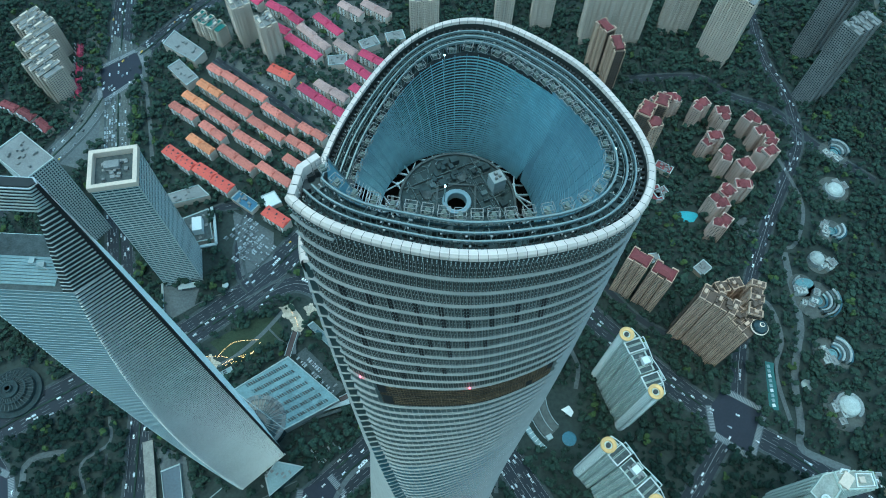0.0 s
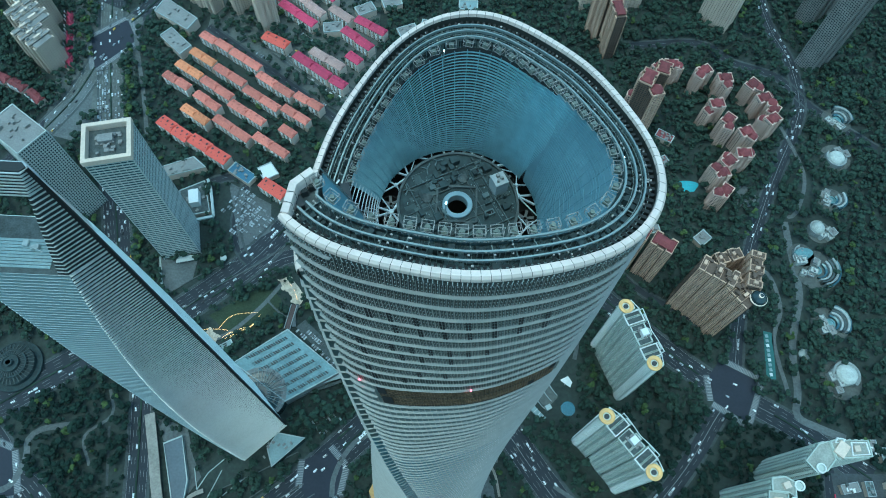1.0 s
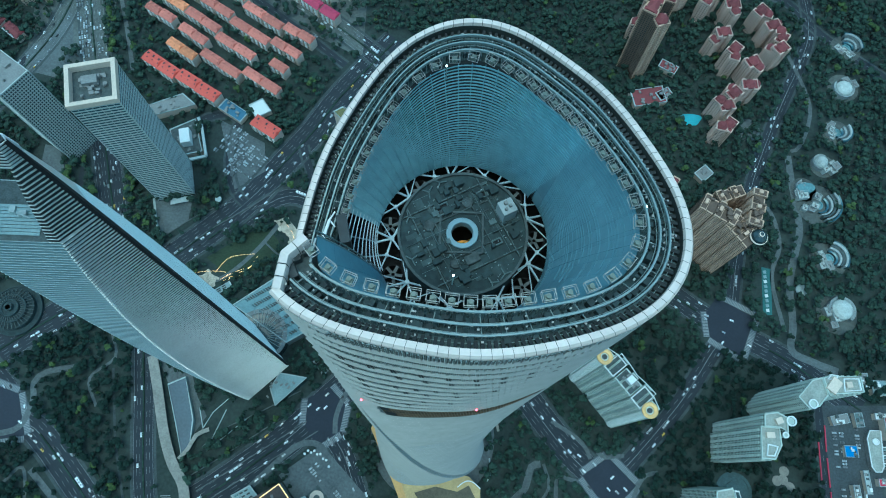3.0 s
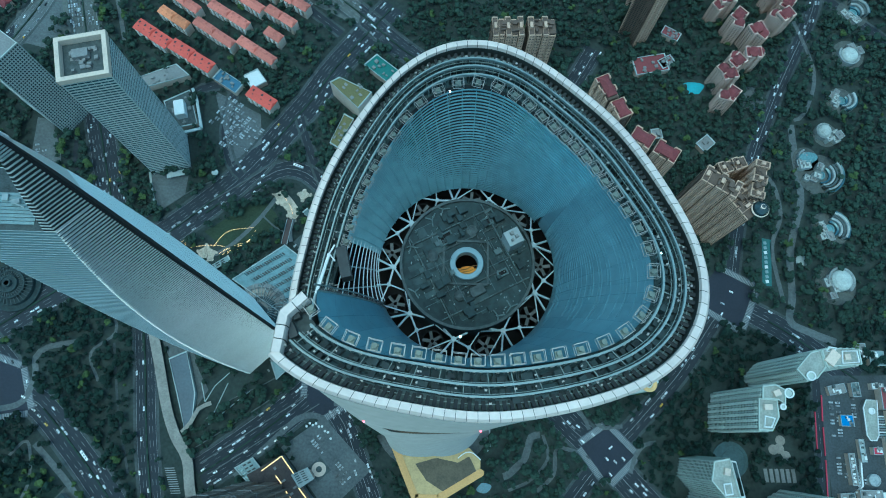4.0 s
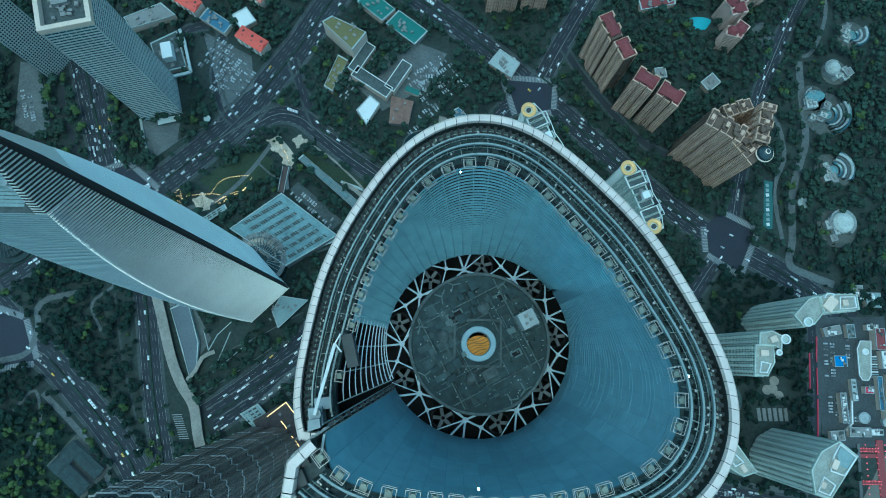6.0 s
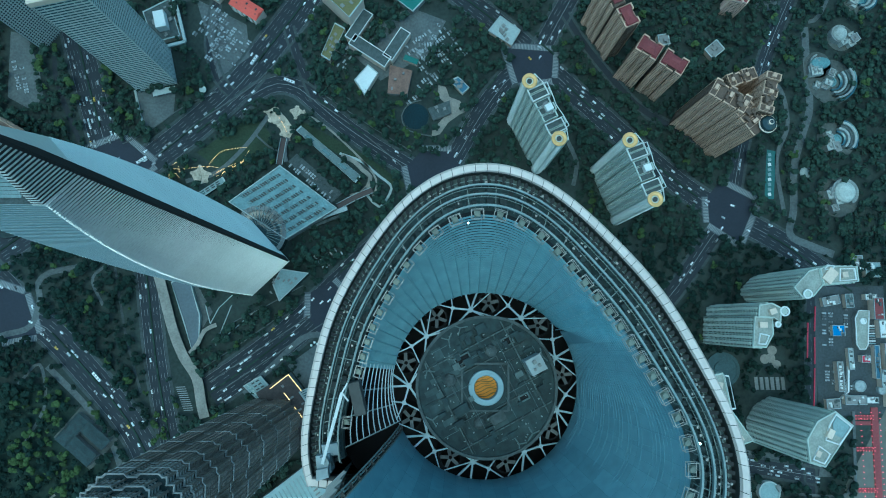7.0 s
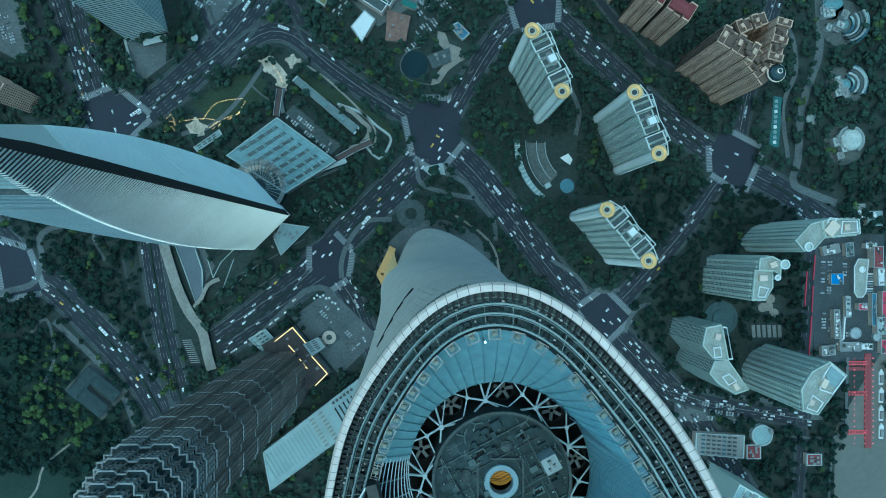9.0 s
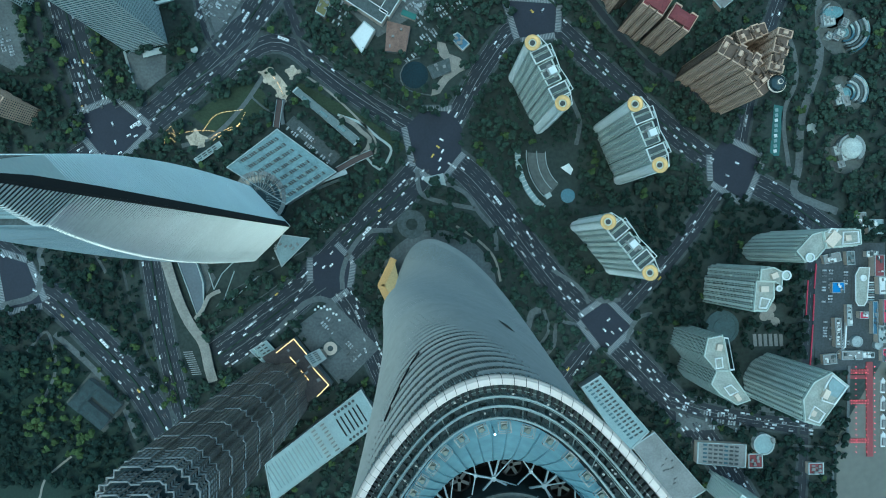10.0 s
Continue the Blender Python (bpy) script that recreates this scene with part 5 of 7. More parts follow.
slab_tower("tan apartment tower with maroon roofs", [(205, 271, 24, 17, -32, 78), (229, 257, 26, 17, -32, 77)], TAN, DARK_GLASS, group=BG, red=MAROON_ROOF)
slab_tower("tan apartment tower with maroon roofs", [(169, 322, 28, 15, -65, 87), (183, 300, 22, 15, -65, 84)], TAN, DARK_GLASS, group=BG, red=MAROON_ROOF)
slab_tower("tall tan apartment tower with maroon roofs", [(222, 450, 24, 16, 62, 105), (231, 436, 18, 15, 20, 100), (244, 470, 20, 16, 70, 98)], TAN, DARK_GLASS, group=BG, red=MAROON_ROOF)
slab_tower("tan paired apartment tower", [(68, 392, 34, 22, 4, 82), (104, 395, 30, 22, 4, 80)], TAN, DARK_GLASS, group=BG)
crown_t = slab_tower("large brown apartment tower with a striped dome", [(270, 215, 38, 17, -30, 104), (292, 196, 30, 18, -52, 98), (306, 218, 40, 13, 75, 106), (288, 238, 30, 12, 20, 92)], TAN, DARK_GLASS, group=BG)
for k in range(5):
    d = Mesh()
    r0, r1 = 8.5 - k * 1.5, 7.8 - k * 1.5
    d.grid([[(*q, z) for q in circle(306, 190, r, 24)] for r, z in ((r0, 99 + k * 1.6), (r0, 100 + k * 1.6), (r1, 100.6 + k * 1.6))], True)
    part("dome_band", d, CREAM, crown_t, "striped dome band")
d = Mesh()
d.grid([[(*q, z) for q in circle(306, 190, r, 24)] for r, z in ((8.2, 98), (6.6, 103), (3.6, 106), (0.3, 107.2))], True)
part("dome", d, DARK_GLASS, crown_t)

FG = "far apartment towers"
slab_tower("tall pale apartment tower with a flat roof", [(195, 663, 44, 20, 5, 82), (238, 668, 40, 20, 5, 92)], CREAM, DARK_GLASS, group=FG)
slab_tower("tall pale apartment tower with a flat roof", [(360, 640, 44, 20, -40, 112)], CREAM, DARK_GLASS, group=FG)
slab_tower("tall pale apartment tower with a flat roof", [(310, 690, 40, 20, 10, 110)], CREAM, DARK_GLASS, group=FG)
slab_tower("curved tan apartment tower with maroon roofs", [(192, 608, 24, 15, -55, 78), (206, 580, 28, 15, -80, 76)], TAN, DARK_GLASS, group=FG, red=MAROON_ROOF)
slab_tower("dark grey apartment tower with a flat roof", [(486, 578, 46, 24, 35, 130)], GREY, DARK_GLASS, group=FG)
slab_tower("dark grey apartment tower with a flat roof", [(500, 660, 46, 24, 35, 120)], GREY, DARK_GLASS, group=FG)
slab_tower("cream paired apartment tower", [(-290, 628, 26, 24, 35, 69)], CREAM, DARK_GLASS, group=FG)
slab_tower("cream paired apartment tower", [(-249, 600, 24, 24, 35, 66)], CREAM, DARK_GLASS, group=FG)
slab_tower("cream block with a green roof", [(-338, 630, 46, 20, -32, 30)], CREAM, DARK_GLASS, group=FG, roof=GREEN_ROOF)
slab_tower("beige apartment tower with a flat roof", [(-46, 667, 40, 17, 8, 58)], CREAM, DARK_GLASS, group=FG)
slab_tower("beige apartment tower with a flat roof", [(66, 690, 26, 20, 0, 50)], CREAM, DARK_GLASS, group=FG)
slab_tower("beige apartment tower with a flat roof", [(120, 690, 30, 20, 0, 60)], CREAM, DARK_GLASS, group=FG)
slab_tower("pale stepped hotel block in three wings", [(-552, 588, 46, 38, -35, 54), (-535, 551, 46, 36, -35, 52), (-520, 520, 44, 32, -35, 50)], CREAM, DARK_GLASS, group="", name="hotel")
slab_tower("grey office tower with a gridded facade", [(-428, 318, 52, 34, -35, 140)], OFFICE_BAND, DARK_GLASS, floor=3.6, pier=2.6, name="office_tower")

MG = "maroon roofed blocks"
MIDS = [(281, 534), (263, 524), (251, 507), (236, 484), (320, 523), (345, 513), (379, 506), (391, 486), (400, 469), (393, 450), (328, 470), (339, 448), (359, 432), (352, 401), (333, 390), (323, 374), (324, 350)]
for i, (x, y) in enumerate(MIDS):
    slab_tower("pink-cream mid-rise apartment block with a maroon roof", [(x, y, 19, 13, (i * 37) % 60, 33 + (i * 7) % 8), (x + 9 * math.cos(i), y + 9 * math.sin(i), 13, 12, (i * 37) % 60 + 25, 30 + (i * 5) % 7)], PINK_WALL, DARK_GLASS, group=MG, red=MAROON_ROOF, name="apartment_block")

# ---- low houses in rows ----
def row_house(x, y, L, ang, roof, label, h=15.0, w=10.5, group="row houses"):
    """A terrace of stair units, each set a little before the next."""
    t = thing("row_house", label, "house", group, at=(x, y, 0), ang=ang)
    rng = random.Random(int(x * 7 + y))
    units = max(1, round(L / 26))
    for s in range(units):
        l = L / units - 0.3
        cx, cy = -L / 2 + (s + 0.5) * L / units, rng.uniform(-1.3, 1.3)
        b = Mesh()
        b.box(cx, cy, 0, h, l, w)
        part("wall", b, CREAM, t)
        r = Mesh()
        x0, x1, y0, y1, ridge = cx - l / 2 - 0.2, cx + l / 2 + 0.2, cy - w / 2 - 0.6, cy + w / 2 + 0.6, h + 2.9
        r.face((x0, y0, h), (x1, y0, h), (x1 - 1.5, cy, ridge), (x0 + 1.5, cy, ridge))
        r.face((x1, y1, h), (x0, y1, h), (x0 + 1.5, cy, ridge), (x1 - 1.5, cy, ridge))
        r.face((x1, y0, h), (x1, y1, h), (x1 - 1.5, cy, ridge))
        r.face((x0, y1, h), (x0, y0, h), (x0 + 1.5, cy, ridge))
        r.face((x0, y0, h), (x0, y1, h), (x1, y1, h), (x1, y0, h))
        rf = part("roof", r, roof, t)
        k = Mesh()
        for j in range(3):
            k.box(x0 + (j + 0.5) * l / 3, cy + 2.4, h + 0.6, h + 2.6, 1.8, 2.6)
            k.box(x0 + (j + 0.5) * l / 3 + 2, cy - 2.2, h + 0.8, h + 2.3, 1.2, 1.6)
        part("dormer_work", k, DARK if roof is BRIGHT_RED else roof, rf, kind="stuff")
        wn2, bal = Mesh(), Mesh()
        for f in range(5):
            for j in range(int(l / 3.4)):
                q = cx - l / 2 + 1.9 + j * 3.4
                for sd in (-1, 1):
                    wn2.box(q, cy + sd * w / 2, 1.1 + f * 2.9, 2.6 + f * 2.9, 1.7, 0.12)
                if f and j % 2:
                    bal.box(q, cy - w / 2 - 0.5, f * 2.9 - 0.2, f * 2.9 + 0.9, 2.6, 1.0)
        part("window_glazing", wn2, DARK_GLASS, t, kind="stuff")
        part("balcony_work", bal, WHITE, t, kind="stuff")
    stands(x, y, L, w, ang)


for x, y, L, a in [(-308, 552, 51, -32), (-265, 524, 52, -33), (-221, 487, 60, -35), (-176, 463, 43, -35), (-280, 499, 52, -29), (-235, 464, 59, -34), (-190, 441, 43, -31), (-293, 477, 53, -30), (-250, 441, 58, -34), (-196, 416, 25, -27), (-346, 485, 44, -31), (-302, 456, 43, -32), (-264, 417, 59, -35), (-213, 396, 54, -34)]:
    row_house(x, y, L - 2, -33, RED_ROOF, "long cream row house with a faded red roof")
for x, y, L, a in [(-320, 525, 42, -28), (-334, 503, 44, -36), (-313, 434, 44, -33)]:
    row_house(x, y, L - 2, -33, ORANGE_ROOF, "long cream row house with an orange roof")
for x, y, L, a in [(-334, 412, 50, -33), (-286, 386, 60, -31), (-202, 335, 36, -32), (-231, 559, 39, -27)]:
    row_house(x, y, L - 1, a, BRIGHT_RED, "wide row house with a bright red roof", w=14)
for x, y, L, a in [(-260, 682, 27, -30), (-234, 664, 43, -37), (-209, 606, 65, -36), (-245, 638, 30, -29), (-180, 651, 55, -40), (-125, 568, 54, -37), (-109, 591, 50, -30), (-126, 535, 25, -37), (-179, 519, 63, -36), (-142, 495, 26, -33), (-215, 720, 50, -36), (-300, 700, 50, -36)]:
    row_house(x, y, L - 2, a, MAGENTA_ROOF, "long cream row house with a crimson roof", w=12)
for x, y, L, a in [(-197, 626, 64, -40), (-161, 531, 55, -34), (-152, 683, 43, -36), (-116, 686, 50, -31), (-150, 610, 40, -36)]:
    row_house(x, y, L - 2, a, FADED_ROOF, "long cream row house with a faded pink-brown roof", w=12)


# ---- podiums, low buildings and yards ----
def low_building(name, label, pts, h, roof, wall=None, strips=0, edge=True, category="building", units=8):
    t = thing(name, label, category)
    b = Mesh()
    b.prism(pts, 0, h, top=False)
    part("wall", b, wall or GREY, t)
    r = Mesh()
    r.prism(pts, h - 0.3, h)
    part("roof", r, roof, t)
    if edge:
        p = Mesh()
        n = grow(pts, -1.0)
        o = grow(pts, 0.2)
        p.grid([[(*q, z) for q in pp] for pp, z in ((o, h - 0.4), (o, h + 0.9), (n, h + 0.9), (n, h))], True)
        part("parapet", p, PALE_STONE, t)
    xs, ys = [p[0] for p in pts], [p[1] for p in pts]
    a, b2, c = Vector(pts[0]), Vector(pts[1]), Vector(pts[2])
    e1, e2 = b2 - a, c - b2
    stands(*((a + c) / 2), e1.length, e2.length, math.degrees(math.atan2(e1.y, e1.x)))
    for i in range(strips):
        s = Mesh()
        q = a + e1 * 0.12 + e2 * ((i + 0.7) / (strips + 0.6))
        w = e2.normalized() * (e2.length / strips * 0.17)
        count = max(1, round(e1.length * 0.76 / (2.6 if name == "shopping_podium" else 5.5)))
        for j in range(count):
            s = Mesh()
            p, end = q + e1 * (0.76 * j / count), q + e1 * (0.76 * (j + 0.66) / count)
            s.prism([tuple(p - w), tuple(end - w), tuple(end + w), tuple(p + w)], h, h + 0.9)
            part("roof_light", s, DARK if j % 4 else BLUE_GLASS, t)
    rng = random.Random(int(abs(a.x)))
    if not strips and units:
        u = Mesh()
        for i in range(units):
            q = a + e1 * rng.uniform(0.15, 0.85) + e2 * rng.uniform(0.15, 0.85)
            u.box(q.x, q.y, h, h + rng.uniform(0.8, 2.5), rng.uniform(1.5, 4), rng.uniform(1.5, 4), math.degrees(math.atan2(e1.y, e1.x)))
        part("roof_unit_work", u, GREY, t, kind="stuff")
    return t


low_building("shopping_podium", "low podium with a teal roof and dark strip skylights", [(-152.8, 88.2), (-101.4, 120.9), (-161, 164.8), (-212, 126)], 15, material("podium_roof", (0.19, 0.265, 0.27), 0.75, var=0.3, big=0.08, fine=0.5), strips=7)
arcs = thing("glass_rotunda", "dark round glass hall with curved canopy rings", "hall")
m = Mesh()
m.prism(circle(-180, 95, 27, 40), 0, 15.2)
part("round_body", m, DARK_GLASS, arcs)
for r in (16, 22, 28):
    m = Mesh()
    m.grid([[(-180 + q * math.cos(radians(a)), 95 + q * math.sin(radians(a)), z) for a in range(-40, 131, 10)] for q, z in ((r - 4.6, 15.4), (r - 0.4, 15.9), (r - 0.4, 14.5))])
    part("canopy_ring", m, DARK_GLASS if r < 27 else GREY, arcs)
m = Mesh()
for a in range(-40, 131, 10):
    c, s = math.cos(radians(a)), math.sin(radians(a))
    m.beam((-180 + 8 * c, 95 + 8 * s, 15.9), (-180 + 27.5 * c, 95 + 27.5 * s, 16.2), 0.5)
for a in (-35, 20, 75, 125):
    m.beam((-180 + 19 * math.cos(radians(a)), 95 + 19 * math.sin(radians(a)), 0), (-180 + 19 * math.cos(radians(a)), 95 + 19 * math.sin(radians(a)), 15.4), 0.6)
part("canopy_ribs", m, STEEL, arcs, kind="stuff")
pod = low_building("hotel_podium", "long low podium with a pale teal roof and vents", [(-168, -212), (-58, -132), (-78, -99), (-175, -173)], 18, TEAL_ROOF, units=0)
A, B2, D2 = Vector((-168, -212)), Vector((-58, -132)), Vector((-78, -99))
e1, e2 = (B2 - A).normalized(), (D2 - B2).normalized()
for k in range(6):
    q = B2 - e1 * (12 + 5 * k) + e2 * 19
    s = Mesh()
    s.prism([tuple(q - e1 * 0.7 - e2 * 10), tuple(q + e1 * 0.7 - e2 * 10), tuple(q + e1 * 0.7 + e2 * 10), tuple(q - e1 * 0.7 + e2 * 10)], 18, 18.7)
    part("vent_slot", s, BLACK, pod)
for k in range(6):
    for r in (4.0, 34.0):
        q = B2 - e1 * (13 + 4.5 * k) + e2 * r
        s = Mesh()
        s.prism(circle(q.x, q.y, 1.5, 12), 18, 19)
        part("round_vent", s, DARK, pod)
for k in range(8):
    q = B2 - e1 * 52 + e2 * (3 + 4.2 * k)
    for o in (0, 11):
        s = Mesh()
        c = q - e1 * o
        s.prism([tuple(c - e1 * 2.4), tuple(c + e1 * 2.4), tuple(c + e1 * 2.4 + e2 * 1.5), tuple(c - e1 * 2.4 + e2 * 1.5)], 18, 18.8)
        part("skylight", s, DARK_GLASS, pod)
for k in range(14):
    q = A + e1 * (12 + 4.2 * k) + e2 * 19
    s = Mesh()
    s.prism([tuple(q - e1 * 0.5 - e2 * 13), tuple(q + e1 * 0.5 - e2 * 13), tuple(q + e1 * 0.5 + e2 * 13), tuple(q - e1 * 0.5 + e2 * 13)], 18, 18.4)
    part("roof_rib", s, BLUE_GLASS, pod)
low_building("tower_podium", "dark podium roof edged with warm lights", [(-178, -66), (-141, -119), (-108, -95), (-146, -47)], 14, BROWN_ROOF, edge=False)
low_building("yellow_hall", "cream block with a mossy yellow roof", [(-124, 349), (-91, 318), (-77, 338), (-113.8, 355.6)], 30, MOSS_ROOF, CREAM)
court = thing("courtyard_block", "grey courtyard block with white roof edges", "building")
for x, y, lx, ly, a in ((-71, 290.5, 46, 13, -33), (-83, 318, 36, 12, 58), (-43, 298, 36, 12, 58)):
    b = Mesh()
    b.box(x, y, 0, 12, lx, ly, a)
    part("wing", b, CREAM, court)
    b = Mesh()
    b.box(x, y, 12, 12.2, lx - 1, ly - 1, a)
    part("roof", b, DECK, court)
    b = Mesh()
    o, n = rect(x, y, lx + 0.4, ly + 0.4, a), rect(x, y, lx - 1, ly - 1, a)
    b.grid([[(*q, z) for q in p] for p, z in ((o, 11.5), (o, 13), (n, 13), (n, 12))], True)
    part("parapet", b, WHITE, court)
    stands(x, y, lx, ly, a)
low_building("white_shed", "small shed with a plain white roof", [(-87, 259), (-76, 243), (-62, 267), (-73, 276)], 9, WHITE, CREAM, units=0)
low_building("green_hall", "low hall with a green roof", [(-90, 384), (-62, 362), (-48, 376), (-76, 398)], 10, GREEN_ROOF, CREAM)
low_building("sports_hall", "wide low hall with a dark green roof", [(-58, 360), (-26, 336), (-12, 352), (-44, 376)], 8, GREEN_ROOF, GREY)
low_building("moss_shed", "long shed with a mossy yellow roof", [(-123, 286), (-114, 280), (-98, 316), (-109, 322)], 8, MOSS_ROOF, CREAM)
low_building("blue_shed", "low workshop with a blue sheet roof", [(-262, 362), (-234, 344), (-226, 356), (-254, 374)], 7, BLUE_ROOF, CREAM)
low_building("white_shed", "small shed with a plain white roof", [(-216, 350), (-200, 360), (-212, 376), (-228, 366)], 7, WHITE, CREAM, units=0)
annexe = low_building("annexe", "square annexe round a dark roof court with a white box", [(-313, 331), (-286, 346), (-272, 305), (-300, 297)], 7, DECK, CREAM)
m = Mesh()
m.box(-291, 319, 7, 18, 11, 18, 14)
part("white_box", m, WHITE, annexe, "white roof box")
m = Mesh()
m.beam((-276, 334, 9), (-266, 298, 9), 3.0, 2.5)
m.beam((-266, 298, 9), (-291, 291, 9), 3.0, 2.5)
m.beam((-282, 347, 9), (-276, 334, 9), 3.0, 2.5)
part("pale_wing", m, PALE_STONE, annexe)
low_building("annexe", "low grey annexe with a pale roof edge", [(-343, 359), (-304, 377), (-287, 363), (-335, 346)], 10, GREY, CREAM)
house = thing("park_house", "dark U-shaped park house on a paved terrace", "building", at=(-349, -113, 0), ang=-40)
m = Mesh()
m.box(0, 0, 0, 0.6, 50, 40)
part("terrace", m, YARD, house)
for x, y, lx, ly in ((-14, 0, 13, 33), (7, 11, 29, 12), (7, -9, 29, 14)):
    m = Mesh()
    m.box(x, y, 0.6, 8, lx, ly)
    part("wing", m, GREY, house)
    m = Mesh()
    o, n = rect(x, y, lx + 1, ly + 1), rect(x, y, lx * 0.7, ly * 0.2 if lx > ly else ly * 0.7)
    m.grid([[(*q, z) for q in p] for p, z in ((o, 7.6), (o, 8.2), (n, 9.6))], True)
    m.face(*[(*q, 9.6) for q in n])
    part("roof", m, DRUM, house)
stands(-349, -113, 50, 40, -40)
low_building("river_block", "low block with a pale gridded roof", [(268, -182), (319, -187), (320, -163), (269, -160)], 9, GREY, CREAM, strips=5)
low_building("street_block", "small grey street block", [(-400, 600), (-350, 570), (-340, 590), (-390, 625)], 14, GREY, CREAM)
low_building("street_block", "small grey street block", [(-385, 560), (-352, 530), (-340, 545), (-372, 575)], 12, GREY, CREAM)
low_building("blue_shed", "small park shed with a blue roof", [(14, 261), (23, 266), (35, 254), (28, 247)], 5, BLUE_ROOF, CREAM)
low_building("bus_shed", "bus station shed with a pale roof", [(55, 317), (68, 334), (90, 318), (80, 301)], 6, PALE_STONE, CREAM)
ARCADE_ROOF = material("arcade_roof", (0.1, 0.135, 0.135), 0.5, var=0.3, big=0.1)
low_building("glass_arcade", "long narrow arcade with a teal glass roof", [(-147, 204), (-142, 209), (-78, 156), (-84, 149)], 7, ARCADE_ROOF, BLUE_GLASS, strips=3)
low_building("garden_kiosk", "narrow kiosk with a teal glass roof", [(-248, 136), (-222, 154), (-219, 149), (-244, 131)], 5, TEAL_ROOF, BLUE_GLASS, strips=2)

# curved villas in the riverside park
def arc_band(cx, cy, r0, r1, z0, z1, a0, a1):
    m = Mesh()
    angs = [radians(a0 + (a1 - a0) * k / 14) for k in range(15)]
    rows = [[(cx + r * math.cos(q), cy + r * math.sin(q), z) for q in angs] for r, z in ((r0, 0), (r0, z0), (r1, z1), (r1, 0))]
    m.grid(rows)
    for e in (0, -1):
        m.face(*[row[e] for row in rows])
    return m


VILLA_PAINT = material("villa_paint", (0.36, 0.38, 0.35), 0.7, var=0.25, big=0.2, fine=0.8, objects=0.15)
VILLA_ROOF = material("villa_roof", (0.13, 0.22, 0.23), 0.6, var=0.3, big=0.2, fine=0.8, objects=0.2)
VILLA_STONE = material("villa_stone", (0.25, 0.27, 0.26), 0.8, var=0.3, big=0.2, fine=0.8, objects=0.2)


def park_villa(x, y, ang, style, s=1.0):
    t = thing("park_villa", ("low park villa with white terraced arcs", "grey park villa with a white half dome", "park villa with a teal oval canopy")[style], "villa", "park villas", at=(x, y, 0), ang=ang)
    rng = random.Random(int(x))
    base = Mesh()
    base.prism(circle(0, 0, 21 * s, 36), 0, 0.5)
    part("terrace", base, YARD, t)
    if style == 0:
        for k, (r, z, mat) in enumerate(((9, 3, BLUE_GLASS), (12, 6, VILLA_STONE), (14.5, 7, DECK), (17.5, 9, VILLA_STONE), (20, 7.5, BLUE_GLASS))):
            part("arc_roof", arc_band(0, 0, r * s - 2.0, r * s, z, z + 0.8, -75 + 6 * k, 75 - 4 * k), mat, t)
        ring = Mesh()
        ring.grid([[(q * math.cos(2 * math.pi * k / 24), q * math.sin(2 * math.pi * k / 24), z) for k in range(24)] for q, z in ((5.5, 0.5), (5.5, 1.6), (4.2, 1.6), (4.2, 0.7), (0.2, 0.7))], True)
        part("ring_pool", ring, VILLA_ROOF, t)
    if style == 1:
        d = Mesh()
        d.grid([[(4 + r * math.cos(2 * math.pi * k / 28), 3 + r * math.sin(2 * math.pi * k / 28), z) for k in range(28)] for r, z in ((11 * s, 0), (11 * s, 6), (10.4 * s, 8.6), (8 * s, 11), (4.5 * s, 12.2), (0.1, 12.5))], True)
        part("dome", d, VILLA_PAINT, t, "pale dome")
        part("arc_roof", arc_band(4, 3, 11.3 * s, 14 * s, 7, 8, -70, 160), VILLA_STONE, t)
    if style == 2:
        d = Mesh()
        d.grid([[(11 * r * math.cos(2 * math.pi * k / 28), 6.5 * r * math.sin(2 * math.pi * k / 28), z) for k in range(28)] for r, z in ((1, 0), (1, 6), (0.9, 7.4), (0.5, 8.2), (0.02, 8.4))], True)
        part("oval_canopy", d, VILLA_ROOF, t)
        part("arc_roof", arc_band(0, 0, 13 * s, 15.5 * s, 5, 6, 100, 250), VILLA_STONE, t)
    for k in range(5):
        bx, by = rng.uniform(-15, -3) * s, rng.uniform(-13, 8) * s
        w, l, h = rng.uniform(5, 9), rng.uniform(6, 11), rng.uniform(4, 8)
        m = Mesh()
        m.box(bx, by, 0, h, w, l)
        blk = part("block", m, GREY if k % 2 else VILLA_PAINT, t)
        m = Mesh()
        o, n = rect(bx, by, w + 0.3, l + 0.3), rect(bx, by, w - 0.8, l - 0.8)
        m.grid([[(*q, z) for q in p] for p, z in ((o, h - 0.3), (o, h + 0.8), (n, h + 0.8), (n, h - 0.2))], True)
        part("parapet", m, VILLA_STONE, blk)
        m = Mesh()
        m.box(bx + 0.6, by - 0.8, h, h + 1.4, 1.8, 2.2)
        m.box(bx - 1.0, by + 1.4, h, h + 0.8, 1.2, 1.4)
        part("roof_unit", m, GREY, blk)
    stands(x, y, 34, 34, 0)


for x, y, ang, style, s in ((497, 481, 40, 0, 0.9), (484, 424, 200, 1, 0.9), (466, 362, 330, 0, 0.8), (443, 318, 120, 1, 0.7), (416, 287, 5, 2, 0.7), (430, 268, -25, 0, 1.2), (432, 204, 15, 0, 1.0), (431, 141, 15, 1, 1.05)):
    park_villa(x, y, ang, style, s)

# swimming pool, round court, amphitheatre, sports strip
m = Mesh()
m.prism([(294 + 12 * math.cos(a) * (1 + 0.2 * math.sin(3 * a)), 373 + 9 * math.sin(a) * (1 + 0.15 * math.cos(2 * a))) for a in [i * 0.21 for i in range(30)]], 0, 0.3)
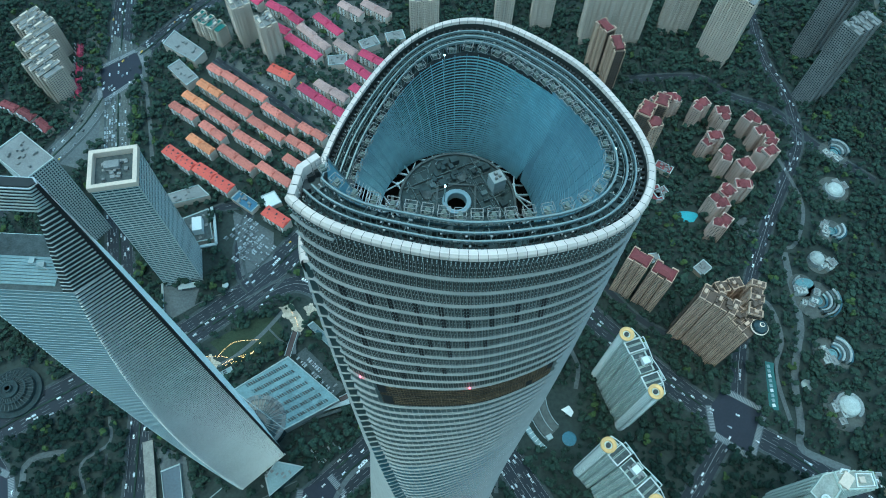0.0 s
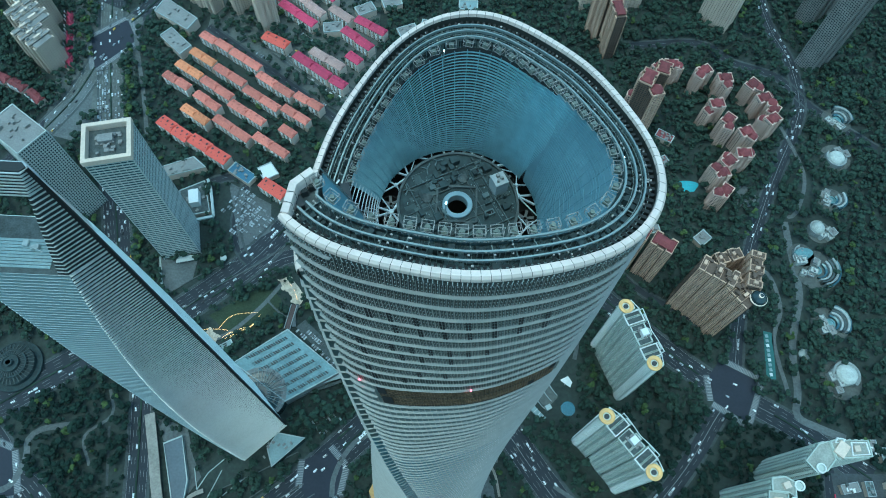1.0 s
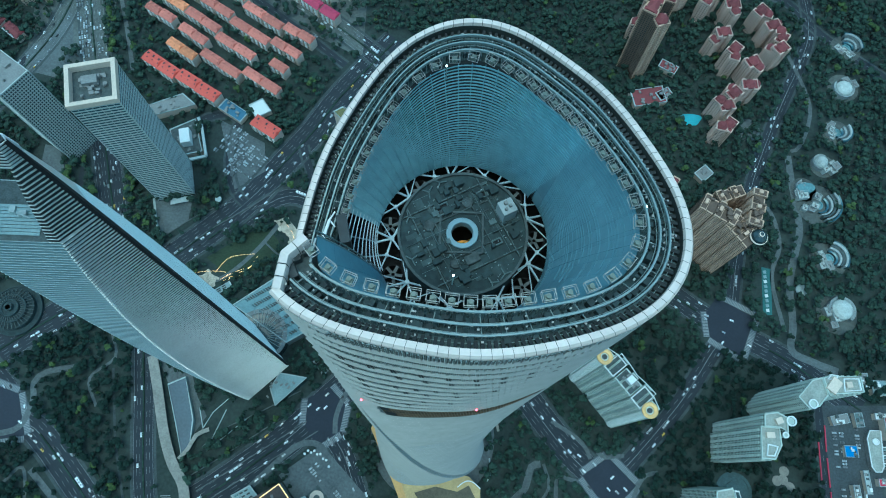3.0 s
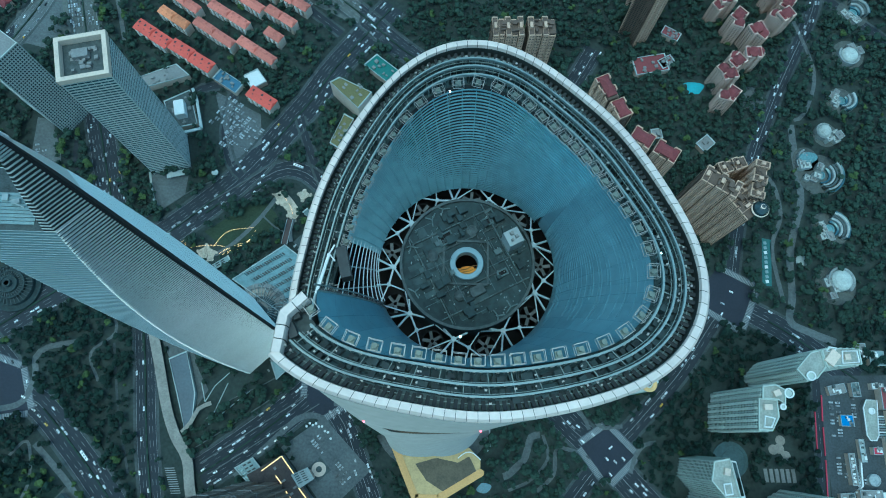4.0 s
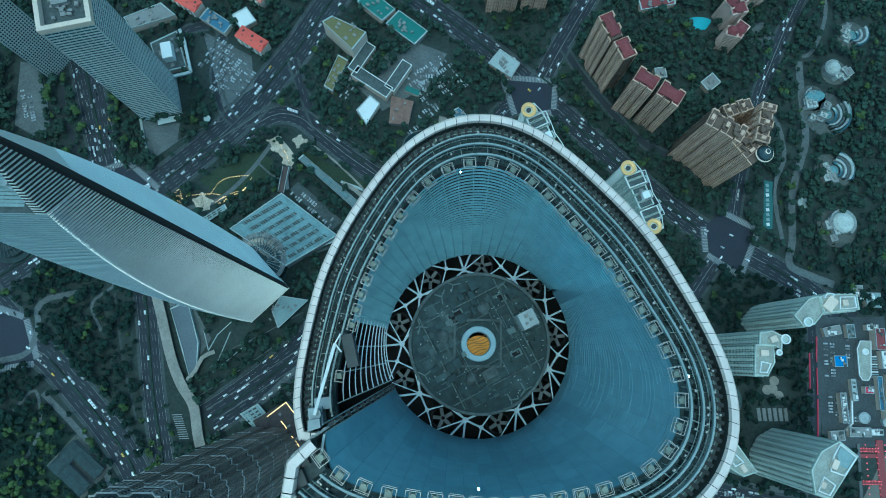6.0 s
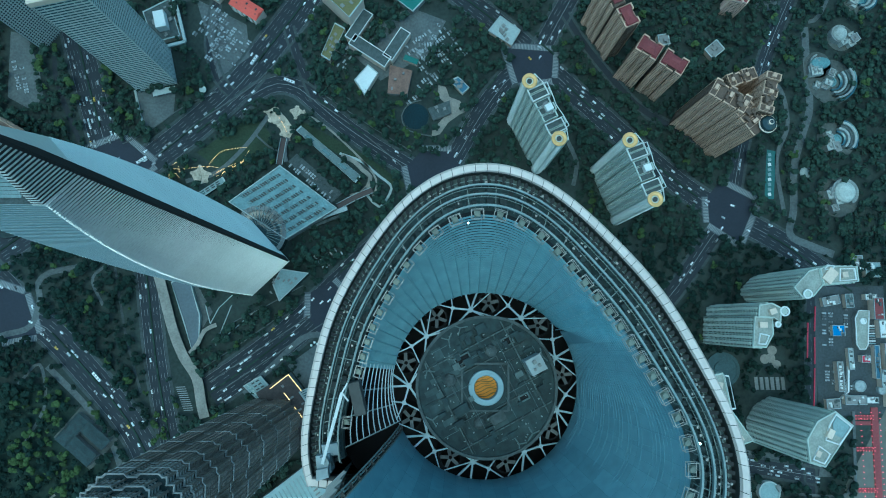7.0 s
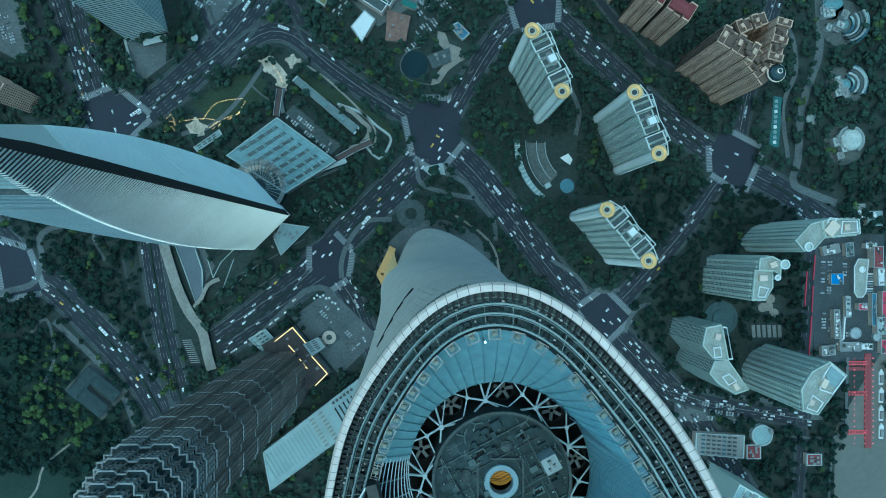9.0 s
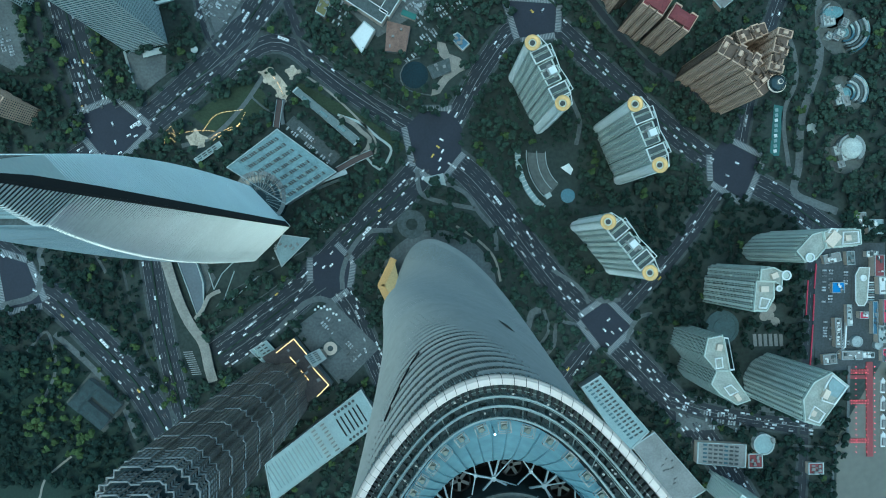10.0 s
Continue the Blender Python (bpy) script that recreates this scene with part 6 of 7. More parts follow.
tagged(part("swimming_pool", m, POOL), "bright turquoise swimming pool in the garden", "pool")
stands(294, 373, 28, 24, 0)
m = Mesh()
m.grid([[(*q, z) for q in circle(299, -42, r, 40)] for r, z in ((18, 0), (18, 1.2), (15, 1.2), (15, 0.6), (9, 0.6))], True)
m.prism(circle(299, -42, 9, 30), 0, 1.5)
tagged(part("round_court", m, SLATE), "round dark slate paved court with rings", "court")
stands(299, -42, 34, 34, 0)
t = thing("garden_theatre", "curved garden terrace with white steps and an awning", "terrace")
part("curved_wall", arc_band(155, 140, 68, 73.5, 4.5, 4.5, 173, 232), TEAL_ROOF, t, "curved teal glass gallery")
for k in range(16):
    q = radians(174 + 3.7 * k)
    m = Mesh()
    m.beam((155 + 67.8 * math.cos(q), 140 + 67.8 * math.sin(q), 4.9), (155 + 73.7 * math.cos(q), 140 + 73.7 * math.sin(q), 4.9), 0.5)
    part("gallery_rib", m, WHITE, t)
part("terrace", arc_band(155, 140, 42, 60, 0.6, 0.6, 178, 228), YARD, t)
for r, z in ((41, 1.6), (50, 1.4), (61, 1.3)):
    part("terrace_step", arc_band(155, 140, r, r + 0.6, z, z, 176, 226), FAN_STONE, t)
m = Mesh()
m.face((129, 126, 4), (137, 130, 6.5), (134, 122, 4.5))
m.face((137, 130, 6.5), (142, 124, 4), (134, 122, 4.5))
m.face((134, 122, 4.5), (142, 124, 4), (139, 118, 6))
m.beam((134, 122, 0), (134, 122, 5), 0.3)
part("awning", m, WHITE, t, "white tensile awning")
m = Mesh()
m.box(116, 97, 0, 5, 6, 5, 30)
part("glass_kiosk", m, PALE_STONE, t)
stands(118, 118, 56, 60, 0)
m = Mesh()
m.grid([[(*q, z) for q in circle(137, 97, r, 30)] for r, z in ((7.5, 0), (7.5, 0.7), (6.6, 0.7), (6.5, 0.4), (0.1, 0.4))], True)
tagged(part("round_pond", m, BLUE_POND), "small round blue pond in the garden", "pond")
stands(137, 97, 15, 15)
m = Mesh()
m.prism([(356, 192), (366, 190), (361, 138), (351, 138)], 0, 0.3)
tagged(part("sports_court", m, COURT), "long green sports court beside the street", "court")
stands(358, 165, 18, 60, 0)
for k in range(9):
    m = Mesh()
    m.box(356.5 + k * 0.25, 143 + k * 5.4, 0.3, 0.9, 3.2, 3.4, 8)
    tagged(part("awning_box", m, TEAL_ROOF if k % 3 else WHITE), "small pale shelter on the sports court", "shelter", "court shelters")

# car parks, yards and plazas
plaza("plaza", [(-260, 350), (-205, 322), (-200, 286), (-232, 262)], PAVING, "grey car park behind the row houses")
plaza("plaza", [(-60, 262), (-10, 292), (10, 330), (-30, 345), (-100, 300)], PAVING, "grey car park between low blocks")
plaza("plaza", [(-150, -40), (-100, -100), (-60, -60), (-110, -10)], PAVING, "paved hotel forecourt", 0.32)
plaza("plaza", [(-330, 700), (-100, 720), (-100, 440), (-330, 560)], YARD, "grey yards between the row houses", 0.1)
plaza("plaza", [(400, 44), (474, 46), (474, -86), (398, -90)], QUAY_YARD, "dark paved riverside yard", 0.2)
plaza("plaza", [(250, -110), (330, -125), (400, -130), (410, -150), (250, -150)], PAVING, "paved riverside yard", 0.1)
plaza("plaza", [(-520, 640), (-500, 400), (-400, 420), (-420, 600)], YARD, "paved forecourts beside the avenue", 0.1)
plaza("pond", circle(-22, 223, 14, 30), POND, "round dark garden pond", 0.25, "pond")
stands(-20, 226, 28, 28)
stands(-428, -222, 110, 50, 0)
stands(-26, 68, 30, 30)
stands(340, -164, 24, 24)
stands(452, -130, 40, 110)
stands(450, -300, 62, 240)
stands(437, -22, 78, 134)
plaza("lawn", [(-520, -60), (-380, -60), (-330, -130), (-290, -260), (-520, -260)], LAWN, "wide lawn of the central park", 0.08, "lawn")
stands(14, 232, 26, 44)
low_building("tea_house", "low dark flat roofed house beside the pond", [(-9, 231), (-3, 218), (16, 226), (14, 240)], 4, DECK, GREY, edge=False, units=3)
plaza("sand_patch", [(2, 258), (10, 256), (14, 245), (25, 241), (34, 230), (25, 226), (13, 217), (4, 204), (-5, 201), (-4, 208), (10, 225), (13, 235), (1, 246)][::-1], SAND, "pale bare path in the park", 0.3)
ROADS.append(([(-300, 50), (-270, -10), (-262, -40), (-248, -80)], 8))
ROADS.append(([(-62, 272), (-4, 326)], 22))
ROADS.append(([(-44, 250), (-8, 268)], 8))
ROADS.append(([(-240, 320), (-215, 290)], 30))
ROADS.append(([(-110, -30), (-90, -60)], 30))


def path(name, pts, w, mat, label, z=0.3, category="path", h=0.0):
    line = smooth_line(pts, 6)
    m = Mesh()
    l, r = sides(line, w / 2), sides(line, -w / 2)
    m.grid([[(x, y, z - h if h else 0) for x, y in l], [(x, y, z) for x, y in l], [(x, y, z) for x, y in r], [(x, y, z - h if h else 0) for x, y in r]])
    ob = tagged(part(name, m, mat), label, category, kind="structure")
    ROADS.append((line, w / 2))
    return line


path("footbridge", [(-290, 72), (-278, 35), (-266, -4), (-254, -31), (-240, -52), (-234, -78), (-230, -92)], 10, SAND, "wide pale elevated footway above the avenue", 6, "bridge", 1.2)
path("footbridge", [(-248, -28), (-240, -18), (-234, -5), (-222, 1)], 4, SAND, "narrow pale footbridge branch", 6.1, "bridge", 1.0)
stands(-251, 16, 30, 78, 17)
stands(-219, 10, 26, 40, -35)
low_building("gallery", "low gallery with a smooth dark blue-grey roof", [(-270, 44), (-253, 52), (-239, 10), (-239, -15), (-246, -24), (-255, 2)], 5, material("slate_blue_roof", (0.06, 0.08, 0.1), 0.5, var=0.2, big=0.05, fine=0.4), PALE_STONE, units=0)
plaza("plaza", [(-287, 73), (-250, 59), (-240, 33), (-228, 14), (-238, -3), (-243, 12), (-256, 50), (-272, 46)], PAVING, "pale paved court round the gallery")
for p, q in (((-224, -20), (-185, 15)), ((-224, -20), (-209, 21)), ((-236, 22), (-230, 2)), ((-230, 2), (-222, 18)), ((-222, 18), (-207, 33))):
    m = Mesh()
    m.beam((*p, 0.5), (*q, 0.5), 0.8, 1.0)
    tagged(part("garden_edge", m, PALE_STONE), "pale stone edge of a garden bed", "kerb", "garden edges")
m = Mesh()
for k, (x, y) in enumerate(((344, -31), (352, -22), (356, -37), (350, -30))):
    m.prism(circle(x, y, 5.0, 14), 0, 0.3 + 0.01 * k)
tagged(part("plaza", m, SAND), "pale flower shaped paving", "pavement", kind="structure")
stands(351, -29, 22, 22)
for k in range(6):
    m = Mesh()
    m.box(334 + k * 5.6, -56, 0, 0.5, 3.6, 13, 4)
    tagged(part("garden_plot", m, GREY), "small grey gridded garden plot", "garden bed", "garden plots")
stands(348, -56, 34, 16)
path("footbridge", [(-166, 88), (-128, 103), (-98, 115)], 3, DECK, "dark lower walkway beside the podium", 5, "bridge", 0.8)
path("footbridge", [(-170, 93), (-131, 108), (-92, 122)], 4.5, PALE_STONE, "pale elevated walkway beside the podium", 8, "bridge", 0.8)
for k, pts in enumerate(([(345, 265), (372, 262), (380, 220), (366, 180), (372, 120)], [(420, 480), (440, 400), (422, 345), (408, 336)],
                         [(10, 110), (30, 100), (44, 80), (60, 60), (62, 40)], [(-20, 125), (-16, 100), (10, 90), (40, 84)], [(140, 200), (150, 175), (146, 150)], [(-178, 222), (-200, 190), (-230, 160), (-262, 150)])):
    path("park_path", pts, 4.5, PAVING, "pale winding park path")
m = Mesh()
m.prism([(-156, 172), (-147, 181), (-98, 139), (-109, 129)], 0, 0.4)
tagged(part("car_park", m, DECK), "narrow dark car park beside the podium", "car park", kind="structure")
stands(-127, 155, 64, 14, -40)
for name_pts in ([(-181, 226), (-171, 232), (-159, 219), (-150, 207), (-156, 196), (-163, 200), (-166, 210), (-176, 216)], [(-156, 228), (-147, 232), (-141, 226), (-150, 220)], [(-257, 159), (-248, 165), (-237, 159), (-240, 149), (-251, 146)]):
    rng = random.Random(int(name_pts[0][0]))
    rocks = Mesh()
    cx, cy = sum(p[0] for p in name_pts) / len(name_pts), sum(p[1] for p in name_pts) / len(name_pts)
    for k in range(46):
        px, py = rng.choice(name_pts)
        f = rng.random() ** 0.6
        rocks.prism(circle(cx + (px - cx) * f + rng.uniform(-1.5, 1.5), cy + (py - cy) * f + rng.uniform(-1.5, 1.5), rng.uniform(0.7, 2.0), 6), 0, rng.uniform(0.5, 2.0))
    rocks.prism(name_pts, 0, 0.35)
    tagged(part("rock_garden", rocks, LAMPLIT_ROCK), "pale rock garden in the park, coloured as if lamplit", "rock garden", kind="stuff")
    stands(cx, cy, 18, 18)
path("park_path", [(-157, 171), (-159, 185), (-156, 197)], 4, PAVING, "pale footway to the podium", 5, h=0.8)
path("park_path", [(-99, 125), (-84, 132), (-72, 144)], 4, PAVING, "pale footway to the podium", 5, h=0.8)
path("park_path", [(-141, 226), (-110, 205), (-72, 168), (-62, 150), (-66, 136)], 2.2, SAND, "narrow pale kerbed path", 0.4)
path("park_path", [(-190, 200), (-176, 188), (-165, 183)], 2, PAVING, "narrow garden path")
path("park_path", [(404, 330), (404, 294), (405, 240), (396, 210), (385, 174), (382, 127), (377, 100), (399, 88), (423, 79)], 8, PAVING, "pale riverside promenade")
m = Mesh()
m.grid([[(*q, z) for q in circle(397, 167, r, 28)] for r, z in ((6.5, 0), (6.5, 0.8), (5.2, 0.8), (5.2, 0.6), (0.1, 0.6))], True)
tagged(part("round_bed", m, PALE_STONE), "round planted bed with a pale kerb", "planter")
path("kerb_arc", [(-16, 241), (-29, 237), (-37, 224), (-33, 211), (-22, 205), (-5, 202)], 1.2, PAVING, "curved pale kerb round the pond", 0.5)
path("stone_garden", [(-100, 180), (-86, 173), (-77, 164), (-69, 157), (-72, 146), (-80, 139), (-90, 136)], 4.5, SAND, "pale rock garden path", 0.8)
plaza("plaza", [(-454, 310), (-452, 238), (-426, 224), (-415, 239), (-421, 268), (-437, 307)], PAVING, "grey car park beside the avenue", 0.16)
ROADS.append(([(-446, 305), (-434, 240)], 15))
path("side_street", [(-428, 310), (-408, 298), (-404, 263), (-388, 221), (-373, 189)], 5, ASPHALT, "narrow asphalt side street under the trees", 0.14, "road")
GARDEN = [(-252, 181), (-222, 158), (-190, 172), (-171, 190), (-177, 204), (-194, 222)]
plaza("lawn", GARDEN, GARDEN_LAWN, "open garden lawn beside the podium", 0.1, "lawn")
ROADS.append(([(-232, 176), (-190, 196)], 14))
plaza("lawn", [(-142, 216), (-150, 206), (-101, 180), (-66, 168), (-40, 140), (-31, 149), (-78, 182)], GARDEN_LAWN, "open garden lawn beside the podium", 0.1, "lawn")
ROADS.append(([(-138, 206), (-90, 180), (-50, 156)], 6))
WALK_BROWN = material("walkway_planks", (0.07, 0.05, 0.045), 0.8, var=0.3, fine=1.0)
for pts in ([(-160, 196), (-162, 183), (-164, 168)], [(-66, 142), (-84, 134), (-102, 124)]):
    line = path("footbridge", pts, 6.5, WALK_BROWN, "brown plank footbridge to the podium", 5.2, "bridge", 0.6)
    for off in (3.1, -3.1):
        m = Mesh()
        m.rail([(x, y, 5.7) for x, y in sides(line, off)], 0.5, 1.0)
        tagged(part("bridge_parapet", m, PALE_STONE), "pale parapet of a plank footbridge", "parapet", "footbridge parapets")
path("park_path", [(165, -9), (173, -14), (181, -13), (192, -12)], 4, PAVING, "pale curved corner footway", 0.4)
path("park_path", [(198, -57), (203, -42), (213, -30), (225, -27)], 4, PAVING, "pale curved corner footway", 0.4)


def light_dots(pts, label):
    m = Mesh()
    for x, y in smooth_line(pts, 1.5):
        m.box(x, y, 0.3, 0.8, 0.5, 0.5)
    tagged(part("garden_lights", m, LED), label, "lights", kind="stuff")


light_dots([(-240, 165), (-231, 178), (-221, 184), (-200, 187)], "winding row of warm garden lights")
light_dots([(-233, 157), (-225, 163), (-215, 165), (-205, 171), (-198, 180)], "winding row of warm garden lights")
light_dots([(-231, 155), (-223, 160), (-214, 162)], "winding row of warm garden lights")
light_dots([(-280, 155), (-276, 162), (-271, 163), (-268, 158)], "winding row of warm garden lights")
light_dots([(-279, 153), (-273, 158), (-269, 154)], "winding row of warm garden lights")
for pts in ([(-226, 156), (-218, 164), (-206, 169), (-200, 178)], [(-229, 160), (-214, 168), (-203, 172), (-197, 184)], [(-264, 163), (-252, 165), (-238, 166), (-229, 165)], [(-277, 166), (-272, 170), (-269, 162), (-266, 156)], [(-170, 224), (-163, 214), (-158, 203)]):
    light_dots(pts, "winding row of warm garden lights")
for a, b in (((-164, -62), (-146, -48)), ((-146, -48), (-131, -66)), ((-127, -77), (-111, -95)), ((-111, -95), (-123, -107)), ((-150, -66), (-144, -73)), ((-139, -80), (-131, -90))):
    m = Mesh()
    m.beam((*a, 14.3), (*b, 14.3), 0.7, 0.6)
    tagged(part("light_strip", m, LED), "warm light strip along a dark roof edge", "lights", "roof lights")

path("park_path", [(-376, -168), (-390, -179), (-404, -193), (-410, -214), (-424, -232)], 2.2, SAND, "narrow pale path over the lawn")
path("park_path", [(-340, 20), (-352, 48), (-330, 70), (-338, 96)], 3, PAVING, "pale winding park path")
path("park_path", [(-420, -60), (-400, -40), (-392, -80), (-410, -120)], 3, PAVING, "pale winding park path")
path("park_path", [(20, 66), (44, 50), (60, 32), (66, 8)], 2.5, SAND, "narrow pale garden path")
path("garden_plaza", [(71, -63), (76, -61), (86, -52), (93, -44), (99, -25), (108, -22)], 7, PAVING, "pale curved paving in the tower garden", 0.36, "pavement")
path("park_path", [(145, -38), (125, -35), (121, -60), (104, -76)], 4, PAVING, "pale curved garden path", 0.34)
path("park_path", [(111, -22), (116, -44), (99, -65), (76, -76)], 3, PAVING, "pale curved garden path", 0.32)
path("garden_wall", [(57, -18), (58, -34), (54, -40)], 1.4, PALE_STONE, "low curved pale garden wall", 1.2, "wall")
path("park_path", [(120, 20), (150, 0), (158, -16)], 4, PAVING, "pale winding park path")
# planted medians of the wide avenues
JOINTS = ((-110, 18), (0, 150), (104, 282), (314, 122), (176, -38), (-334, 168), (-450, 556), (-430, 10), (-200, 235), (-2, 146))
for key in "acehijk":
    line = smooth_line(LINES[key], 8)
    for off in (0.0,):
        l, r = sides(line, off + 0.8), sides(line, off - 0.8)
        m = Mesh()
        for i in range(len(line) - 1):
            if min(math.hypot(line[i][0] - x, line[i][1] - y) for x, y in JOINTS) < 40:
                continue
            a, b, c, d = l[i], l[i + 1], r[i + 1], r[i]
            m.prism([d, c, b, a], 0.05, 0.75 + 0.25 * (i % 3))
        tagged(part("median_hedge", m, LEAF), "clipped dark hedge along the middle of the avenue", "hedge", "median hedges", kind="stuff")

path("park_path", [(-424, 570), (-412, 536), (-390, 471), (-372, 411)], 5, PAVING, "long pale footway beside the avenue")
plaza("plaza", [(-486, 404), (-456, 397), (-447, 432), (-458, 485), (-467, 499), (-472, 475), (-505, 429)], PAVING, "open paved square beside the avenue", 0.14)
ROADS.append(([(-480, 412), (-462, 485)], 22))
plaza("plaza", [(-16, 116), (-5, 107), (1, 110), (10, 108), (7, 121)], PALE_STONE, "small pale paved corner by the crossing", 0.38)
# hotel forecourt with its round bed
path("drive", [(-193, -69), (-159, -34), (-133, -11), (-112, -11), (-101, -28), (-86, -58), (-77, -69)], 6, PAVING, "pale curved drive round the forecourt", 0.36)
path("park_path", [(-98, 1), (-98, 19), (-89, 42), (-72, 60), (-46, 62)], 5, PAVING, "pale curved footway round the crossing", 0.36)
path("park_path", [(-446, -13), (-435, -10), (-412, -2), (-404, 24), (-407, 42), (-396, 53), (-367, 59)], 6, PAVING, "pale curved footway round the crossing", 0.36)
path("park_path", [(-392, -42), (-350, -82), (-324, -116), (-310, -150)], 6, PAVING, "wide pale footway beside the avenue", 0.36)
path("park_path", [(-102, 182), (-78, 173), (-60, 158), (-48, 149), (-48, 140), (-59, 125), (-72, 137)], 2.5, PALE_STONE, "narrow pale path round the rock garden", 0.4)
path("park_path", [(-330, 59), (-315, -10), (-297, -68)], 2.5, FOOTWAY, "narrow grey path through the park trees", 0.3)
# low walls of the underpass and the raised ring road
for pts in ([(-295, 176), (-279, 189), (-251, 214), (-222, 235), (-196, 254), (-172, 280)], [(-329, 189), (-302, 204), (-269, 229), (-234, 247)], [(-127, 250), (-103, 234), (-67, 210), (-26, 185)], [(-139, 245), (-115, 230), (-73, 200), (-36, 169)],
            [(-118, 259), (-79, 231), (-43, 207)], [(-228, -57), (-178, -23), (-127, 12)], [(-217, -66), (-166, -31), (-115, 3)], [(-248, -51), (-197, -17), (-147, 19)], [(-176, 19), (-147, 36), (-136, 42)], [(-228, -16), (-211, 1), (-176, 19)]):
    line = smooth_line(pts, 10)
    m = Mesh()
    l, r = sides(line, 0.45), sides(line, -0.45)
    m.grid([[(x, y, 0) for x, y in l], [(x, y, 1.1) for x, y in l], [(x, y, 1.1) for x, y in r], [(x, y, 0) for x, y in r]])
    tagged(part("retaining_wall", m, PAVING), "low pale concrete wall along the road", "wall", kind="structure")
for k in range(12):
    q = Vector((-262, -62)) + Vector((9, -23)) * (k / 11)
    m = Mesh()
    m.prism([(q.x, q.y), (q.x + 9.5, q.y + 0.5), (q.x + 9.5, q.y - 0.3), (q.x, q.y - 0.8)], 0.1, 0.3)
    tagged(part("hatch_stripe", m, MARKING), "painted hatch stripe on the avenue", "road marking", "hatch stripes", kind="structure")
m = Mesh()
m.prism(rect(-111, -60, 17, 17, 43), 0, 0.4)
bed = tagged(part("flower_bed", m, DECK), "dark square bed round a pale ring fountain", "fountain")
m = Mesh()
m.grid([[(*q, z) for q in circle(-111, -60, r, 28)] for r, z in ((7, 0.4), (7, 1.0), (3, 1.0), (3, 0.5))], True)
part("ring_basin", m, CREAM, bed)
for k in range(9):
    s = thing("parasol", "round white parasol on the forecourt", "parasol", "forecourt parasols", at=(-126 + 3.1 * k, -18 - 0.35 * (k - 2) ** 2 + (k % 2) * 2, 0.3))
    m = Mesh()
    m.grid([[(r * math.cos(2 * math.pi * j / 10), r * math.sin(2 * math.pi * j / 10), z) for j in range(10)] for r, z in ((1.3, 2.3), (0.7, 2.7), (0.05, 2.9))], True)
    part("canopy", m, WHITE, s)
    m = Mesh()
    m.prism(circle(0, 0, 0.05, 6), 0, 2.4)
    part("pole", m, STEEL, s)
# glass wedge, round hall, grey slab and riverside buildings
low_building("glass_wedge", "bright teal glass wedge entrance", [(-158, 25), (-129, 54), (-157, 58), (-165, 42)], 12, TEAL_ROOF, BLUE_GLASS)
t = thing("round_hall", "round grey hall with ringed terraces", "hall")
for r, h in ((27, 4), (21, 9), (15, 13), (9, 16), (4, 19)):
    m = Mesh()
    m.grid([[(*q, z) for q in circle(-440, 115, rr, 40)] for rr, z in ((r, 0), (r, h), (r - 1.4, h), (r - 1.4, h - 0.8), (r - 6.5, h - 0.8))], True)
    part("ring_terrace", m, DRUM, t)
m = Mesh()
for k in range(32):
    a = 2 * math.pi * k / 32
    m.beam((-440 + 22 * math.cos(a), 115 + 22 * math.sin(a), 9.3), (-440 + 10 * math.cos(a), 115 + 10 * math.sin(a), 14), 0.7)
part("roof_ribs", m, DECK, t, kind="stuff")
stands(-440, 115, 56, 56)
slab_tower("grey brown office slab with a gridded front", [(-428, 190, 44, 18, 150, 60)], TAN, DARK_GLASS, floor=3.4, pier=2.4, name="office_slab")
low_building("ribbed_hall", "low hall with a ribbed pale green roof", [(146, -100), (166, -88), (216, -146), (194, -168)], 16, TEAL_ROOF, GREY, strips=16)
low_building("grey_block", "grey block with a sunken roof court", [(199, -162), (222, -147), (275, -208), (246, -226)], 14, GREY, CREAM)
low_building("greenhouse", "small round roofed pavilion", circle(340, -164, 11, 16), 6, TEAL_ROOF, WHITE)
low_building("brick_kiosk", "small kiosk with a square dark red roof", rect(331, -181, 15, 15, 0), 6, MAROON_ROOF, TAN)
low_building("quay_house", "small quay house with a red roof", rect(395, -190, 16, 12, 0), 6, MAROON_ROOF, CREAM)
slab_tower("pale apartment slab near the quay", [(300, -210, 44, 18, -28, 72)], PALE_GREEN, BLUE_GLASS, group=PG, roof=TEAL_ROOF)
low_building("garden_house", "small garden house with a maroon roof", rect(270, 440, 22, 12, -30), 8, MAROON_ROOF, CREAM)
low_building("garden_house", "small garden house with a maroon roof", rect(262, 402, 18, 12, 30), 8, MAROON_ROOF, CREAM)
low_building("club_house", "low club house with a flat maroon roof", rect(243, 398, 40, 22, 12), 8, MAROON_ROOF, CREAM)
low_building("pavilion", "small cluttered grey park pavilion", rect(300, 300, 18, 14, 40), 7, GREY, CREAM)
low_building("pavilion", "small cluttered grey park pavilion", rect(245, 310, 12, 12, 10), 7, GREY, CREAM)
for x, y, a in ((-120, 625, 30), (-85, 640, 20), (-60, 590, 25), (-160, 590, 10), (-30, 600, -10), (20, 640, 0)):
    low_building("low_block", "low grey service block between the houses", rect(x, y, 26, 17, a), 10, GREY if x < 0 else TEAL_ROOF, CREAM)
RUST_ROOF = material("rusty_sheet", (0.16, 0.1, 0.075), 0.8, var=0.4, big=0.2, fine=1.2)
low_building("shed", "low shed with a rust-brown sheet roof", [(-50, 277), (-52, 246), (-31, 244), (-26, 271)], 7, RUST_ROOF, GREY, edge=False, units=3)
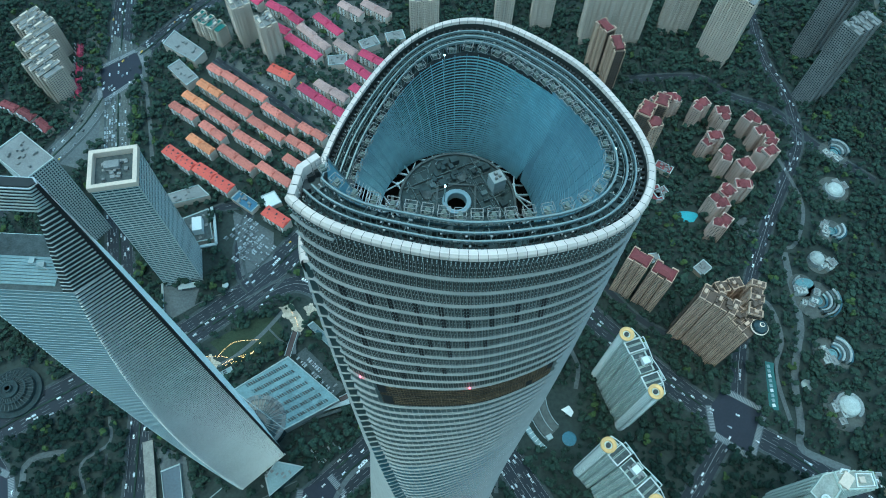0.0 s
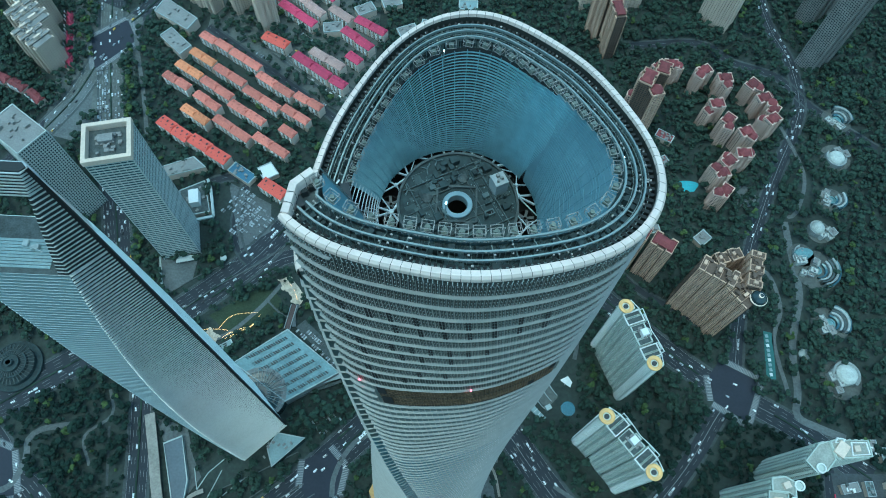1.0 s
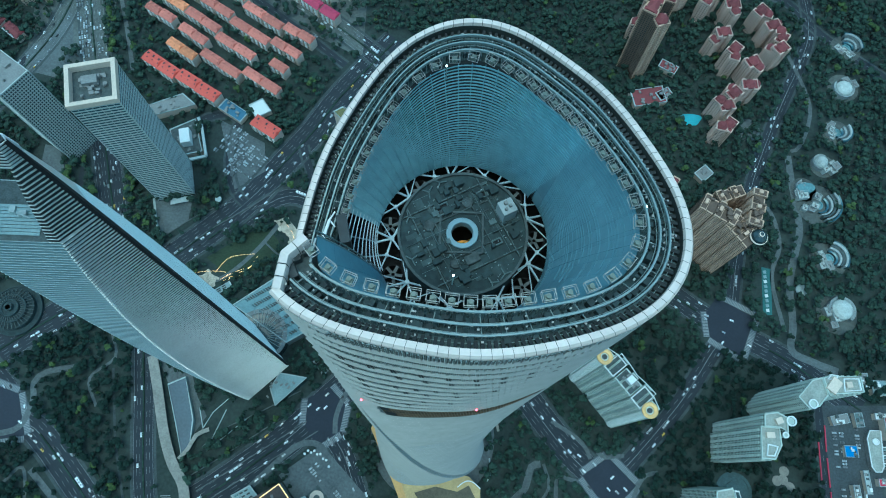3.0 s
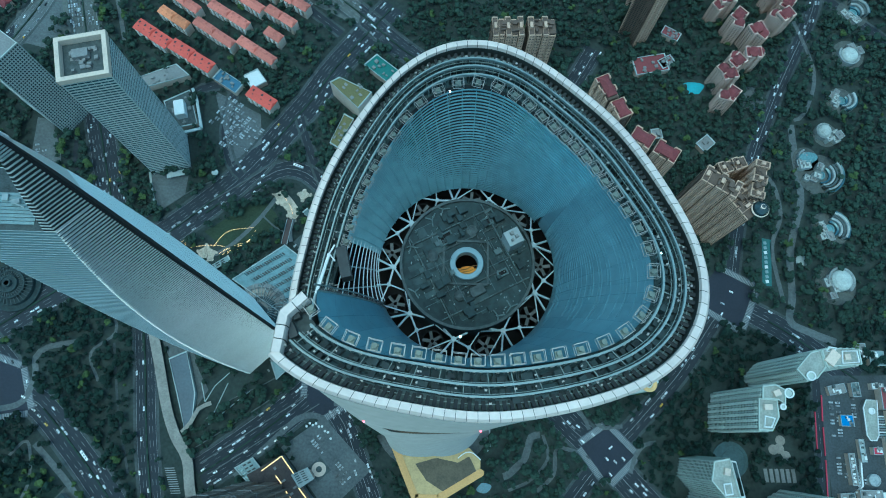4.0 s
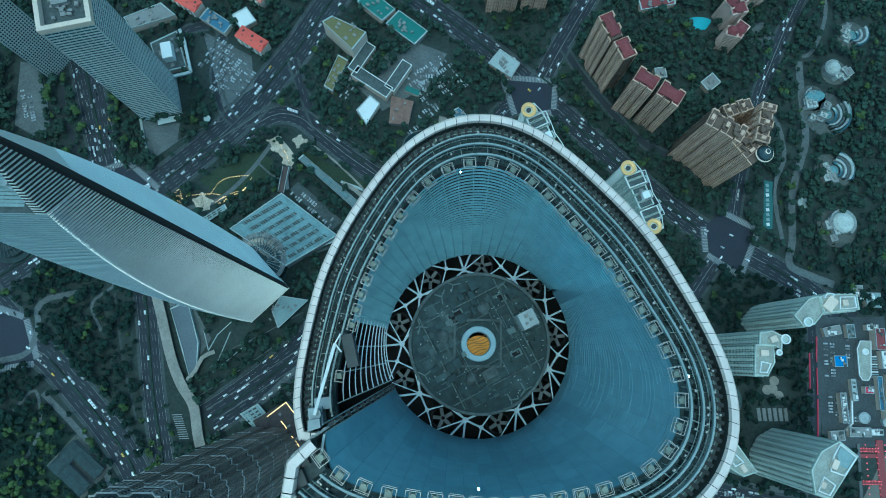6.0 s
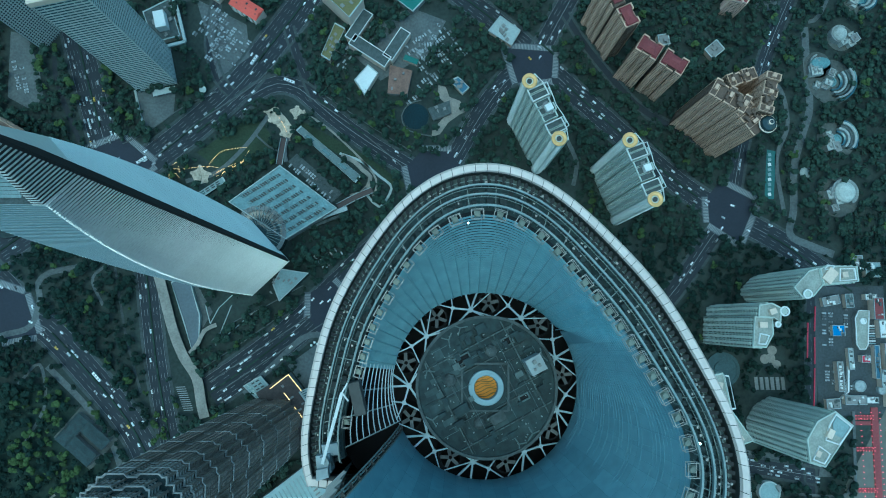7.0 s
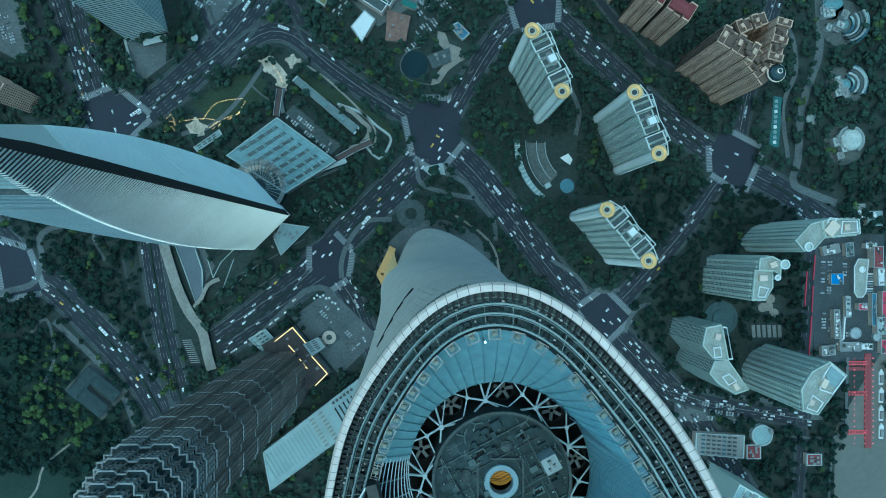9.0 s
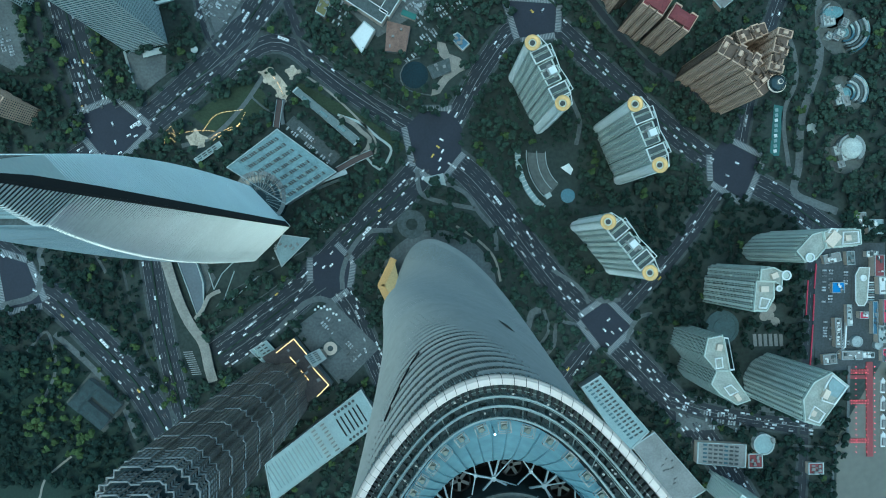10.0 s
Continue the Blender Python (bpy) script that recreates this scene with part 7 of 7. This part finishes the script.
low_building("shed", "small shed with a dull green roof", rect(-27.5, 284, 16, 6, -22), 5, GREEN_ROOF, CREAM, edge=False, units=0)
QUAY_RED = material("quay_red", (0.4, 0.03, 0.07), 0.7)
# added red bars stand for the lane's red lighting
for a, b in (((399.6, 24), (397.5, -2)), ((397.3, -8), (396, -36)), ((395.8, -40), (392.6, -84)), ((391, 10), (388.4, -32))):
    m = Mesh()
    m.beam((*a, 0.9), (*b, 0.9), 1.1, 1.0)
    tagged(part("banner_fence", m, QUAY_RED), "long red strip standing for red light along a lane", "banner", "lane banners")
m = Mesh()
m.beam((373, -167, 0.8), (418, -170, 0.8), 2.4, 1.4)
m.beam((418, -170, 0.8), (412, -260, 0.8), 2.4, 1.4)
m.beam((434, -84, 0.8), (432, -156, 0.8), 3, 1.4)
m.beam((432, -156, 0.8), (418, -170, 0.8), 3, 1.4)
tagged(part("quay_wall", m, PAVING), "pale stone quay wall at the river", "wall", kind="structure")
for k in range(4):
    b = thing("boat", "white river boat moored at the pier", "boat", "moored boats", at=(470, -105 - 19 * k, 0), ang=88)
    m = Mesh()
    hull = [(-8, -2.2), (5, -2.4), (8.5, 0), (5, 2.4), (-8, 2.2)]
    m.prism(hull, 0.2, 1.8)
    part("hull", m, WHITE, b)
    m = Mesh()
    m.box(-2, 0, 1.8, 3.6, 8, 3.2)
    part("cabin", m, GREY, b)
sign = thing("roof_sign", "row of white roof sign bars", "sign")
for k in range(7):
    m = Mesh()
    m.box(419, -38 - 3.6 * k, 7.3, 7.7, 2.4, 2.2)
    part("sign_bar", m, WHITE, sign)
# moving traffic that is too small to tell apart
m = Mesh()
rng = random.Random(5)
for key, (w, lanes, count) in {"a": (34, 8, 50), "b": (30, 7, 80), "c": (36, 8, 24), "d": (22, 5, 14), "e": (26, 6, 60), "g": (15, 4, 30), "h": (30, 6, 22), "i": (22, 6, 12), "j": (32, 8, 150), "k": (26, 6, 40), "r": (22, 6, 50), "s": (16, 4, 30), "f": (18, 4, 16)}.items():
    line = LINES[key]
    for c in range(count):
        i = rng.randrange(len(line) - 1)
        lane = rng.randrange(lanes)
        off = ((lane + 0.5) / lanes - 0.5) * (w - 1.5)
        a, b = Vector(line[i]), Vector(line[i + 1])
        d = (b - a).normalized()
        p = a + (b - a) * rng.random() + Vector((-d.y, d.x)) * off
        if min(math.hypot(p.x - x, p.y - y) for x, y in JOINTS) < 24:
            continue
        ang = math.degrees(math.atan2(d.y, d.x))
        z = 0.35
        m.box(p.x, p.y, z, z + 0.75, 4.5, 1.8, ang)
        m.box(p.x, p.y, z + 0.75, z + 1.25, 2.3, 1.5, ang)
tagged(part("street_traffic", m, material("traffic_paint", (0.36, 0.38, 0.39), 0.3, island=0.85)), "dense evening traffic on the avenues", "cars", kind="stuff")

# gold canopy and terraces at the foot of the twisted tower
gold = thing("gold_podium", "gold framed glass podium at the foot of the tower", "podium")
wing = [(-44, 33), (-57, 6), (-36, -37), (-15, -83), (7, -83), (47, -59), (47, -47), (36, -36), (0, -30), (-36, 0)]
m = Mesh()
m.prism(wing, 0, 19, top=False)
part("glass_wall", m, BLUE_GLASS, gold)
m = Mesh()
m.prism(wing, 18.6, 19)
part("glass_roof", m, material("gold_glazing", (0.36, 0.26, 0.09), 0.35, var=0.25, big=0.1, fine=0.6), gold, "gold tinted glass roof")
for p, q in zip(wing[:5], wing[1:6]):
    m = Mesh()
    m.beam((*p, 19.2), (*q, 19.2), 7.0, 1.2)
    m.prism(circle(*q, 3.5, 20), 18.6, 19.78)
    part("gold_beam", m, OCHRE, gold)
m = Mesh()
m.prism([(-16, -52), (-5, -67), (12, -77), (44, -59), (36, -44), (25, -50), (4, -46)], 19, 19.5)
part("inner_roof", m, material("inner_roof_felt", (0.09, 0.075, 0.045), 0.7, var=0.35, big=0.1, fine=0.6), gold, "brown-olive inner roof")
m = Mesh()
m.rail([(25 + 22 * k / 12, -46 + 6.5 * math.sin(math.pi * k / 12) - k / 12, 20.2) for k in range(13)], 0.9, 1.2)
part("arch_edge", m, WHITE, gold, "white curved roof edge")
for x, y, r in ((4, -98, 9), (52, -74, 7)):
    m = Mesh()
    m.prism([(x + r * math.cos(a) * (1 + 0.2 * math.sin(2 * a)), y + 0.7 * r * math.sin(a)) for a in [i * 0.3 for i in range(21)]], 0, 0.35)
    tagged(part("water_feature", m, BLUE_POND), "blue pool beside the gold podium", "pool")
    stands(x, y, 18, 14)
m = Mesh()
m.grid([[(*q, z) for q in circle(0, 0, r, 60)] for r, z in ((62, 0), (62, 0.5), (54, 0.5), (54, 0.3), (40, 0.3))], True)
tagged(part("tower_terrace", m, PAVING), "round paved terrace at the foot of the tower", "terrace", kind="structure")
m = Mesh()
m.grid([[(*q, z) for q in circle(-26, 68, r, 30)] for r, z in ((15, 0), (15, 1.0), (6, 1.0), (6, 0.2))], True)
tagged(part("round_fountain", m, DECK), "round grey sunken court", "court")

# quay with red lamps
quay = thing("pier", "floating pier with rows of red lamps", "pier")
m = Mesh()
m.box(456, -130, 0, 1.4, 7, 100, 0)
m.box(442, -96, 0, 1.2, 20, 4, 0)
part("pontoon", m, MAROON_ROOF, quay)
m = Mesh()
for k in range(16):
    for x in (441, 452, 461):
        m.box(x, -175 + k * 6, 1.4, 2.2, 0.6, 0.6)
part("pier_lamps", m, PIER_LAMP, quay, kind="stuff")

# ---- traffic ----
def car_mesh(paint):
    body = Mesh()
    side = ((-2.25, 0.35), (2.25, 0.35), (2.3, 0.75), (1.2, 0.92), (-2.2, 0.95))
    n = len(body.v)
    for s in (-0.9, 0.9):
        body.v += [(x, s, z) for x, z in side]
    k = len(side)
    body.f += [tuple(n + i for i in range(k)), tuple(n + k + i for i in reversed(range(k)))]
    for i in range(k):
        j = (i + 1) % k
        body.f.append((n + j, n + i, n + k + i, n + k + j))
    c = part("car", body, paint)
    g = Mesh()
    g.grid([[(x, y, z) for x, y in ((-2 * s - 0.2, -0.82 * s), (1.1 * s, -0.82 * s), (1.1 * s, 0.82 * s), (-2 * s - 0.2, 0.82 * s))] for s, z in ((1, 0.92), (0.78, 1.42))], True)
    part("cabin_glass", g, DARK_GLASS, c)
    r = Mesh()
    r.box(-0.35, 0, 1.41, 1.47, 2.3, 1.26)
    part("car_roof", r, paint, c)
    w = Mesh()
    for x in (-1.4, 1.4):
        for s in (-0.8, 0.8):
            w.beam((x, s - 0.1, 0.33), (x, s + 0.1, 0.33), 0.62)
    part("wheels", w, BLACK, c)
    return c


rng = random.Random(21)
PAINTS = [("white", material("white_car", (0.75, 0.77, 0.78), 0.3)), ("dark", material("dark_car", (0.03, 0.03, 0.035), 0.3)), ("silver", material("silver_car", (0.4, 0.42, 0.43), 0.3, metal=0.5)),
          ("yellow", material("taxi_yellow", (0.6, 0.4, 0.05), 0.3))]
models = [tagged(car_mesh(p), f"{n} saloon car on the street", "car", "cars on the streets") for n, p in PAINTS]
lanes_of = {"a": (34, 8, 50), "ramp": (20, 4, 12), "b": (30, 7, 60), "c": (36, 8, 60), "d": (22, 5, 20), "e": (26, 6, 46), "f": (18, 4, 18), "g": (15, 4, 30), "h": (30, 6, 40), "i": (22, 6, 20), "j": (32, 8, 70), "k": (26, 6, 30)}
used, first = [], {}
CAR_Z = dict(zip(LINES, LEVEL))
for key, (w, lanes, count) in lanes_of.items():
    line = LINES[key]
    for c in range(count):
        i = rng.randrange(len(line) - 1)
        lane = rng.randrange(lanes)
        off = ((lane + 0.5) / lanes - 0.5) * (w - 1.5)
        a, b = Vector(line[i]), Vector(line[i + 1])
        d = (b - a).normalized()
        p = a + (b - a) * rng.random() + Vector((-d.y, d.x)) * off
        if any((p - q).length < 6 for q in used):
            continue
        used.append(p)
        k = rng.choices(range(4), (6, 2, 3, 0.6))[0]
        m4 = pose(p.x, p.y, CAR_Z[key], 0, 0, math.degrees(math.atan2(d.y, d.x)) + (180 if lane >= lanes / 2 else 0))
        if k not in first:
            models[k].matrix_basis = m4
            first[k] = True
        else:
            copy_thing(models[k], m4)
bus = thing("bus", "long white city bus on the street", "bus", "buses on the streets")
m = Mesh()
m.box(0, 0, 0.4, 3.0, 11.5, 2.5)
part("bus_body", m, PAINTS[0][1], bus)
m = Mesh()
m.box(0, 0, 1.4, 2.4, 11.3, 2.56)
part("bus_windows", m, DARK_GLASS, bus)
m = Mesh()
for x in (-3, 0, 3):
    m.box(x, 0, 3.0, 3.2, 1.6, 1.4)
part("roof_unit_work", m, GREY, bus)
spots = [("e", 14), ("e", 22), ("b", 6), ("c", 8), ("a", 20), ("a", 32), ("h", 18), ("ramp", 5), ("e", 30), ("j", 20)]
for n, (key, i) in enumerate(spots):
    line = LINES[key]
    i = min(i, len(line) - 2)
    d = Vector(line[i + 1]) - Vector(line[i])
    d.normalize()
    m4 = pose(line[i][0] - d.y * 4, line[i][1] + d.x * 4, CAR_Z[key] - 0.3, 0, 0, math.degrees(math.atan2(d.y, d.x)))
    if n == 0:
        bus.matrix_basis = m4
    else:
        copy_thing(bus, m4)
# parked cars in the yards
m = Mesh()
for x0, y0, ax, nx, ny in ((-238, 322, -32, 9, 6), (-2, 300, 37, 18, 7), (-98, 290, -33, 8, 4), (-72, 330, -33, 5, 2), (-108, -35, -47, 6, 2), (-160, 470, -33, 6, 2), (-300, 520, -33, 8, 2), (300, -138, -8, 14, 3), (408, 2, 88, 12, 2), (409, -42, 88, 9, 2), (428, 12, 88, 8, 1), (428, -58, 88, 6, 2), (-230, 300, -32, 6, 6), (-127, 155, -40, 19, 2), (-112, 77, 40, 9, 3), (-86, -62, -47, 7, 2), (-222, 302, 58, 12, 5), (-440, 470, 15, 5, 14), (-140, 600, -36, 9, 2), (-190, 580, -36, 12, 1), (-240, 540, -33, 12, 1), (-436, 258, -75, 14, 2), (-26, 250, 40, 8, 2), (-8, 267, 40, 6, 2), (-8, 296, 8, 8, 2), (-16, 306, 5, 14, 3)):
    c, s = math.cos(radians(ax)), math.sin(radians(ax))
    for i in range(nx):
        for j in range(ny):
            if rng.random() < 0.6:
                dx, dy = (i - nx / 2) * 3.0, (j - ny / 2) * 7.0
                x, y = x0 + c * dx - s * dy, y0 + s * dx + c * dy
                m.box(x, y, 0.45, 1.0, 1.8, 4.4, ax)
                m.box(x, y, 1.0, 1.55, 1.5, 2.2, ax)
tagged(part("parked_cars", m, material("parked_paint", (0.23, 0.25, 0.26), 0.35, island=0.85)), "rows of parked cars in the yards", "cars", kind="stuff")

# ---- trees ----
ICO = bmesh.new()
bmesh.ops.create_icosphere(ICO, subdivisions=1, radius=1)
ICO_V = np.array([v.co[:] for v in ICO.verts])
ICO_F = np.array([[v.index for v in f.verts] for f in ICO.faces])
ICO.free()


def grove(name, spots, mat, label, seed, clumps=5):
    """Many trees in one object: a trunk and a crown of clumps for each."""
    r = np.random.default_rng(seed)
    vs, fs, base = [], [], 0
    for x, y, s in spots:
        h = s * r.uniform(0.75, 1.25)
        for k in range(clumps):
            a, q = r.uniform(0, 6.28), s * 0.33 * math.sqrt(r.random())
            size = s * r.uniform(0.17, 0.31)
            v = ICO_V * (1 + r.uniform(-0.28, 0.28, (len(ICO_V), 1))) * np.array([size, size, size * 0.75])
            v = v + np.array([x + q * math.cos(a), y + q * math.sin(a), h * r.uniform(0.55, 0.95)])
            vs.append(v)
            fs.append(ICO_F + base)
            base += len(v)
    me = bpy.data.meshes.new(name)
    me.from_pydata(np.concatenate(vs).tolist(), [], np.concatenate(fs).tolist())
    me.materials.append(mat)
    ob = new(name, me)
    t = Mesh()
    for x, y, s in spots:
        t.prism(circle(x, y, 0.35, 3), 0, s * 0.6, top=False)
    tagged(ob, label, "trees", kind="stuff")
    part("trunks", t, BARK, ob, kind="stuff")


rng = random.Random(77)
spots, bright = [], []
y = -300.0
while y < 780:
    x = -720.0 if y > 330 else -560.0
    while x < 640:
        px, py = x + rng.uniform(-3.4, 3.4), y + rng.uniform(-3.4, 3.4)
        dense = 0.9
        if -350 < px < -90 and 380 < py < 720:
            dense = 0.45
        if px > 520 and py > 300:
            dense = 0.95
        dense *= 0.7 + 0.45 * (noise.noise((px / 45, py / 45, 3.1)) + 0.8)
        if rng.random() < dense and not taken(px, py, 0.9):
            (bright if rng.random() < (0.55 if math.hypot(px + 380, py + 112) < 50 else 0.035) else spots).append((px, py, rng.choice((rng.uniform(4, 7), rng.uniform(6.5, 12), rng.uniform(6.5, 12)))))
        x += 6.7
    y += 6.7
for ax, ay, bx, by in ((-509, 664, -474, 532), (-418, 516, -399, 435)):
    for k in range(16):
        f = k / 15
        bright.append((ax + (bx - ax) * f + rng.uniform(-3, 3), ay + (by - ay) * f + rng.uniform(-3, 3), rng.uniform(6, 10)))
bright += [(x, y, rng.uniform(10, 13)) for x, y in ((-417, 276), (-414, 268), (-384, 252), (-376, 235), (-345, 256), (-342, 245), (-345, 266), (-260, 246), (-331, 223), (-322, 216))]
bright += [(-275 + rng.uniform(-7, 7), -101 + rng.uniform(-16, 16), rng.uniform(5, 9)) for k in range(12)]
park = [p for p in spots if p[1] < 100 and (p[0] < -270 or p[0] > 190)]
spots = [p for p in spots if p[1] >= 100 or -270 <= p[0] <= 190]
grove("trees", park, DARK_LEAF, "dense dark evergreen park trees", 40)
n4 = len(spots) // 4
for k in range(4):
    grove("trees", spots[k * n4:(k + 1) * n4], LEAF, "dense dark green street and park trees", 10 + k)
grove("trees", bright, BRIGHT_LEAF, "scattered yellow-green trees", 30)

# riverside pavilions and quay details
BLUE_CLOTH = material("blue_cloth", (0.03, 0.16, 0.42), 0.7, var=0.2)
hall = thing("boat_house", "long boat shaped riverside house with a white rim", "pavilion")
deck_plan = [(438, 12), (438, -15), (441, -20), (447, -20), (450, -15), (453, 20), (442, 20)]
m = Mesh()
m.prism(deck_plan, 0, 6, top=False)
part("wall", m, GREY, hall)
m = Mesh()
m.prism(deck_plan, 5.7, 6)
part("roof", m, ROOF_SCREED, hall, "grey-green flat roof")
m = Mesh()
m.rail([(*q, 6.5) for q in deck_plan + deck_plan[:1]], 0.9, 1.1)
part("rim", m, WHITE, hall, "white rim")
m = Mesh()
m.grid([[(*q, z) for q in circle(446, 9, r, 20)] for r, z in ((3.4, 6), (3.4, 7.6), (2.4, 7.6), (2.4, 6.3), (0.1, 6.3))], True)
part("round_light", m, WHITE, hall)
for k in range(9):
    m = Mesh()
    m.box(457, 4 - 2.6 * k, 0.2, 3.0, 7, 1.3)
    tagged(part("stall", m, (WHITE, TEAL_ROOF, GREY)[k % 3]), "narrow awning stall on the quay", "stall", "quay stalls")
m = Mesh()
m.rail([(431, -31, 1.6), (429, -64, 1.6), (421, -70, 1.6), (438, -71, 1.6)], 1.6, 2.8)
tagged(part("quay_screen", m, WHITE), "white screen wall round the quay yard", "wall", kind="structure")
for x, y, lx, ly, a, h, mat in ((458.5, 62.5, 15, 15, 0, 8, TEAL_ROOF), (443.5, 70, 10, 15, 0, 7, GREY), (466, 1, 7, 18, 3, 7, WHITE), (447, -30, 9, 7, 0, 6, QUAY_RED), (459, -33, 5, 34, 0, 6, BLUE_ROOF), (470, -34, 6, 40, 0, 7, QUAY_RED), (470, -72, 7, 14, 0, 6, QUAY_RED), (452, -72, 12, 6, 0, 5, WHITE), (456, 34, 12, 6, 0, 6, WHITE), (421, -1, 13, 11, 0, 4, BLUE_CLOTH), (461, 22, 10, 22, 0, 10, MAROON_ROOF), (465, -50, 8, 18, 0, 8, PALE_STONE),
                                (434, -72, 22, 9, 0, 6, GREY), (414, 30, 18, 9, 12, 5, GREY), (419, -48, 6, 30, 2, 7, GREY), (433, 30, 8, 14, 4, 6, ARCADE_ROOF), (411, -76, 14, 10, 5, 5, GREY), (432, -30, 5, 22, 2, 5, PALE_STONE)):
    t = thing("quay_pavilion", "low riverside pavilion with a flat roof", "pavilion", "riverside pavilions", at=(x, y, 0), ang=a)
    m = Mesh()
    m.box(0, 0, 0, h, lx, ly)
    part("wall", m, CREAM, t)
    m = Mesh()
    m.box(0, 0, h, h + 0.3, lx + 0.4, ly + 0.4)
    rf = part("roof", m, mat, t)
    m = Mesh()
    o, n = rect(0, 0, lx + 0.5, ly + 0.5), rect(0, 0, lx - 0.7, ly - 0.7)
    m.grid([[(*q, z) for q in p] for p, z in ((o, h + 0.2), (o, h + 1.1), (n, h + 1.1), (n, h + 0.3))], True)
    part("roof_edge", m, FAN_STONE, t)
    rng = random.Random(int(x))
    for k in range(6):
        m = Mesh()
        m.box(rng.uniform(-0.35, 0.35) * lx, rng.uniform(-0.42, 0.42) * ly, h + 0.3, h + rng.uniform(0.8, 2.0), rng.uniform(1, 3), rng.uniform(1, 4))
        part("roof_unit", m, rng.choice((GREY, WHITE, DECK)), rf)
for x, y, r in ((441, -58, 6.0), (464, -62, 4.6)):
    m = Mesh()
    m.grid([[(*q, z) for q in circle(x, y, rr, 28)] for rr, z in ((r, 0), (r, 4.6), (r - 1.0, 5.0), (r - 1.2, 4.2), (0.2, 4.4))], True)
    tagged(part("round_kiosk", m, FAN_STONE), "small round white kiosk on the quay", "kiosk", "quay kiosks")
for y in (-90, -122, -163):
    m = Mesh()
    m.box(445, y, 0.6, 1.3, 22, 4)
    g = tagged(part("gangway", m, MAROON_ROOF), "narrow gangway with red lamps over the dock", "gangway", "pier gangways")
    m = Mesh()
    for k in range(7):
        for s in (-1.7, 1.7):
            m.box(436 + k * 3, y + s, 1.3, 2.0, 0.5, 0.5)
    part("gangway_lamps", m, PIER_LAMP, g, kind="stuff")

low_building("lobby_roof", "square pale glass lobby roof", [(-192, -60), (-175, -50), (-163, -63), (-178, -73)], 8, TEAL_ROOF, BLUE_GLASS, strips=4)
low_building("entrance_roof", "square glass entrance roof with bright edges", [(-135, -65), (-120, -58), (-113, -68), (-126, -77)], 15, PALE_STONE, BLUE_GLASS, strips=5)

# planters, benches of hedge and lamp posts along the forecourt and avenue footways
hedge = thing("clipped_hedge", "clipped dark green hedge along the footway", "hedge", "avenue hedges")
m = Mesh()
for k in range(6):
    m.box(-7.5 + 3 * k, 0, 0, 1.1 + 0.15 * (k % 2), 3.1, 1.6)
part("leaves", m, LEAF, hedge)
places = [(-196, 236, 34), (-246, 208, 41), (-120, 236, -38), (-84, 208, -34), (-60, 96, 44), (-92, 62, 44), (60, 118, -52), (104, 58, -55), (30, 214, 60), (60, 262, 55), (240, 190, -43), (160, 262, -43), (120, 300, -40), (-330, -40, -50), (-300, 60, -82)]
for n, (x, y, a) in enumerate(places):
    if n == 0:
        hedge.matrix_world = pose(x, y, 0.15, 0, 0, a)
    else:
        copy_thing(hedge, pose(x, y, 0.15, 0, 0, a))

# low red roofed sheds beside the hotel and a round pond in the housing garden
row_house(-504, 553, 98, -74, MAGENTA_ROOF, "long low shop row with a crimson roof", h=6.0, w=8)
for x, y, a in ((-572, 484, -22), (-546, 472, -28), (-520, 456, -35)):
    row_house(x, y, 26, a, MAROON_ROOF, "short row house with a maroon roof", h=9.0, w=12)
m = Mesh()
m.grid([[(*q, z) for q in circle(360, 362, r, 30)] for r, z in ((15, 0), (15, 0.6), (11, 0.6), (11, 0.35), (0.1, 0.35))], True)
tagged(part("round_pond", m, PAVING), "round paved garden ring with a pale rim", "garden bed")
